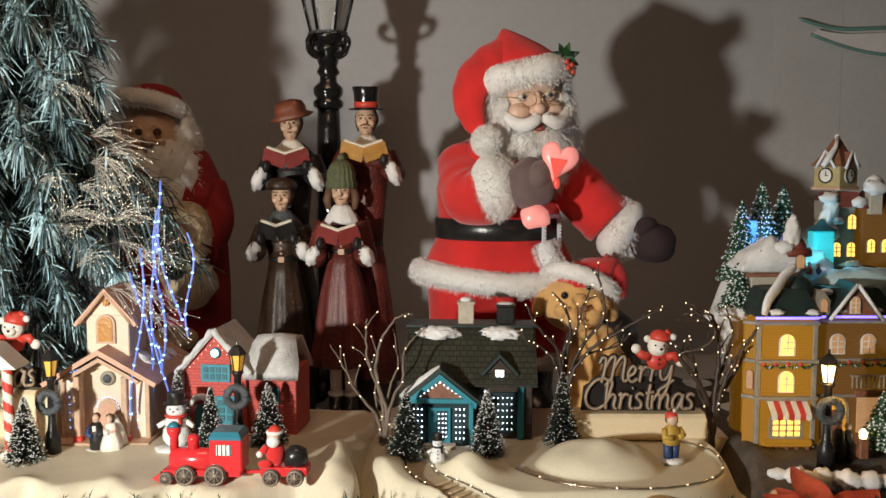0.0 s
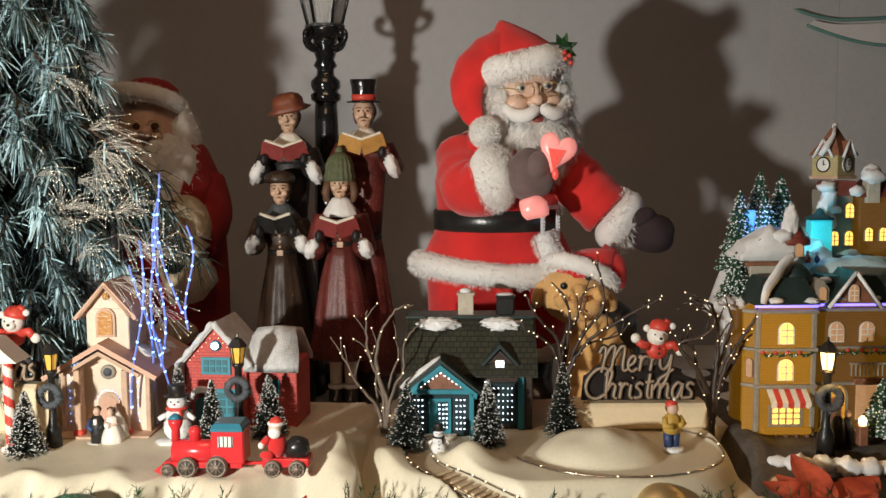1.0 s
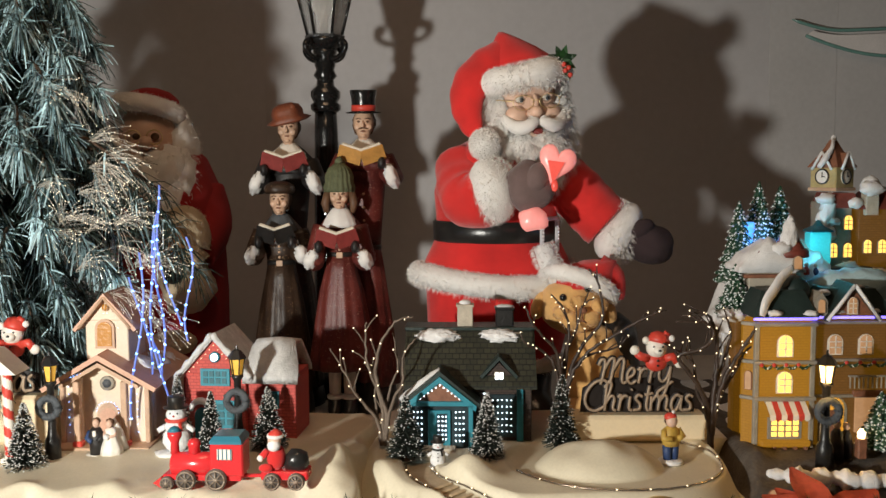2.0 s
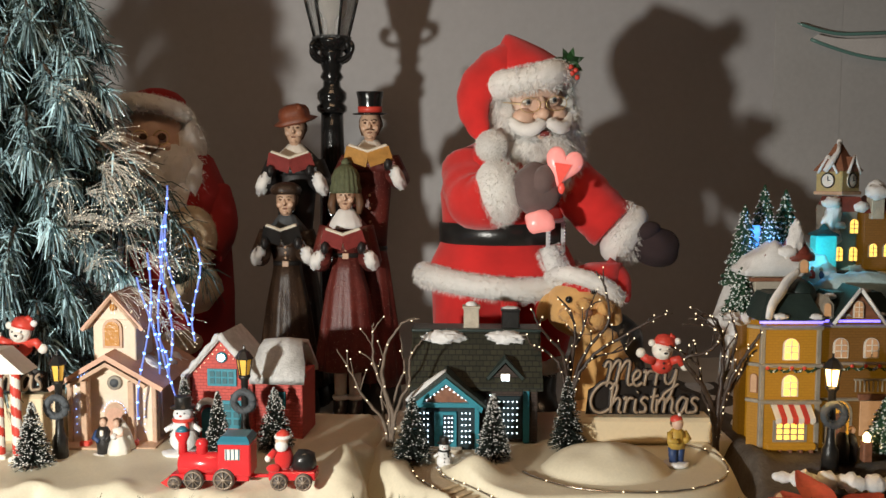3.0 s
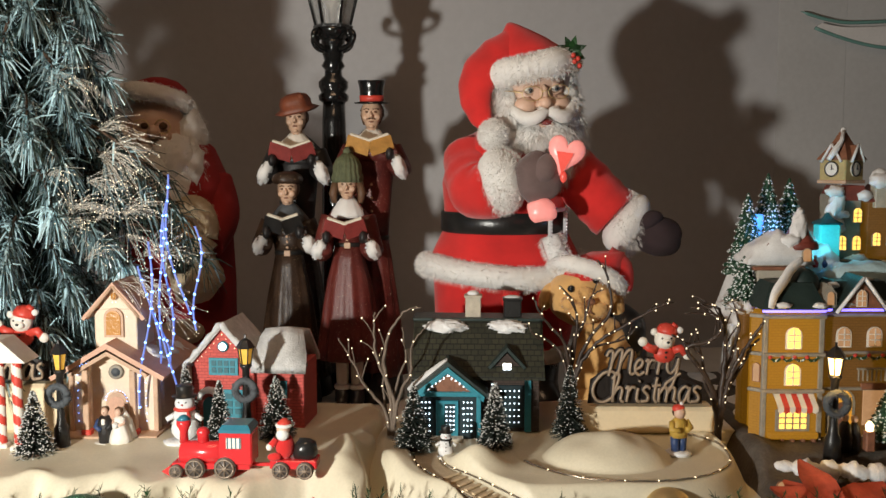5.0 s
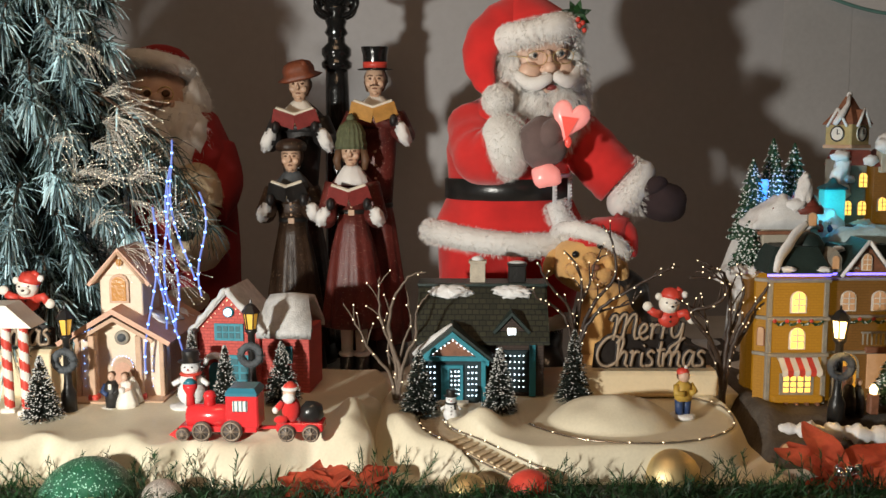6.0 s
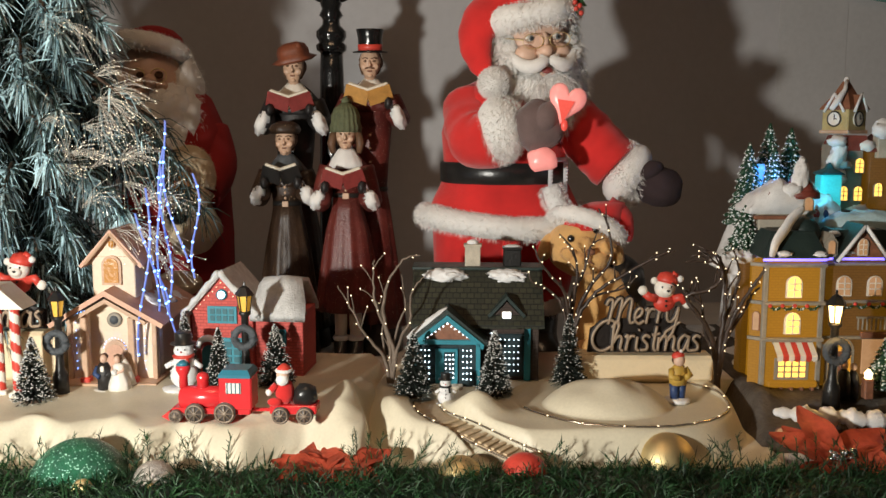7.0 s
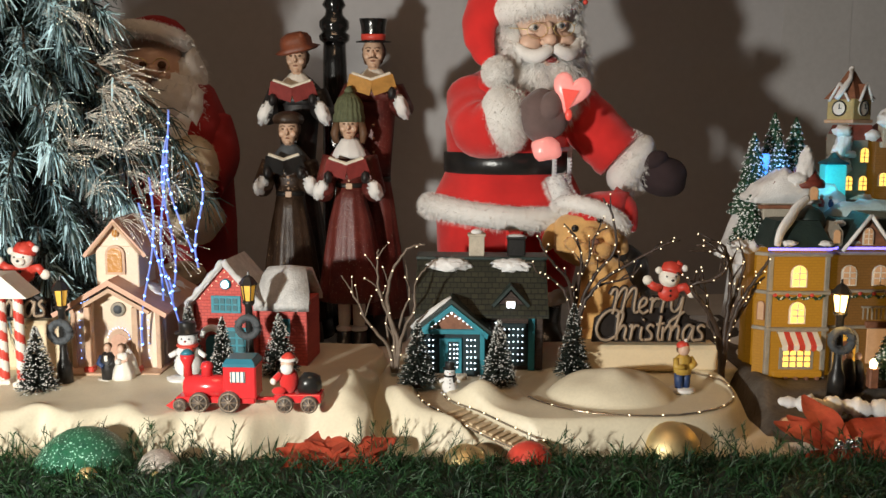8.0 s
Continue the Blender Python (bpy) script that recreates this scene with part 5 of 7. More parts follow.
        m.ball(Vector(wr) + Vector((s * 0.010, 0.004, -0.006)), (0.013, 0.015, 0.019 + 0.0055 * (book_w > 0.08)), FUR, 18, pose(0, 0, 0, 0, s * -24, 0), 0.45, 60, 3)
        m.ball((x + s * book_w * 0.44, by - 0.008, book_z - 0.002), (0.008, 0.012, 0.011), COAT_DARK, 12, None, 0.3, 40, 2)
        half = pose(0, 0, 0, 24, 0, 0) @ pose(0, 0, 0, 0, s * -14, s * 14)
        c = Vector((x, by - 0.012, book_z + 0.006))
        m.box(c + half @ Vector((s * book_w * 0.27, 0, 0)), (book_w * 0.53, 0.0022, 0.030), book, 0.0006, half)
        m.box(c + half @ Vector((s * book_w * 0.255, 0.0045, 0.003)), (book_w * 0.50, 0.007, 0.030), PAGE, 0.0015, half)
    return m


singers = "carol singers by the lamp post"
figure("carol_singer", singer(-0.149, 1.83, TOP, 1.310, 0.80, 1.07, 0.062, 0.046, 1.236, COAT_RED, COAT_RED, "top", BOOK_TAN, STRIPE_W, 0.028, book_w=0.086), (-0.149, 1.83, TOP), "resin man in burgundy coat and black top hat", "figurine", singers)
figure("carol_singer", singer(-0.302, 1.87, TOP, 1.303, 0.79, 1.07, 0.066, 0.046, 1.224, COAT_BROWN, COAT_DARK, "brim", BOOK_RED, STRIPE_W, 0.028, book_w=0.086), (-0.302, 1.87, TOP), "resin woman in dark cloak and rust feathered hat", "figurine", singers)
figure("carol_singer", singer(-0.190, 1.755, TOP, 1.174, 0.848, 1.063, 0.060, 0.038, 1.084, COAT_RED, COAT_RED, "knit", BOOK_RED, FUR, 0.025, True, book_w=0.076), (-0.190, 1.755, TOP), "resin girl in burgundy coat and green knit hat", "figurine", singers)
figure("carol_singer", singer(-0.308, 1.79, TOP, 1.164, 0.80, 1.045, 0.060, 0.040, 1.090, COAT_BROWN, COAT_BROWN, "cap", BLACKP, SCARF, 0.026, book_w=0.070), (-0.308, 1.79, TOP), "resin boy in brown coat and grey scarf", "figurine", singers)

# the tall lamp post
post = thing("lamp_post", (-0.238, 1.96, TOP), "tall black ornamental lamp post with glass lantern", "lamp post")
part("base", MB().lathe((0, 0, 0), [(0.075, 0), (0.078, 0.015), (0.06, 0.03), (0.05, 0.06), (0.046, 0.10), (0.036, 0.12)], BLACKG, 24), post)
part("shaft", MB().lathe((0, 0, 0), [(0.034, 0.11), (0.030, 0.2), (0.0275, 0.35), (0.024, 0.55), (0.022, 0.60)], BLACKG, 28, wave=0.03, waves=12), post)
part("collar", MB().lathe((0, 0, 0.59), [(0.022, 0), (0.030, 0.006), (0.031, 0.016), (0.024, 0.022), (0.030, 0.032), (0.030, 0.044), (0.018, 0.056), (0.017, 0.068), (0.024, 0.076), (0.018, 0.088), (0.022, 0.10), (0.015, 0.112), (0.024, 0.122), (0.024, 0.13)], BLACKG, 24, wave=0.05, waves=10), post)
part("capital", MB().lathe((0, 0, 0.715), [(0.020, 0), (0.030, 0.01), (0.038, 0.02), (0.040, 0.028)], BLACKG, 8), post)
for k in range(4):
    a = radians(45 + 90 * k + 8)
    pts = [Vector((r * math.cos(a), r * math.sin(a), z)) for r, z in ((0.02, 0.70), (0.036, 0.702), (0.052, 0.712), (0.057, 0.726), (0.048, 0.735), (0.043, 0.727), (0.048, 0.722))]
    part("scroll", MB().tube(smooth_path(pts, 4), 0.006, BLACKG, 8), post)
lant = part("lantern", MB().lathe((0, 0, 0.742), [(0.040, 0), (0.042, 0.006), (0.034, 0.008)], BLACKG, 6, smooth=False), post)
part("glass", MB().lathe((0, 0, 0.75), [(0.034, 0), (0.062, 0.115)], GLASS, 6, smooth=False), lant, "clear lantern glass")
for k in range(6):
    a = radians(60 * k)
    part("glazing_bar", MB().tube([(0.036 * math.cos(a), 0.036 * math.sin(a), 0.75), (0.064 * math.cos(a), 0.064 * math.sin(a), 0.865)], 0.0032, BLACKG, 6), lant)
part("bulb", MB().lathe((0, 0, 0.752), [(0.008, 0), (0.009, 0.03), (0.022, 0.05), (0.024, 0.068), (0.012, 0.086)], STRIPE_W, 16), lant, "white lamp bulb")
part("lantern_roof", MB().lathe((0, 0, 0.865), [(0.072, 0), (0.074, 0.008), (0.055, 0.03), (0.02, 0.055), (0.012, 0.075), (0.016, 0.085), (0.004, 0.10)], BLACKG, 6, smooth=False), post)


# ---------- small figures ----------
def snowman(name, place, h, label, hat_m=BLACKP):
    m = MB()
    r = h * 0.19
    m.lathe((0, 0, 0), [(r * 1.5, 0), (r * 1.6, h * 0.02), (r * 1.1, h * 0.05)], SNOW_W, 20, None, (1.2, 0.9), 0.06, 5)
    m.ball((0, 0, h * 0.24), (r * 1.15, r * 1.05, h * 0.21), SNOW_W, 20, None, 0.05)
    m.ball((0, 0, h * 0.45), (r * 0.95, r * 0.9, h * 0.13), SNOW_W, 18)
    m.ball((0, 0, h * 0.64), (r * 0.82, r * 0.8, h * 0.13), SNOW_W, 18)
    m.lathe((0, 0, h * 0.53), [(r * 0.85, 0), (r * 0.95, h * 0.025), (r * 0.8, h * 0.05)], STRIPE_R if h > 0.06 else BLACKP, 20)
    m.tube([(r * 0.5, -r * 0.75, h * 0.54), (r * 0.62, -r * 0.95, h * 0.40)], [h * 0.03, h * 0.035], STRIPE_R if h > 0.06 else BLACKP, 8, 0.5)
    m.lathe((0, 0, h * 0.75), [(r * 1.05, 0), (r * 1.05, h * 0.015), (r * 0.68, h * 0.02), (r * 0.72, h * 0.17), (r * 0.68, h * 0.18)], hat_m, 20)
    for s in (-1, 1):
        m.ball((s * r * 0.3, -r * 0.74, h * 0.68), h * 0.014, BLACKP, 8)
        m.tube([(s * r * 0.85, 0, h * 0.45), (s * r * 1.5, -r * 0.2, h * 0.38)], [h * 0.045, h * 0.04], SNOW_W, 10)
    m.lathe((0, -r * 0.72, h * 0.64), [(h * 0.02, 0), (0.0005, h * 0.08)], STRIPE_R, 8, pose(0, 0, 0, 80))
    for k in range(3):
        m.ball((0, -r * (0.95 + 0.1 * (k > 0)), h * (0.47 - 0.1 * k)), h * 0.018, BLACKP, 8)
    return solid(name, m, place, label, "snowman")


snowman("snowman_figurine", (-0.398, 1.365, TOP + 0.050), 0.094, "white snowman figurine with black hat and red scarf")
snowman("snowman_figurine", (-0.0075, 1.318, TOP + 0.040), 0.052, "tiny greyish snowman figurine before the cottage")


def couple():
    m = MB()
    m.lathe((-0.014, 0, 0), [(0.011, 0), (0.012, 0.02), (0.014, 0.036), (0.008, 0.048)], COAT_DARK, 16, None, (1, 0.8))
    m.ball((-0.013, -0.002, 0.056), (0.0062, 0.0064, 0.0078), SKIN, 14)
    m.ball((-0.013, 0.0012, 0.0595), (0.0068, 0.0066, 0.0058), HAIR, 14, None, 0.3, 40, 1)
    m.tube([(-0.004, -0.004, 0.042), (-0.002, -0.010, 0.032), (-0.008, -0.013, 0.027)], 0.0036, COAT_DARK, 8)
    m.ball((-0.013, -0.0085, 0.0555), (0.0012, 0.0016, 0.0016), SKIN, 8)
    m.tube([(-0.024, 0, 0.042), (-0.028, -0.006, 0.030), (-0.018, -0.012, 0.026)], 0.0045, BLUE_CLOTH, 8)
    m.box((-0.013, -0.011, 0.040), (0.006, 0.004, 0.010), STRIPE_W, 0.001)
    m.lathe((0.012, 0, 0), [(0.020, 0), (0.018, 0.012), (0.010, 0.032), (0.010, 0.044), (0.005, 0.048)], STRIPE_W, 24, None, (1, 0.85), 0.06, 8)
    m.ball((0.010, -0.002, 0.0545), (0.0058, 0.006, 0.0073), SKIN, 14)
    m.ball((0.011, 0.0016, 0.0575), (0.0068, 0.0064, 0.0062), HAIR, 14, None, 0.3, 40, 2)
    m.ball((0.008, -0.013, 0.034), (0.005, 0.004, 0.005), FUR, 12, None, 0.6, 60, 3)
    for s in (-1, 1):
        m.tube([(0.011 + s * 0.008, 0, 0.043), (0.011 + s * 0.010, -0.006, 0.035), (0.009, -0.012, 0.033)], 0.0026, SKIN, 8)
    m.tube([(0.012, 0.006, 0.060), (0.020, 0.012, 0.035), (0.026, 0.012, 0.004)], [0.006, 0.010, 0.013], STRIPE_W, 10, 0.4)
    m.lathe((0, 0.002, -0.001), [(0.034, 0), (0.033, 0.002)], STRIPE_W, 20, None, (1, 0.6))
    m.v = [tuple(Vector(p) * 0.86) for p in m.v]
    return m


solid("couple_figurine", couple(), (-0.505, 1.362, TOP + 0.050), "pair of small figurines in dark suit and white gown", "figurine")


def skater():
    m = MB()
    m.lathe((0, 0, 0), [(0.020, 0), (0.020, 0.004), (0.017, 0.006)], SNOW_W, 20)
    for s in (-1, 1):
        m.tube([(s * 0.006, 0, 0.006), (s * 0.007, 0, 0.03)], [0.0065, 0.0075], BLUE_CLOTH, 10)
    m.lathe((0, 0, 0.028), [(0.014, 0), (0.0155, 0.010), (0.013, 0.026), (0.006, 0.032)], YELLOW, 16, None, (1, 0.8))
    for s in (-1, 1):
        m.tube([(s * 0.012, 0, 0.053), (s * 0.017, -0.006, 0.042), (s * 0.006, -0.013, 0.042)], [0.0055, 0.0055, 0.005], YELLOW, 8)
    m.ball((0, -0.001, 0.067), (0.0095, 0.0095, 0.0105), SKIN, 14)
    m.ball((0.0, 0.002, 0.073), (0.0102, 0.0102, 0.007), STRIPE_R, 14)
    m.ball((0.004, 0, 0.081), 0.003, FUR, 8)
    m.ball((0.0, 0.003, 0.067), (0.0098, 0.0085, 0.009), HAIR, 12)
    m.v = [tuple(Vector(p) * 0.92) for p in m.v]
    return m


solid("skater_figurine", skater(), (0.331, 1.322, TOP + 0.045), "tiny skater figurine in mustard jumper on the rink", "figurine", turn=20)


def bear_on_sign():
    m = MB()
    m.ball((0, 0, 0), (0.019, 0.016, 0.019), STRIPE_W, 18)
    m.ball((0.001, -0.014, -0.004), (0.010, 0.008, 0.008), STRIPE_W, 12)
    m.ball((0.001, -0.0215, -0.002), (0.0032, 0.002, 0.0024), BLACKP, 8)
    for s in (-1, 1):
        m.ball((s * 0.008, -0.0145, 0.004), 0.0018, BLACKP, 8)
        m.ball((s * 0.017 - 0.002, 0, 0.013), (0.007, 0.005, 0.007), STRIPE_W, 10)
    m.lathe((0.003, 0.002, 0.008), [(0.019, 0), (0.0195, 0.006), (0.016, 0.016), (0.006, 0.021)], STRIPE_R, 18, pose(0, 0, 0, -8, 14, 0))
    m.ball((0.026, -0.004, 0.017), 0.0062, FUR, 10)
    m.tube([(0.012, 0, 0.025), (0.022, -0.002, 0.022)], [0.007, 0.004], STRIPE_R, 8)
    m.ball((0, 0.002, -0.027), (0.020, 0.013, 0.017), STRIPE_R, 16)
    for k in range(2):
        m.ball((0, -0.011, -0.022 - 0.009 * k), 0.0022, BLACKP, 8)
    for s, z in ((-1, 0.004), (1, -0.012)):
        m.tube([(s * 0.015, 0, -0.020), (s * 0.028, -0.002, -0.016), (s * 0.036, -0.003, -0.014 + z)], [0.008, 0.0075, 0.007], STRIPE_R, 10)
        m.ball((s * 0.040, -0.004, -0.010 + z * 1.5), (0.009, 0.007, 0.009), STRIPE_W, 12)
    m.v = [tuple(Vector(p) * 0.86) for p in m.v]
    return m


GLYPH = {}
GLYPH["M"] = [[(0, 36), (4, 46), (11, 44), (11, 20), (8, 0)], [(11, 26), (20, 46), (28, 46), (27, 20), (25, 0)], [(28, 26), (38, 46), (46, 44), (46, 14), (49, 2), (56, 4)]]
GLYPH["C"] = [[(36, 42), (40, 50), (33, 56), (18, 52), (6, 36), (4, 18), (12, 4), (26, 0), (40, 8)]]
GLYPH["e"] = [[(0, 10), (10, 16), (12, 25), (6, 29), (0, 20), (1, 7), (9, 0), (18, 6)]]
GLYPH["r"] = [[(0, 24), (4, 29), (5, 18), (4, 0)], [(5, 18), (10, 27), (17, 26)]]
GLYPH["y"] = [[(0, 28), (1, 10), (8, 2), (16, 10), (20, 30)], [(20, 30), (19, 2), (14, -22), (5, -28), (2, -18), (14, -8), (27, 2)]]
GLYPH["h"] = [[(2, 8), (10, 42), (7, 54), (2, 46), (4, 0)], [(4, 14), (12, 27), (19, 22), (18, 5), (24, 0)]]
GLYPH["i"] = [[(2, 26), (2, 5), (8, 0)], [(2, 37), (4, 39)]]
GLYPH["s"] = [[(14, 25), (7, 29), (2, 22), (11, 12), (11, 3), (0, 1)]]
GLYPH["t"] = [[(7, 46), (6, 8), (12, 0)], [(0, 29), (15, 32)]]
GLYPH["m"] = [[(0, 26), (2, 0)], [(2, 16), (9, 28), (15, 22), (15, 0)], [(15, 16), (23, 28), (29, 22), (29, 4), (35, 0)]]
GLYPH["a"] = [[(17, 24), (9, 29), (1, 18), (3, 3), (11, 2), (18, 24)], [(18, 28), (18, 5), (24, 0)]]
ADVANCE = dict(zip("MCeryhistma", (56, 38, 18, 20, 24, 25, 10, 17, 13, 37, 24)))


def script_word(text, depth, radius, material, rise=0.0):
    """A word in raised running script: flattened round strokes, centred on x = 0."""
    m, x = MB(), -sum(ADVANCE[c] for c in text) / 2
    for c in text:
        for stroke in GLYPH[c]:
            pts = smooth_path([(x + u + 0.12 * v, depth, v + rise * (x + u)) for u, v in stroke], 4)
            m.tube(pts, radius, material, 8)
        x += ADVANCE[c]
    return m


def greeting_sign(place, turn, label, group, low=-0.001, high=0.041):
    s = thing("greeting_sign", place, label, "sign", group, turn)
    part("snow_box", MB().box((0, 0.022, (low + high) / 2), (0.225, 0.05, high - low), SIGN_BASE, 0.006), s, "ivory box base")
    for text, x, z, k, rise in (("Merry", -0.006, 0.093, 0.00084, 0.03), ("Christmas", 0.0, 0.050, 0.00086, 0.0)):
        for name, material, radius, y, flat in (("backing_letters", SIGN_B, 5.6, 0.0, 0.55), ("lettering", SIGN_T, 2.7, -0.0035, 0.7)):
            part(name, script_word(text, 0, radius, material, rise), s, at=Matrix.Translation((x, y, z)) @ Matrix.Diagonal((k, k * flat, k, 1)))
    part("backing", MB().prism([(-0.088, 0.046), (0.090, 0.046), (0.090, 0.076), (0.060, 0.084), (0.050, 0.100), (-0.058, 0.100), (-0.084, 0.084)], 0.003, 0.007, SIGN_B), s, "dark brown backing plate")
    return s


greeting_sign((0.303, 1.425, TOP + 0.046), -1, "dark sign with bronze cursive greeting on ivory box", "greeting signs")
greeting_sign((-0.712, 1.415, 0.835), 0, "dark sign with bronze greeting behind striped pole", "greeting signs", -0.036, 0.042)
solid("bear_figurine", bear_on_sign(), (0.331, 1.418, 0.946), "white bear figurine in red hat above the sign", "figurine", "bear figurines")
solid("bear_figurine", bear_on_sign(), (-0.650, 1.395, 0.978), "white bear figurine in red hat on shelter roof", "figurine", "bear figurines")

# striped shelter at the end of the snow base
shel = thing("candy_shelter", (-0.668, 1.33, TOP + 0.05), "white roofed shelter on red and white striped poles", "shelter")
for x in (0.006, 0.037):
    pole = MB()
    n = 60
    for k in range(n):
        z0, z1 = 0.135 * k / n, 0.135 * (k + 1) / n
        seg = 24
        for j in range(seg):
            a0, a1 = 2 * math.pi * j / seg, 2 * math.pi * (j + 1) / seg
            stripe = ((j / seg) + k / n * 4.6) % 1.0 < 0.48
            r = 0.0072
            pole.add([(x + r * math.cos(a), 0.012 * (x < 0.02) + r * math.sin(a), z) for a, z in ((a0, z0), (a1, z0), (a1, z1), (a0, z1))], [(0, 1, 2, 3)], STRIPE_R if stripe else STRIPE_W)
    part("pole", pole, shel, "red and white striped pole")
    part("foot", MB().box((x, 0.012 * (x < 0.02), 0.003), (0.022, 0.02, 0.008), STRIPE_W, 0.002), shel)
mb = MB().prism([(-0.10, 0.132), (0.058, 0.132), (0.022, 0.165), (-0.10, 0.165)], -0.018, 0.03, STRIPE_W)
part("roof", mb, shel, "white snowy roof")


# ---------- trees, lamps and twigs on the snow ----------
def brush_tree(place, h, r, seed, frost, label):
    """A bottle-brush tree: twisted stem, tiers of dark bristles, frosted tips."""
    rng = random.Random(seed)
    ob = thing("bottle_brush_tree", place, label, "toy tree", "bottle-brush trees")
    part("trunk", MB().lathe((0, 0, 0), [(r * 0.42, 0), (r * 0.42, h * 0.035), (0.002, h * 0.05), (0.0016, h * 0.9)], BARK, 12), ob)
    dark, white = [], []
    for _ in range(1500):
        f = rng.random() ** 1.25
        a = rng.uniform(0, 6.283)
        tier = 1 - 0.16 * ((f * 7) % 1.0)
        rr = r * (1 - f) ** 0.85 * tier * rng.uniform(0.8, 1.08) + 0.0015
        z0 = h * (0.07 + 0.9 * f)
        d = Vector((math.cos(a), math.sin(a), rng.uniform(-0.25, 0.25)))
        dark.append((Vector((0, 0, z0)), Vector((rr * d.x, rr * d.y, rr * d.z))))
        if rng.random() < frost * 1.7:
            white.append(Vector((0, 0, z0)) + Vector((rr * d.x, rr * d.y, rr * d.z)) * 0.97)
    m = MB()
    v, fc = [], []
    for p, e in dark:
        w = e.cross(Vector((rng.uniform(-1, 1), rng.uniform(-1, 1), 1))).normalized() * 0.0008
        k = len(v)
        v += [p - w, p + w, p + e + w * 0.9, p + e - w * 0.9]
        fc.append((k, k + 1, k + 2, k + 3))
    m.add(v, fc, BRISTLE, False)
    tagged(part("bristles", m, ob), kind="stuff")
    m = MB()
    for p in white:
        m.ball(p, (rng.uniform(0.0006, 0.0015), rng.uniform(0.0006, 0.0013), rng.uniform(0.0005, 0.001)), FROST, 8)
    tagged(part("frost", m, ob, "white frosted tips"), kind="stuff")
    return ob


B1, B2 = TOP + 0.049, TOP + 0.045
for p, h, r, fr in (((-0.598, 1.305, B1), 0.098, 0.030, 0.28), ((-0.412, 1.425, B1), 0.112, 0.024, 0.2), ((-0.343, 1.352, B1), 0.102, 0.023, 0.16), ((-0.266, 1.392, B1), 0.098, 0.031, 0.2),
                    ((-0.0545, 1.345, B2), 0.100, 0.031, 0.12), ((0.0655, 1.35, B2), 0.102, 0.028, 0.26), ((0.183, 1.40, B2), 0.118, 0.029, 0.10)):
    brush_tree(p, h, r, int(abs(p[0]) * 1000), fr, "small dark green bottle-brush tree with frosted tips")


def street_lamp(place, h, glass, label, wreath=True):
    ob = thing("toy_street_lamp", place, label, "toy lamp", "toy street lamps")
    k = h / 0.16
    part("post", MB().lathe((0, 0, 0), [(0.0125 * k, 0), (0.0115 * k, 0.03 * k), (0.0075 * k, 0.038 * k), (0.006 * k, 0.05 * k), (0.0055 * k, 0.112 * k), (0.0095 * k, 0.117 * k), (0.009 * k, 0.12 * k)], BLACKP, 10), ob)
    lan = part("lantern", MB().lathe((0, 0, 0.119 * k), [(0.0085 * k, 0), (0.0095 * k, 0.002 * k)], BLACKP, 6, smooth=False), ob)
    part("glass", MB().lathe((0, 0, 0.121 * k), [(0.0075 * k, 0), (0.011 * k, 0.024 * k)], glass, 6, smooth=False), lan, "glowing lantern glass")
    for j in range(6):
        a = radians(60 * j)
        part("bar", MB().tube([(0.008 * k * math.cos(a), 0.008 * k * math.sin(a), 0.121 * k), (0.0117 * k * math.cos(a), 0.0117 * k * math.sin(a), 0.145 * k)], 0.0011 * k, BLACKP, 6), lan)
    part("cap", MB().lathe((0, 0, 0.145 * k), [(0.014 * k, 0), (0.0145 * k, 0.002 * k), (0.007 * k, 0.012 * k), (0.002 * k, 0.015 * k), (0.0015 * k, 0.021 * k)], BLACKP, 6, smooth=False), ob)
    if wreath:
        pts = ring_path((0, -0.010 * k, 0.082 * k), 0.0145 * k, 0.0145 * k, 22, pose(0, 0, 0, 90).to_3x3())
        w = MB().tube(pts, 0.0055 * k, SCARF, 10)
        r = random.Random(2)
        w.strands(on_tube(pts, 0.005 * k, 260, r), 0.004 * k, 0.0006, SCARF, r)
        part("wreath", w, ob, "dark blue-green wreath")
    return ob


street_lamp((-0.575, 1.345, B1), 0.155, LAMP_AMBER, "small black toy street lamp with amber panes and wreath")
street_lamp((-0.307, 1.372, B1), 0.158, LAMP_AMBER, "small black toy street lamp with wreath by red house")
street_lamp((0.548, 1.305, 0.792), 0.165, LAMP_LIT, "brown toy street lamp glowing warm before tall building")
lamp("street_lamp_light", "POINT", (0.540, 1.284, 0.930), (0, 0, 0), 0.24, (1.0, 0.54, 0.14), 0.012)


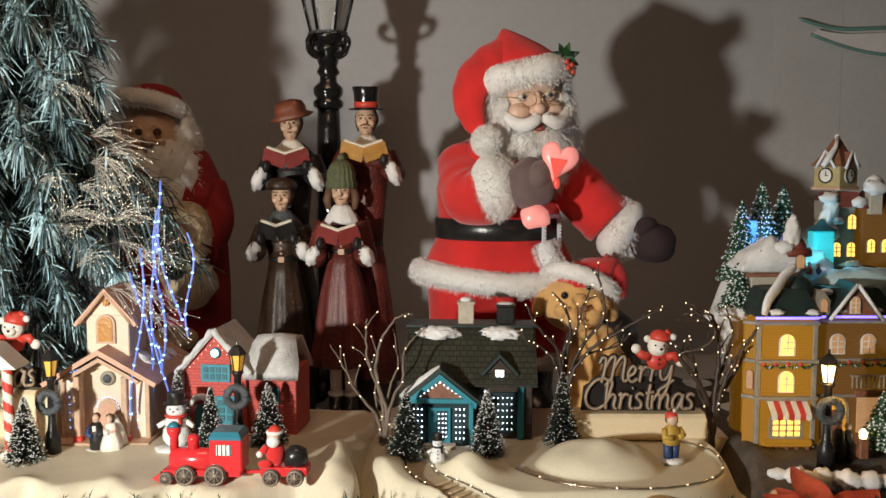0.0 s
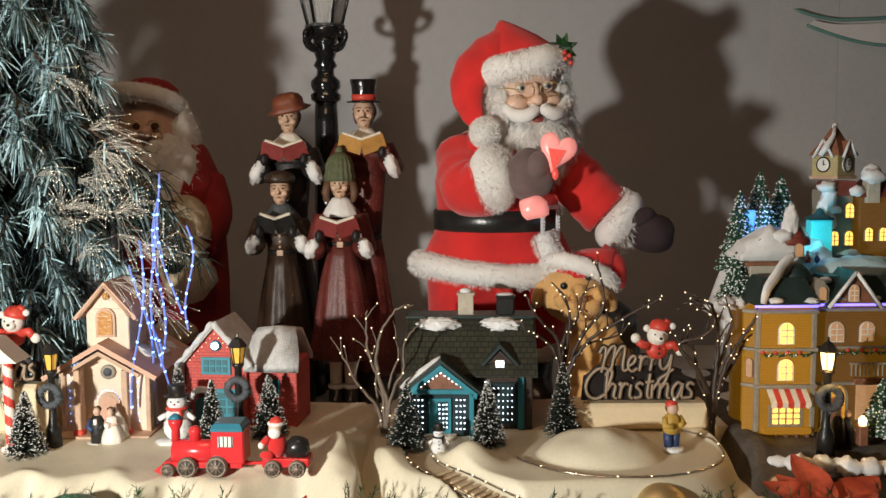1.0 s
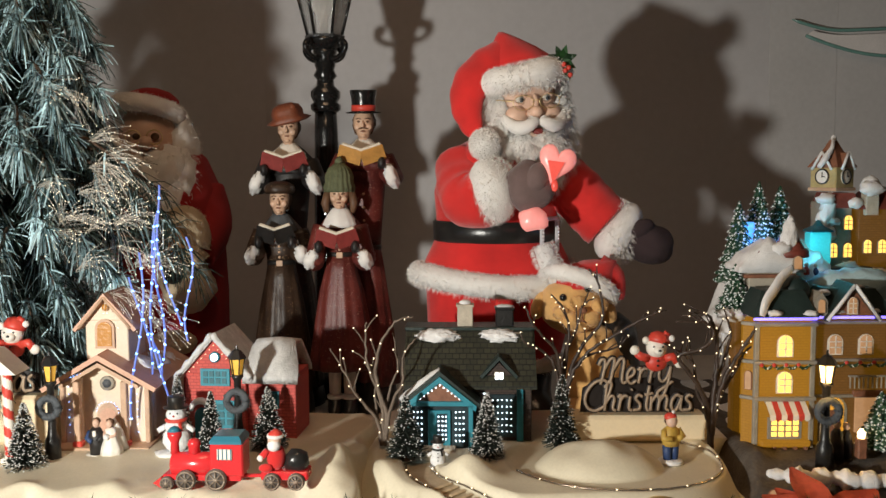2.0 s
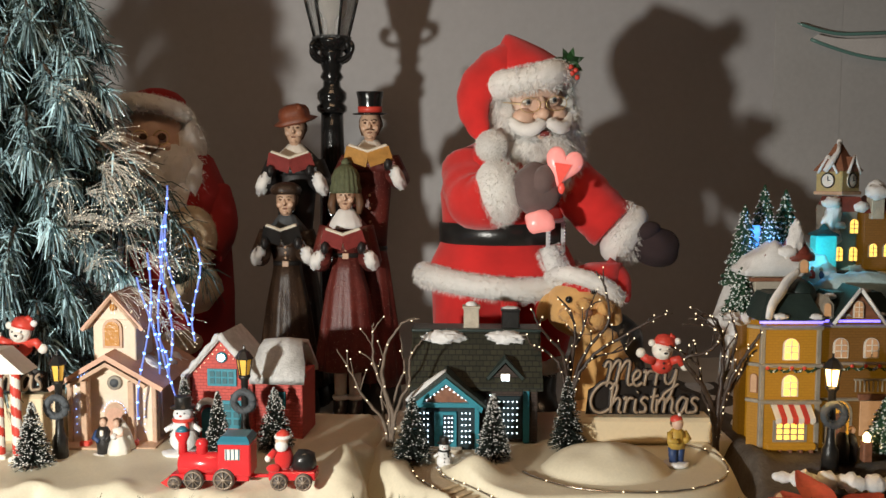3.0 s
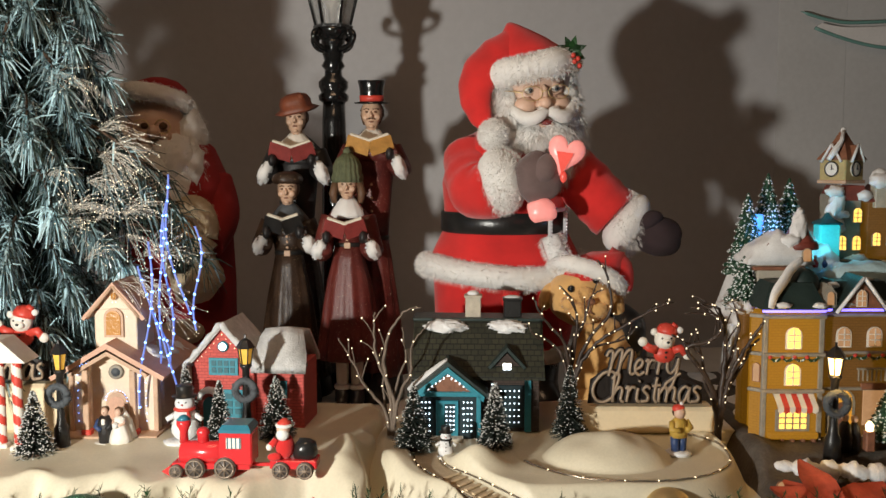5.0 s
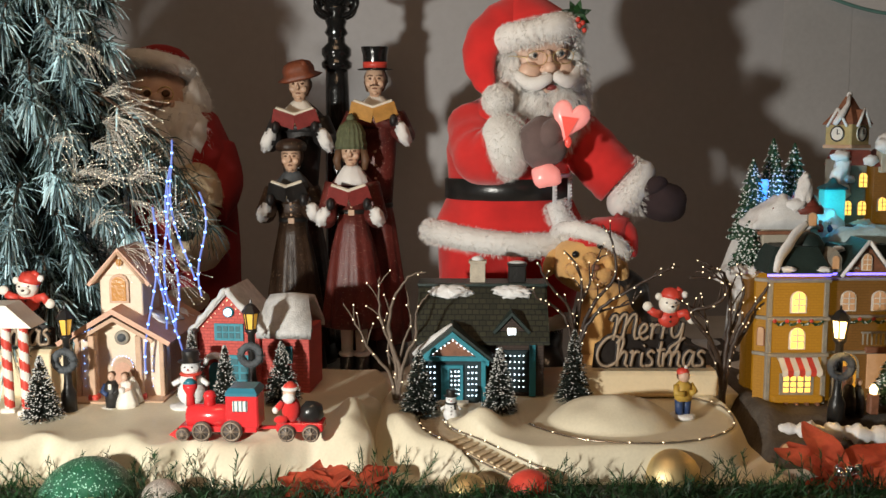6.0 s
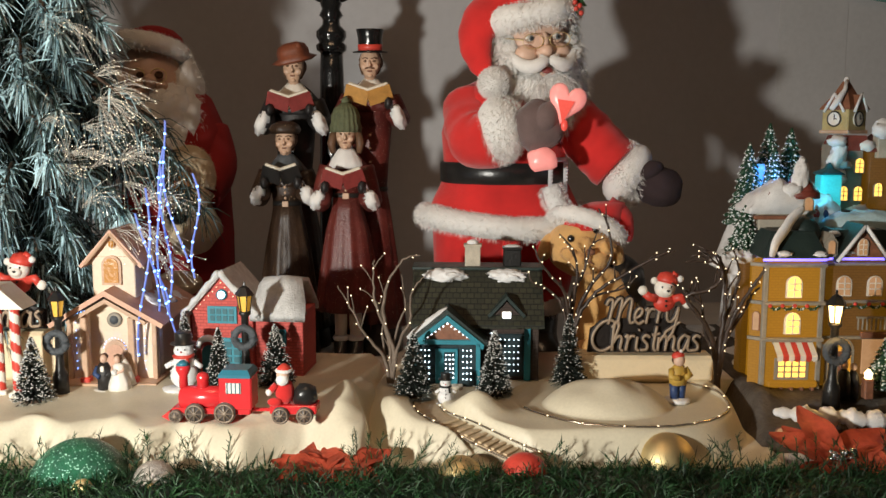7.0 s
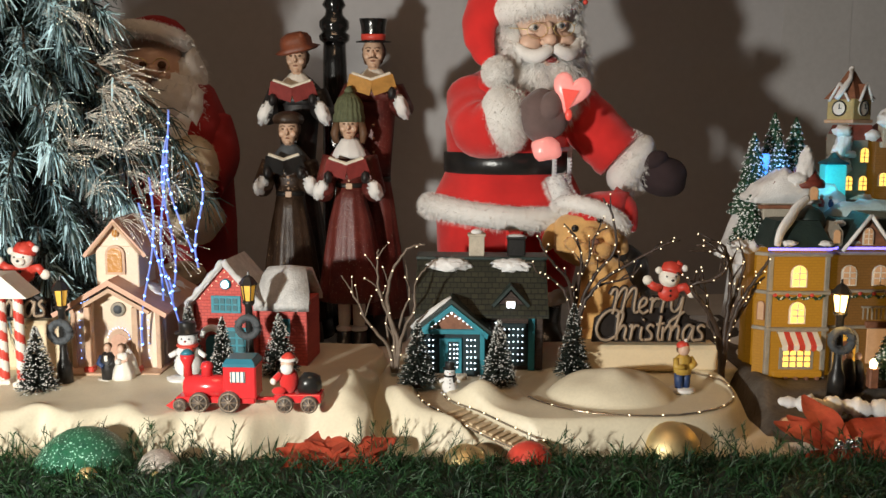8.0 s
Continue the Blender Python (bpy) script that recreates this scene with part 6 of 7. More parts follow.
def twig_tree(place, branches, radius, material, bulb, label, seed, gap):
    """A bare twig tree wound with bulbs. branches: control points in metres from its foot."""
    rng = random.Random(seed)
    ob = thing("twig_tree", place, label, "twig tree", "lighted twig trees")
    me = MB().ball((0, 0, 0), (0.0011, 0.0011, 0.0013), bulb, 8).mesh("bulb")
    for pts, r0 in branches:
        path = smooth_path(pts, 6)
        n = len(path) - 1
        path = [p + Vector((rng.uniform(-1, 1), rng.uniform(-1, 1), rng.uniform(-1, 1))) * 0.0012 for p in path]
        b = part("branch", MB().tube(path, [radius * r0 * (1 - 0.72 * i / n) for i in range(n + 1)], material, 8), ob)
        for i in range(3, n + 1, gap):
            part("bulb", me, b, at=Matrix.Translation(path[i] + Vector((rng.uniform(-1, 1), -1, rng.uniform(-0.5, 1))) * 0.0025))
        for i in range(4, n - 2, 3):
            if rng.random() < 0.55:
                d = (path[i + 1] - path[i]).normalized()
                e = (d + Vector((rng.uniform(-1, 1), rng.uniform(-0.5, 0.5), rng.uniform(-0.2, 0.9)))).normalized()
                ln = rng.uniform(0.015, 0.035)
                q = path[i] + e * ln
                part("side_twig", MB().tube([path[i], path[i] + e * ln * 0.5 + Vector((0, 0, 0.002)), q], [radius * 0.32, radius * 0.25, radius * 0.15], material, 6), b)
                part("bulb", me, b, at=Matrix.Translation(q))
    return ob


tw1 = [([(0, 0, 0), (0.004, 0, 0.05), (-0.01, 0, 0.10), (-0.005, -0.01, 0.15), (0.02, -0.01, 0.19), (0.045, -0.01, 0.197)], 1.0),
       ([(-0.002, 0, 0.0), (-0.01, 0, 0.04), (-0.04, -0.01, 0.08), (-0.06, -0.01, 0.12), (-0.078, -0.015, 0.152)], 0.8),
       ([(0.002, 0, 0.01), (-0.004, 0, 0.07), (-0.022, 0, 0.12), (-0.026, 0, 0.17), (-0.024, 0, 0.19)], 0.8),
       ([(0.002, 0, 0.0), (0.012, -0.005, 0.06), (0.030, -0.01, 0.10), (0.032, -0.01, 0.14), (0.05, -0.012, 0.165)], 0.8),
       ([(0.0, 0, 0.01), (0.006, 0.01, 0.07), (0.022, 0.01, 0.12), (0.015, 0.01, 0.17)], 0.7),
       ([(0.0, 0, 0.01), (-0.012, 0.01, 0.06), (-0.014, 0.01, 0.11), (-0.034, 0.01, 0.135)], 0.6)]
twig_tree((-0.090, 1.385, TOP + 0.055), tw1, 0.0041, TWIG, BULB_W, "bare greyish twig tree with few tiny bulbs", 1, 8)
tw2 = [([(0, 0, 0), (0.0, 0, 0.08), (-0.012, -0.01, 0.14), (-0.045, -0.02, 0.18), (-0.062, -0.02, 0.215)], 1.0),
       ([(0, 0, 0), (0.008, 0, 0.09), (0.03, -0.01, 0.15), (0.06, -0.01, 0.19), (0.055, -0.01, 0.245), (0.038, -0.01, 0.272)], 1.0),
       ([(0, 0, 0), (0.01, 0, 0.09), (0.04, -0.01, 0.14), (0.08, -0.02, 0.17), (0.13, -0.03, 0.20), (0.155, -0.03, 0.208)], 1.0),
       ([(0, 0, 0), (0.004, 0.01, 0.10), (0.01, 0, 0.16), (0.005, 0, 0.20), (-0.02, 0, 0.23)], 0.9),
       ([(0, 0, 0), (-0.008, 0, 0.10), (-0.03, 0, 0.14), (-0.055, -0.01, 0.15), (-0.07, -0.01, 0.175)], 0.8),
       ([(0, 0, 0), (0.012, 0.01, 0.09), (0.035, 0, 0.13), (0.085, 0, 0.145), (0.105, 0, 0.165)], 0.8),
       ([(0, 0, 0), (0.0, 0.01, 0.11), (0.02, 0, 0.17), (0.03, 0, 0.21), (0.05, 0, 0.225)], 0.8)]
twig_tree((0.190, 1.45, TOP + 0.045), tw2, 0.0042, TWIG_D, BULB_W, "dark twig tree wound with warm bulbs", 2, 4)
tw3 = [([(0, 0, 0), (-0.004, 0, 0.06), (-0.03, -0.01, 0.11), (-0.055, -0.01, 0.145), (-0.02, -0.02, 0.16), (-0.005, -0.02, 0.18), (-0.02, -0.02, 0.20), (-0.06, -0.02, 0.20)], 1.0),
       ([(0, 0, 0), (0.006, 0, 0.06), (0.02, -0.01, 0.12), (0.045, -0.01, 0.16), (0.062, -0.01, 0.19), (0.06, -0.01, 0.205)], 1.0),
       ([(0, 0, 0), (0.003, 0, 0.08), (0.008, 0, 0.14), (0.0, -0.01, 0.19), (-0.018, -0.01, 0.212), (-0.05, -0.01, 0.207)], 1.0),
       ([(0, 0, 0), (0.008, 0, 0.07), (0.035, 0, 0.12), (0.05, 0, 0.15), (0.075, 0, 0.17)], 0.9),
       ([(0, 0, 0), (0.002, 0.01, 0.07), (0.02, 0.01, 0.13), (0.028, 0, 0.18), (0.02, 0, 0.205)], 0.9),
       ([(0, 0, 0), (-0.006, 0, 0.05), (-0.022, 0, 0.09), (-0.028, 0, 0.13), (-0.05, 0, 0.15), (-0.075, 0, 0.165)], 0.8)]
twig_tree((0.412, 1.40, TOP + 0.042), tw3, 0.0048, TWIG_D, BULB_W, "dark curling twig tree wound with warm bulbs", 3, 5)


# ---------- the train ----------
train = thing("toy_train", (-0.290, 1.212, TOP + 0.053), "red plastic toy train engine with blue cab roof", "toy train", turn=-3)
part("boiler", MB().lathe((-0.072, 0, 0.030), [(0.012, 0), (0.0155, 0.002), (0.0155, 0.06), (0.013, 0.062)], TRAIN_R, 20, pose(0, 0, 0, 0, 90, 0)), train)
part("chassis", MB().box((-0.028, 0, 0.015), (0.105, 0.030, 0.008), TRAIN_R, 0.001), train)
part("cowcatcher", MB().add([(-0.082, -0.016, 0.016), (-0.082, 0.016, 0.016), (-0.100, 0.0, 0.002), (-0.082, -0.018, 0.002), (-0.082, 0.018, 0.002)], [(0, 1, 2), (0, 2, 3), (1, 4, 2), (3, 2, 4), (0, 3, 4, 1)], TRAIN_R, False), train)
part("chimney", MB().lathe((-0.068, 0, 0.043), [(0.006, 0), (0.0055, 0.016), (0.0095, 0.024), (0.0095, 0.030), (0.006, 0.031)], TRAIN_R, 16), train)
part("chimney_top", MB().lathe((-0.068, 0, 0.074), [(0.0095, 0), (0.006, 0.004), (0.003, 0.006)], TRAIN_B, 14), train, "blue chimney top")
part("dome", MB().lathe((-0.042, 0, 0.044), [(0.008, 0), (0.0075, 0.010), (0.009, 0.012), (0.007, 0.018), (0.003, 0.020)], TRAIN_R, 14), train)
cab = part("cab", MB().box((0.006, 0, 0.040), (0.044, 0.036, 0.044), TRAIN_R, 0.002), train)
part("cab_window", MB().box((0.004, -0.0185, 0.048), (0.020, 0.002, 0.014), STRIPE_W, 0.0006), cab, "pale cab window")
for k in range(4):
    part("window_bar", MB().box((-0.004 + 0.0055 * k, -0.0195, 0.048), (0.0013, 0.002, 0.015), TRAIN_B, 0.0003), cab)
part("cab_roof", MB().lathe((0.006, 0, 0.062), [(0.030, 0), (0.030, 0.004), (0.024, 0.010)], TRAIN_B, 4, pose(0, 0, 0, 0, 0, 45), smooth=False), train, "blue cab roof")


def wheel(parent, x, y, z, r):
    w = part("wheel", MB().lathe((x, y, z), [(r, -0.002), (r, 0.002)], GREY_W, 20, pose(0, 0, 0, 90)), parent)
    part("rim", MB().tube(ring_path((x, y - 0.003, z), r * 0.82, r * 0.82, 20, pose(0, 0, 0, 90).to_3x3()), r * 0.1, WHEEL_M, 6), w, "bronze-grey rim")
    sp = MB()
    for k in range(4):
        a = math.pi * k / 4
        sp.tube([(x - r * 0.8 * math.cos(a), y - 0.0035, z - r * 0.8 * math.sin(a)), (x + r * 0.8 * math.cos(a), y - 0.0035, z + r * 0.8 * math.sin(a))], r * 0.07, WHEEL_M, 6)
    part("spokes", sp, w)


for x, r in ((-0.074, 0.009), (-0.048, 0.0135), (-0.008, 0.0145)):
    for y in (-0.019, 0.019):
        wheel(train, x, y, r, r)
wagon = thing("toy_wagon", (-0.213, 1.210, TOP + 0.053), "red plastic toy wagon behind the train engine", "toy wagon", turn=-2)
part("bed", MB().box((0.004, 0, 0.018), (0.062, 0.032, 0.012), TRAIN_R, 0.0015), wagon)
part("coupling", MB().box((-0.038, 0, 0.014), (0.036, 0.006, 0.004), TRAIN_R, 0.001), wagon)
part("sack", MB().ball((0.018, 0, 0.034), (0.017, 0.014, 0.016), LEATHER, 14, None, 0.2, 20, 2), wagon, "dark bulging sack")
for x in (-0.012, 0.020):
    for y in (-0.018, 0.018):
        wheel(wagon, x, y, 0.0115, 0.0115)
m = MB().ball((0, 0, 0.016), (0.013, 0.012, 0.018), RED_FELT, 14).ball((-0.001, -0.006, 0.040), (0.009, 0.008, 0.009), SKIN, 12)
m.ball((-0.001, -0.010, 0.034), (0.009, 0.007, 0.008), FUR, 12).lathe((0, -0.002, 0.044), [(0.010, 0), (0.009, 0.005), (0.003, 0.010)], STRIPE_R, 14).tube(ring_path((0, -0.002, 0.045), 0.0095, 0.0095, 16), 0.0025, FUR, 6)
m.tube([(-0.010, -0.004, 0.026), (-0.018, -0.008, 0.018)], [0.005, 0.0045], RED_FELT, 8).ball((-0.019, -0.009, 0.017), 0.005, STRIPE_W, 8).ball((-0.012, -0.010, 0.004), (0.010, 0.006, 0.006), RED_FELT, 10)
solid("wagon_figurine", m, (-0.222, 1.208, TOP + 0.077), "tiny white-bearded red figurine riding the wagon", "figurine")


# ---------- the tall lit village ----------
def resin_pine(parent, x, y, z, h, r, glow=None):
    x, y, z = V(x, y, z)
    t = part("pine_tree", MB().lathe((x, y, z), [(0.006, 0), (0.005, h * 0.15)], BARK, 8), parent, "snow-tipped resin pine")
    m = MB()
    n = 11
    for k in range(n):
        f = k / n
        z0 = z + h * (0.08 + 0.86 * f)
        rr = r * (1 - f) ** 0.8 + 0.003
        count = max(5, int(13 * (1 - f) + 4))
        for j in range(count):
            a = 6.283 * j / count + 0.7 * k
            d = Vector((math.cos(a), math.sin(a), 0))
            tip = Vector((x, y, z0)) + d * rr * (1 + 0.12 * math.sin(5 * j + k))
            m.tube([Vector((x, y, z0 + h * 0.07)), Vector((x, y, z0 + h * 0.045)) + d * rr * 0.6, tip], [rr * 0.16, rr * 0.26, rr * 0.10], PINE, 6, 0.6)
            m.ball(tip + Vector((0, 0, 0.0008)), (0.0017, 0.0017, 0.0012), SNOW_W, 8)
        m.lathe((x, y, z0), [(rr * 0.72, 0), (rr * 0.5, h * 0.08), (rr * 0.2, h * 0.13)], PINE, 12, None, (1, 1), 0.12, 5)
    part("foliage", m, t)
    return t


vil = thing("lit_village", (0.50, 1.42, TOP), "tall lit resin village with ochre building and clock tower", "toy village")
O = Vector((0.50, 1.42, TOP))


def V(x, y, z):
    return (x - O.x, y - O.y, z - O.z)


# its snowy foot and hill
def foot(x, y):
    x, y = x + O.x, y + O.y
    z = 0.024 + 0.008 * noise.noise(Vector((x * 14, y * 14, 2))) + 0.02 * step(1.30, 1.34, y) * step(0.44, 0.47, x)
    z += 0.022 * step(0.50, 0.43, x) * step(1.28, 1.33, y)
    edge = min(step(1.235, 1.27 + 0.012 * math.sin(x * 60), y), step(0.425, 0.452, x))
    return 0.0 + z * max(edge, 0.02)


part("foot", sheet(90, 70, 0.42 - O.x, 0.90 - O.x, 1.23 - O.y, 1.85 - O.y, foot, FOOT, -0.001), vil, "dark rocky foot with snow patches")


def hill(x, y):
    x, y = x + O.x, y + O.y
    lump = 0.012 * noise.noise(Vector((x * 20, y * 20, 7)))
    z = 0.195 + lump + 0.055 * step(0.58, 0.64, x) * step(1.5, 1.56, y) - 0.04 * step(0.49, 0.455, x)
    edge = min(step(1.475, 1.50, y), step(0.545, 0.565, x + lump))
    return 0.045 + z * edge


part("hill", sheet(90, 60, 0.42 - O.x, 0.90 - O.x, 1.44 - O.y, 1.85 - O.y, hill, SNOW_W, 0.0), vil, "snowy hill behind the building")
part("lit_bank", MB().ball(V(0.665, 1.485, 1.030), (0.075, 0.035, 0.030), TEAL_LIT_SNOW, 24, None, 0.3, 30, 5), vil, "snow bank with pale blue light in its colour")
part("snow_shelf", MB().ball(V(0.466, 1.468, 0.990), (0.032, 0.030, 0.013), SNOW_W, 20, None, 0.3, 25, 4), vil, "snow shelf under pine")
part("shelf_column", MB().box(V(0.474, 1.475, 0.885), (0.018, 0.03, 0.20), BROWN_WALL_GLOW, 0.002), vil)
# left block
B0, EAVE = 0.795, 0.990
# both blocks shine by their brick material's own emission
blk = part("front_block", MB().box(V(0.519, 1.425, (B0 + EAVE) / 2), (0.088, 0.07, EAVE - B0), AMBER_WALL_GLOW, 0.001), vil, "ochre brick front block")
rb = part("side_block", MB().box(V(0.625, 1.440, (B0 + EAVE) / 2), (0.124, 0.07, EAVE - B0), BROWN_WALL_GLOW, 0.001), vil, "brown brick side block")
for x in (0.4765, 0.5615):
    part("corner_pilaster", MB().box(V(x, 1.391, (B0 + EAVE) / 2), (0.0075, 0.008, EAVE - B0), TRIM_GREY, 0.001), blk)
for z in (0.872, 0.928, 0.986):
    part("cornice", MB().box(V(0.519, 1.388, z), (0.096, 0.010, 0.0055), TRIM_GREY, 0.0012), blk)
    part("cornice", MB().box(V(0.626, 1.403, z), (0.124, 0.008, 0.0045), TRIM_GREY, 0.0012), rb)
for z in (0.938, 0.882):
    arch_window(blk, *V(0.519, 1.3888, z), 0.019, 0.031, STRIPE_W, WINDOW_LIT)
for x, z in ((0.601, 0.938), (0.648, 0.938)):
    arch_window(rb, *V(x, 1.4038, z), 0.018, 0.029, STRIPE_W, WINDOW_DIM)
square_window(blk, *V(0.521, 1.3885, 0.826), 0.044, 0.027, TRIM_GREY, WINDOW_LIT, 4, 3)
aw = part("awning", MB().box(V(0.521, 1.3895, 0.867), (0.062, 0.004, 0.004), TRIM_GREY, 0.0005), blk)
for k in range(7):
    x0 = 0.491 + 0.0603 * k / 7
    p = [V(x0, 1.388, 0.868), V(x0 + 0.0086, 1.388, 0.868), V(x0 + 0.0086, 1.366, 0.852), V(x0, 1.366, 0.852), V(x0, 1.366, 0.846), V(x0 + 0.0043, 1.366, 0.843), V(x0 + 0.0086, 1.366, 0.846)]
    q = [(a, b + 0.0012, c - 0.0012) for a, b, c in p]
    part("stripe", MB().add(p + q, [(0, 3, 2, 1), (3, 4, 5, 6, 2), (7, 8, 9, 10), (10, 9, 13, 12, 11), (0, 7, 10, 3), (1, 2, 9, 8), (3, 10, 11, 4), (2, 6, 13, 9)], STRIPE_R if k % 2 else STRIPE_W, False), aw)
part("shop_sill", MB().box(V(0.521, 1.386, 0.804), (0.075, 0.014, 0.010), AMBER_WALL_GLOW, 0.002), blk)
arch_window(rb, *V(0.600, 1.4038, 0.805), 0.034, 0.066, TRIM_GREY, AMBER_ARCH, bars=False)
part("arch_door", MB().prism(arch(0.020, 0.046), -0.005, 0.0, BROWN_GABLE, c=V(0.600, 1.4015, 0.805)), rb, "small brown arched door")
# garlands under the cornices
for block, x0, x1, y, z in ((blk, 0.482, 0.556, 1.384, 0.925), (rb, 0.575, 0.680, 1.399, 0.925)):
    n = 4 if block is blk else 5
    for k in range(n):
        xa, xb = x0 + (x1 - x0) * k / n, x0 + (x1 - x0) * (k + 1) / n
        swag = [V(xa + (xb - xa) * i / 8, y, z - 0.006 * math.sin(math.pi * i / 8)) for i in range(9)]
        gl = part("swag", MB().tube(swag, [0.0022 + 0.0009 * math.sin(i * 2.6) for i in range(9)], PINE, 8), block, "small green garland swag")
        part("bow", MB().ball(V(xa, y - 0.002, z), (0.0035, 0.002, 0.003), STRIPE_R, 8), gl)
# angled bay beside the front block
bay = part("angled_bay", MB().prism([(0, 0), (0.020, 0), (0.020, 0.195), (0, 0.195)], 0.0, 0.05, AMBER_WALL_GLOW, pose(0, 0, 0, 0, 0, -38), V(0.4600, 1.4065, B0)), vil, "ochre brick angled bay")
for z in (0.872, 0.928, 0.986):
    part("cornice", MB().box(V(0.468, 1.398, z), (0.026, 0.008, 0.0055), TRIM_GREY, 0.001, pose(0, 0, 0, 0, 0, -38)), bay)
arch_window(bay, *V(0.4675, 1.3985, 0.885), 0.009, 0.028, BROWN_GABLE, WINDOW_DIM, turn=-38, bars=False)
# brackets under the sill and rail of the balcony
for k in range(5):
    part("bracket", MB().box(V(0.489 + 0.016 * k, 1.386, 0.798), (0.005, 0.010, 0.010), BROWN_GABLE, 0.001), blk)
rail = part("balcony_rail", MB().box(V(0.648, 1.392, 0.905), (0.060, 0.004, 0.003), TRIM_GREY, 0.0006), rb)
for k in range(9):
    part("baluster", MB().box(V(0.621 + 0.0068 * k, 1.392, 0.895), (0.0018, 0.003, 0.018), TRIM_GREY, 0.0004), rail)
part("shop_front", MB().box(V(0.652, 1.4035, 0.842), (0.036, 0.003, 0.055), WINDOW_DIM, 0.001), rb, "dim orange shop front")
part("sign_band", MB().box(V(0.652, 1.401, 0.876), (0.046, 0.006, 0.010), BROWN_GABLE, 0.001), rb)
# roofs with their glowing edge
part("led_strip", MB().tube([V(0.470, 1.386, 0.9945), V(0.565, 1.386, 0.9945)], 0.0020, LED_STRIP, 8), vil, "violet-blue lit roof edge")
part("led_strip", MB().tube([V(0.565, 1.398, 0.9945), V(0.690, 1.398, 0.9945)], 0.0020, LED_STRIP, 8), vil, "violet-blue lit roof edge")


def hip(x0, x1, y0, y1, z0, z1, inset, material):
    base = [V(x0, y0, z0), V(x1, y0, z0), V(x1, y1, z0), V(x0, y1, z0)]
    top = [V(x0 + inset, y0 + inset, z1), V(x1 - inset, y0 + inset, z1), V(x1 - inset, y1 - inset, z1), V(x0 + inset, y1 - inset, z1)]
    return MB().loft([base, top], material, True, False)


part("block_roof", hip(0.468, 0.568, 1.384, 1.47, 0.997, 1.036, 0.018, FOREST_ROOF), vil, "dark green mansard roof")
part("side_roof", hip(0.566, 0.692, 1.397, 1.49, 0.997, 1.036, 0.024, FOREST_ROOF), vil, "dark green side roof")
dm = part("roof_dormer", MB().prism([(-0.010, 0), (0.010, 0), (0.010, 0.022), (0, 0.036), (-0.010, 0.022)], -0.006, 0.03, TRIM_GREY, c=V(0.574, 1.40, 0.998)), vil)
arch_window(dm, *V(0.574, 1.3935, 1.003), 0.010, 0.020, TRIM_GREY, WINDOW_DIM, bars=False)
big = part("roof_gable", MB().prism([(-0.034, 0), (0.034, 0), (0, 0.044)], -0.012, 0.05, BROWN_GABLE, c=V(0.620, 1.405, 0.998)), vil, "brown gable in the side roof")
part("gable_slope", gable_roof(MB(), 0.068, 0.06, 0.998 - O.z, 1.042 - O.z, 0.004, 0.006, FOREST_ROOF, y0=1.390 - O.y, x0=0.620 - O.x), big, "dark green roof slope")
for sg in (-1, 1):
    part("gable_trim", MB().tube([V(0.620 + sg * 0.040, 1.383, 0.992), V(0.620, 1.383, 1.046)], 0.0030, SNOW_W, 6), big, "white snowy gable trim")
arch_window(big, *V(0.620, 1.3905, 1.002), 0.012, 0.024, STRIPE_W, WINDOW_DIM)
part("dome_roof", MB().ball(V(0.545, 1.432, 1.030), (0.026, 0.024, 0.026), FOREST_ROOF, 20), vil, "dark domed roof")
drift = smooth_path([V(0.480, 1.380, 1.000), V(0.487, 1.384, 1.022), V(0.503, 1.394, 1.040), V(0.516, 1.402, 1.056), V(0.535, 1.41, 1.07)], 5)
part("roof_snow", MB().tube(drift, [0.004 + 0.007 * math.sin(math.pi * (i + 1) / (len(drift) + 1)) ** 0.6 for i in range(len(drift))], SNOW_W, 12, 0.55), vil, "snow drift sliding off roof")
# snowy upper cottage with red cap
up = part("upper_cottage", MB().box(V(0.525, 1.49, 1.055), (0.075, 0.05, 0.05), STONE, 0.001), vil)
def snowy_ridge(x, y):
    u = abs(x + O.x - 0.518) / 0.050
    v = abs(y + O.y - 1.482) / 0.036
    return 0.328 + 0.034 * (1 - u) * (1 - 0.35 * v * v) - 0.012 * step(0.75, 1.0, max(u, v)) + 0.007 * noise.noise(Vector((x * 50, y * 50, 3)))


part("snow_roof", sheet(26, 18, 0.466 - O.x, 0.570 - O.x, 1.446 - O.y, 1.520 - O.y, snowy_ridge, SNOW_W, 0.308), up, "thick lumpy snowy roof")
part("eave", MB().box(V(0.515, 1.452, 1.052), (0.080, 0.008, 0.006), BROWN_GABLE, 0.001), up)
part("red_gable", MB().prism([(-0.013, 0), (0.013, 0), (0, 0.022)], -0.004, 0.03, RED_ROOF, c=V(0.498, 1.456, 1.070)), up, "small red gable")
part("spire", MB().lathe(V(0.553, 1.475, 1.085), [(0.030, 0), (0.024, 0.012), (0.013, 0.030), (0.010, 0.038), (0.007, 0.048), (0.004, 0.052), (0.002, 0.056)], RED_ROOF, 20, None, (1, 1), 0.05, 4), up, "red conical spire")
part("spire_snow", MB().ball(V(0.548, 1.462, 1.112), (0.013, 0.010, 0.030), SNOW_W, 24, pose(0, 0, 0, -14, 14, 0), 0.35, 24, 6).ball(V(0.553, 1.470, 1.136), (0.007, 0.007, 0.009), SNOW_W, 14, None, 0.5, 24, 2).ball(V(0.534, 1.456, 1.094), (0.018, 0.012, 0.012), SNOW_W, 18, None, 0.35, 24, 8), up, "ragged snow on the spire")
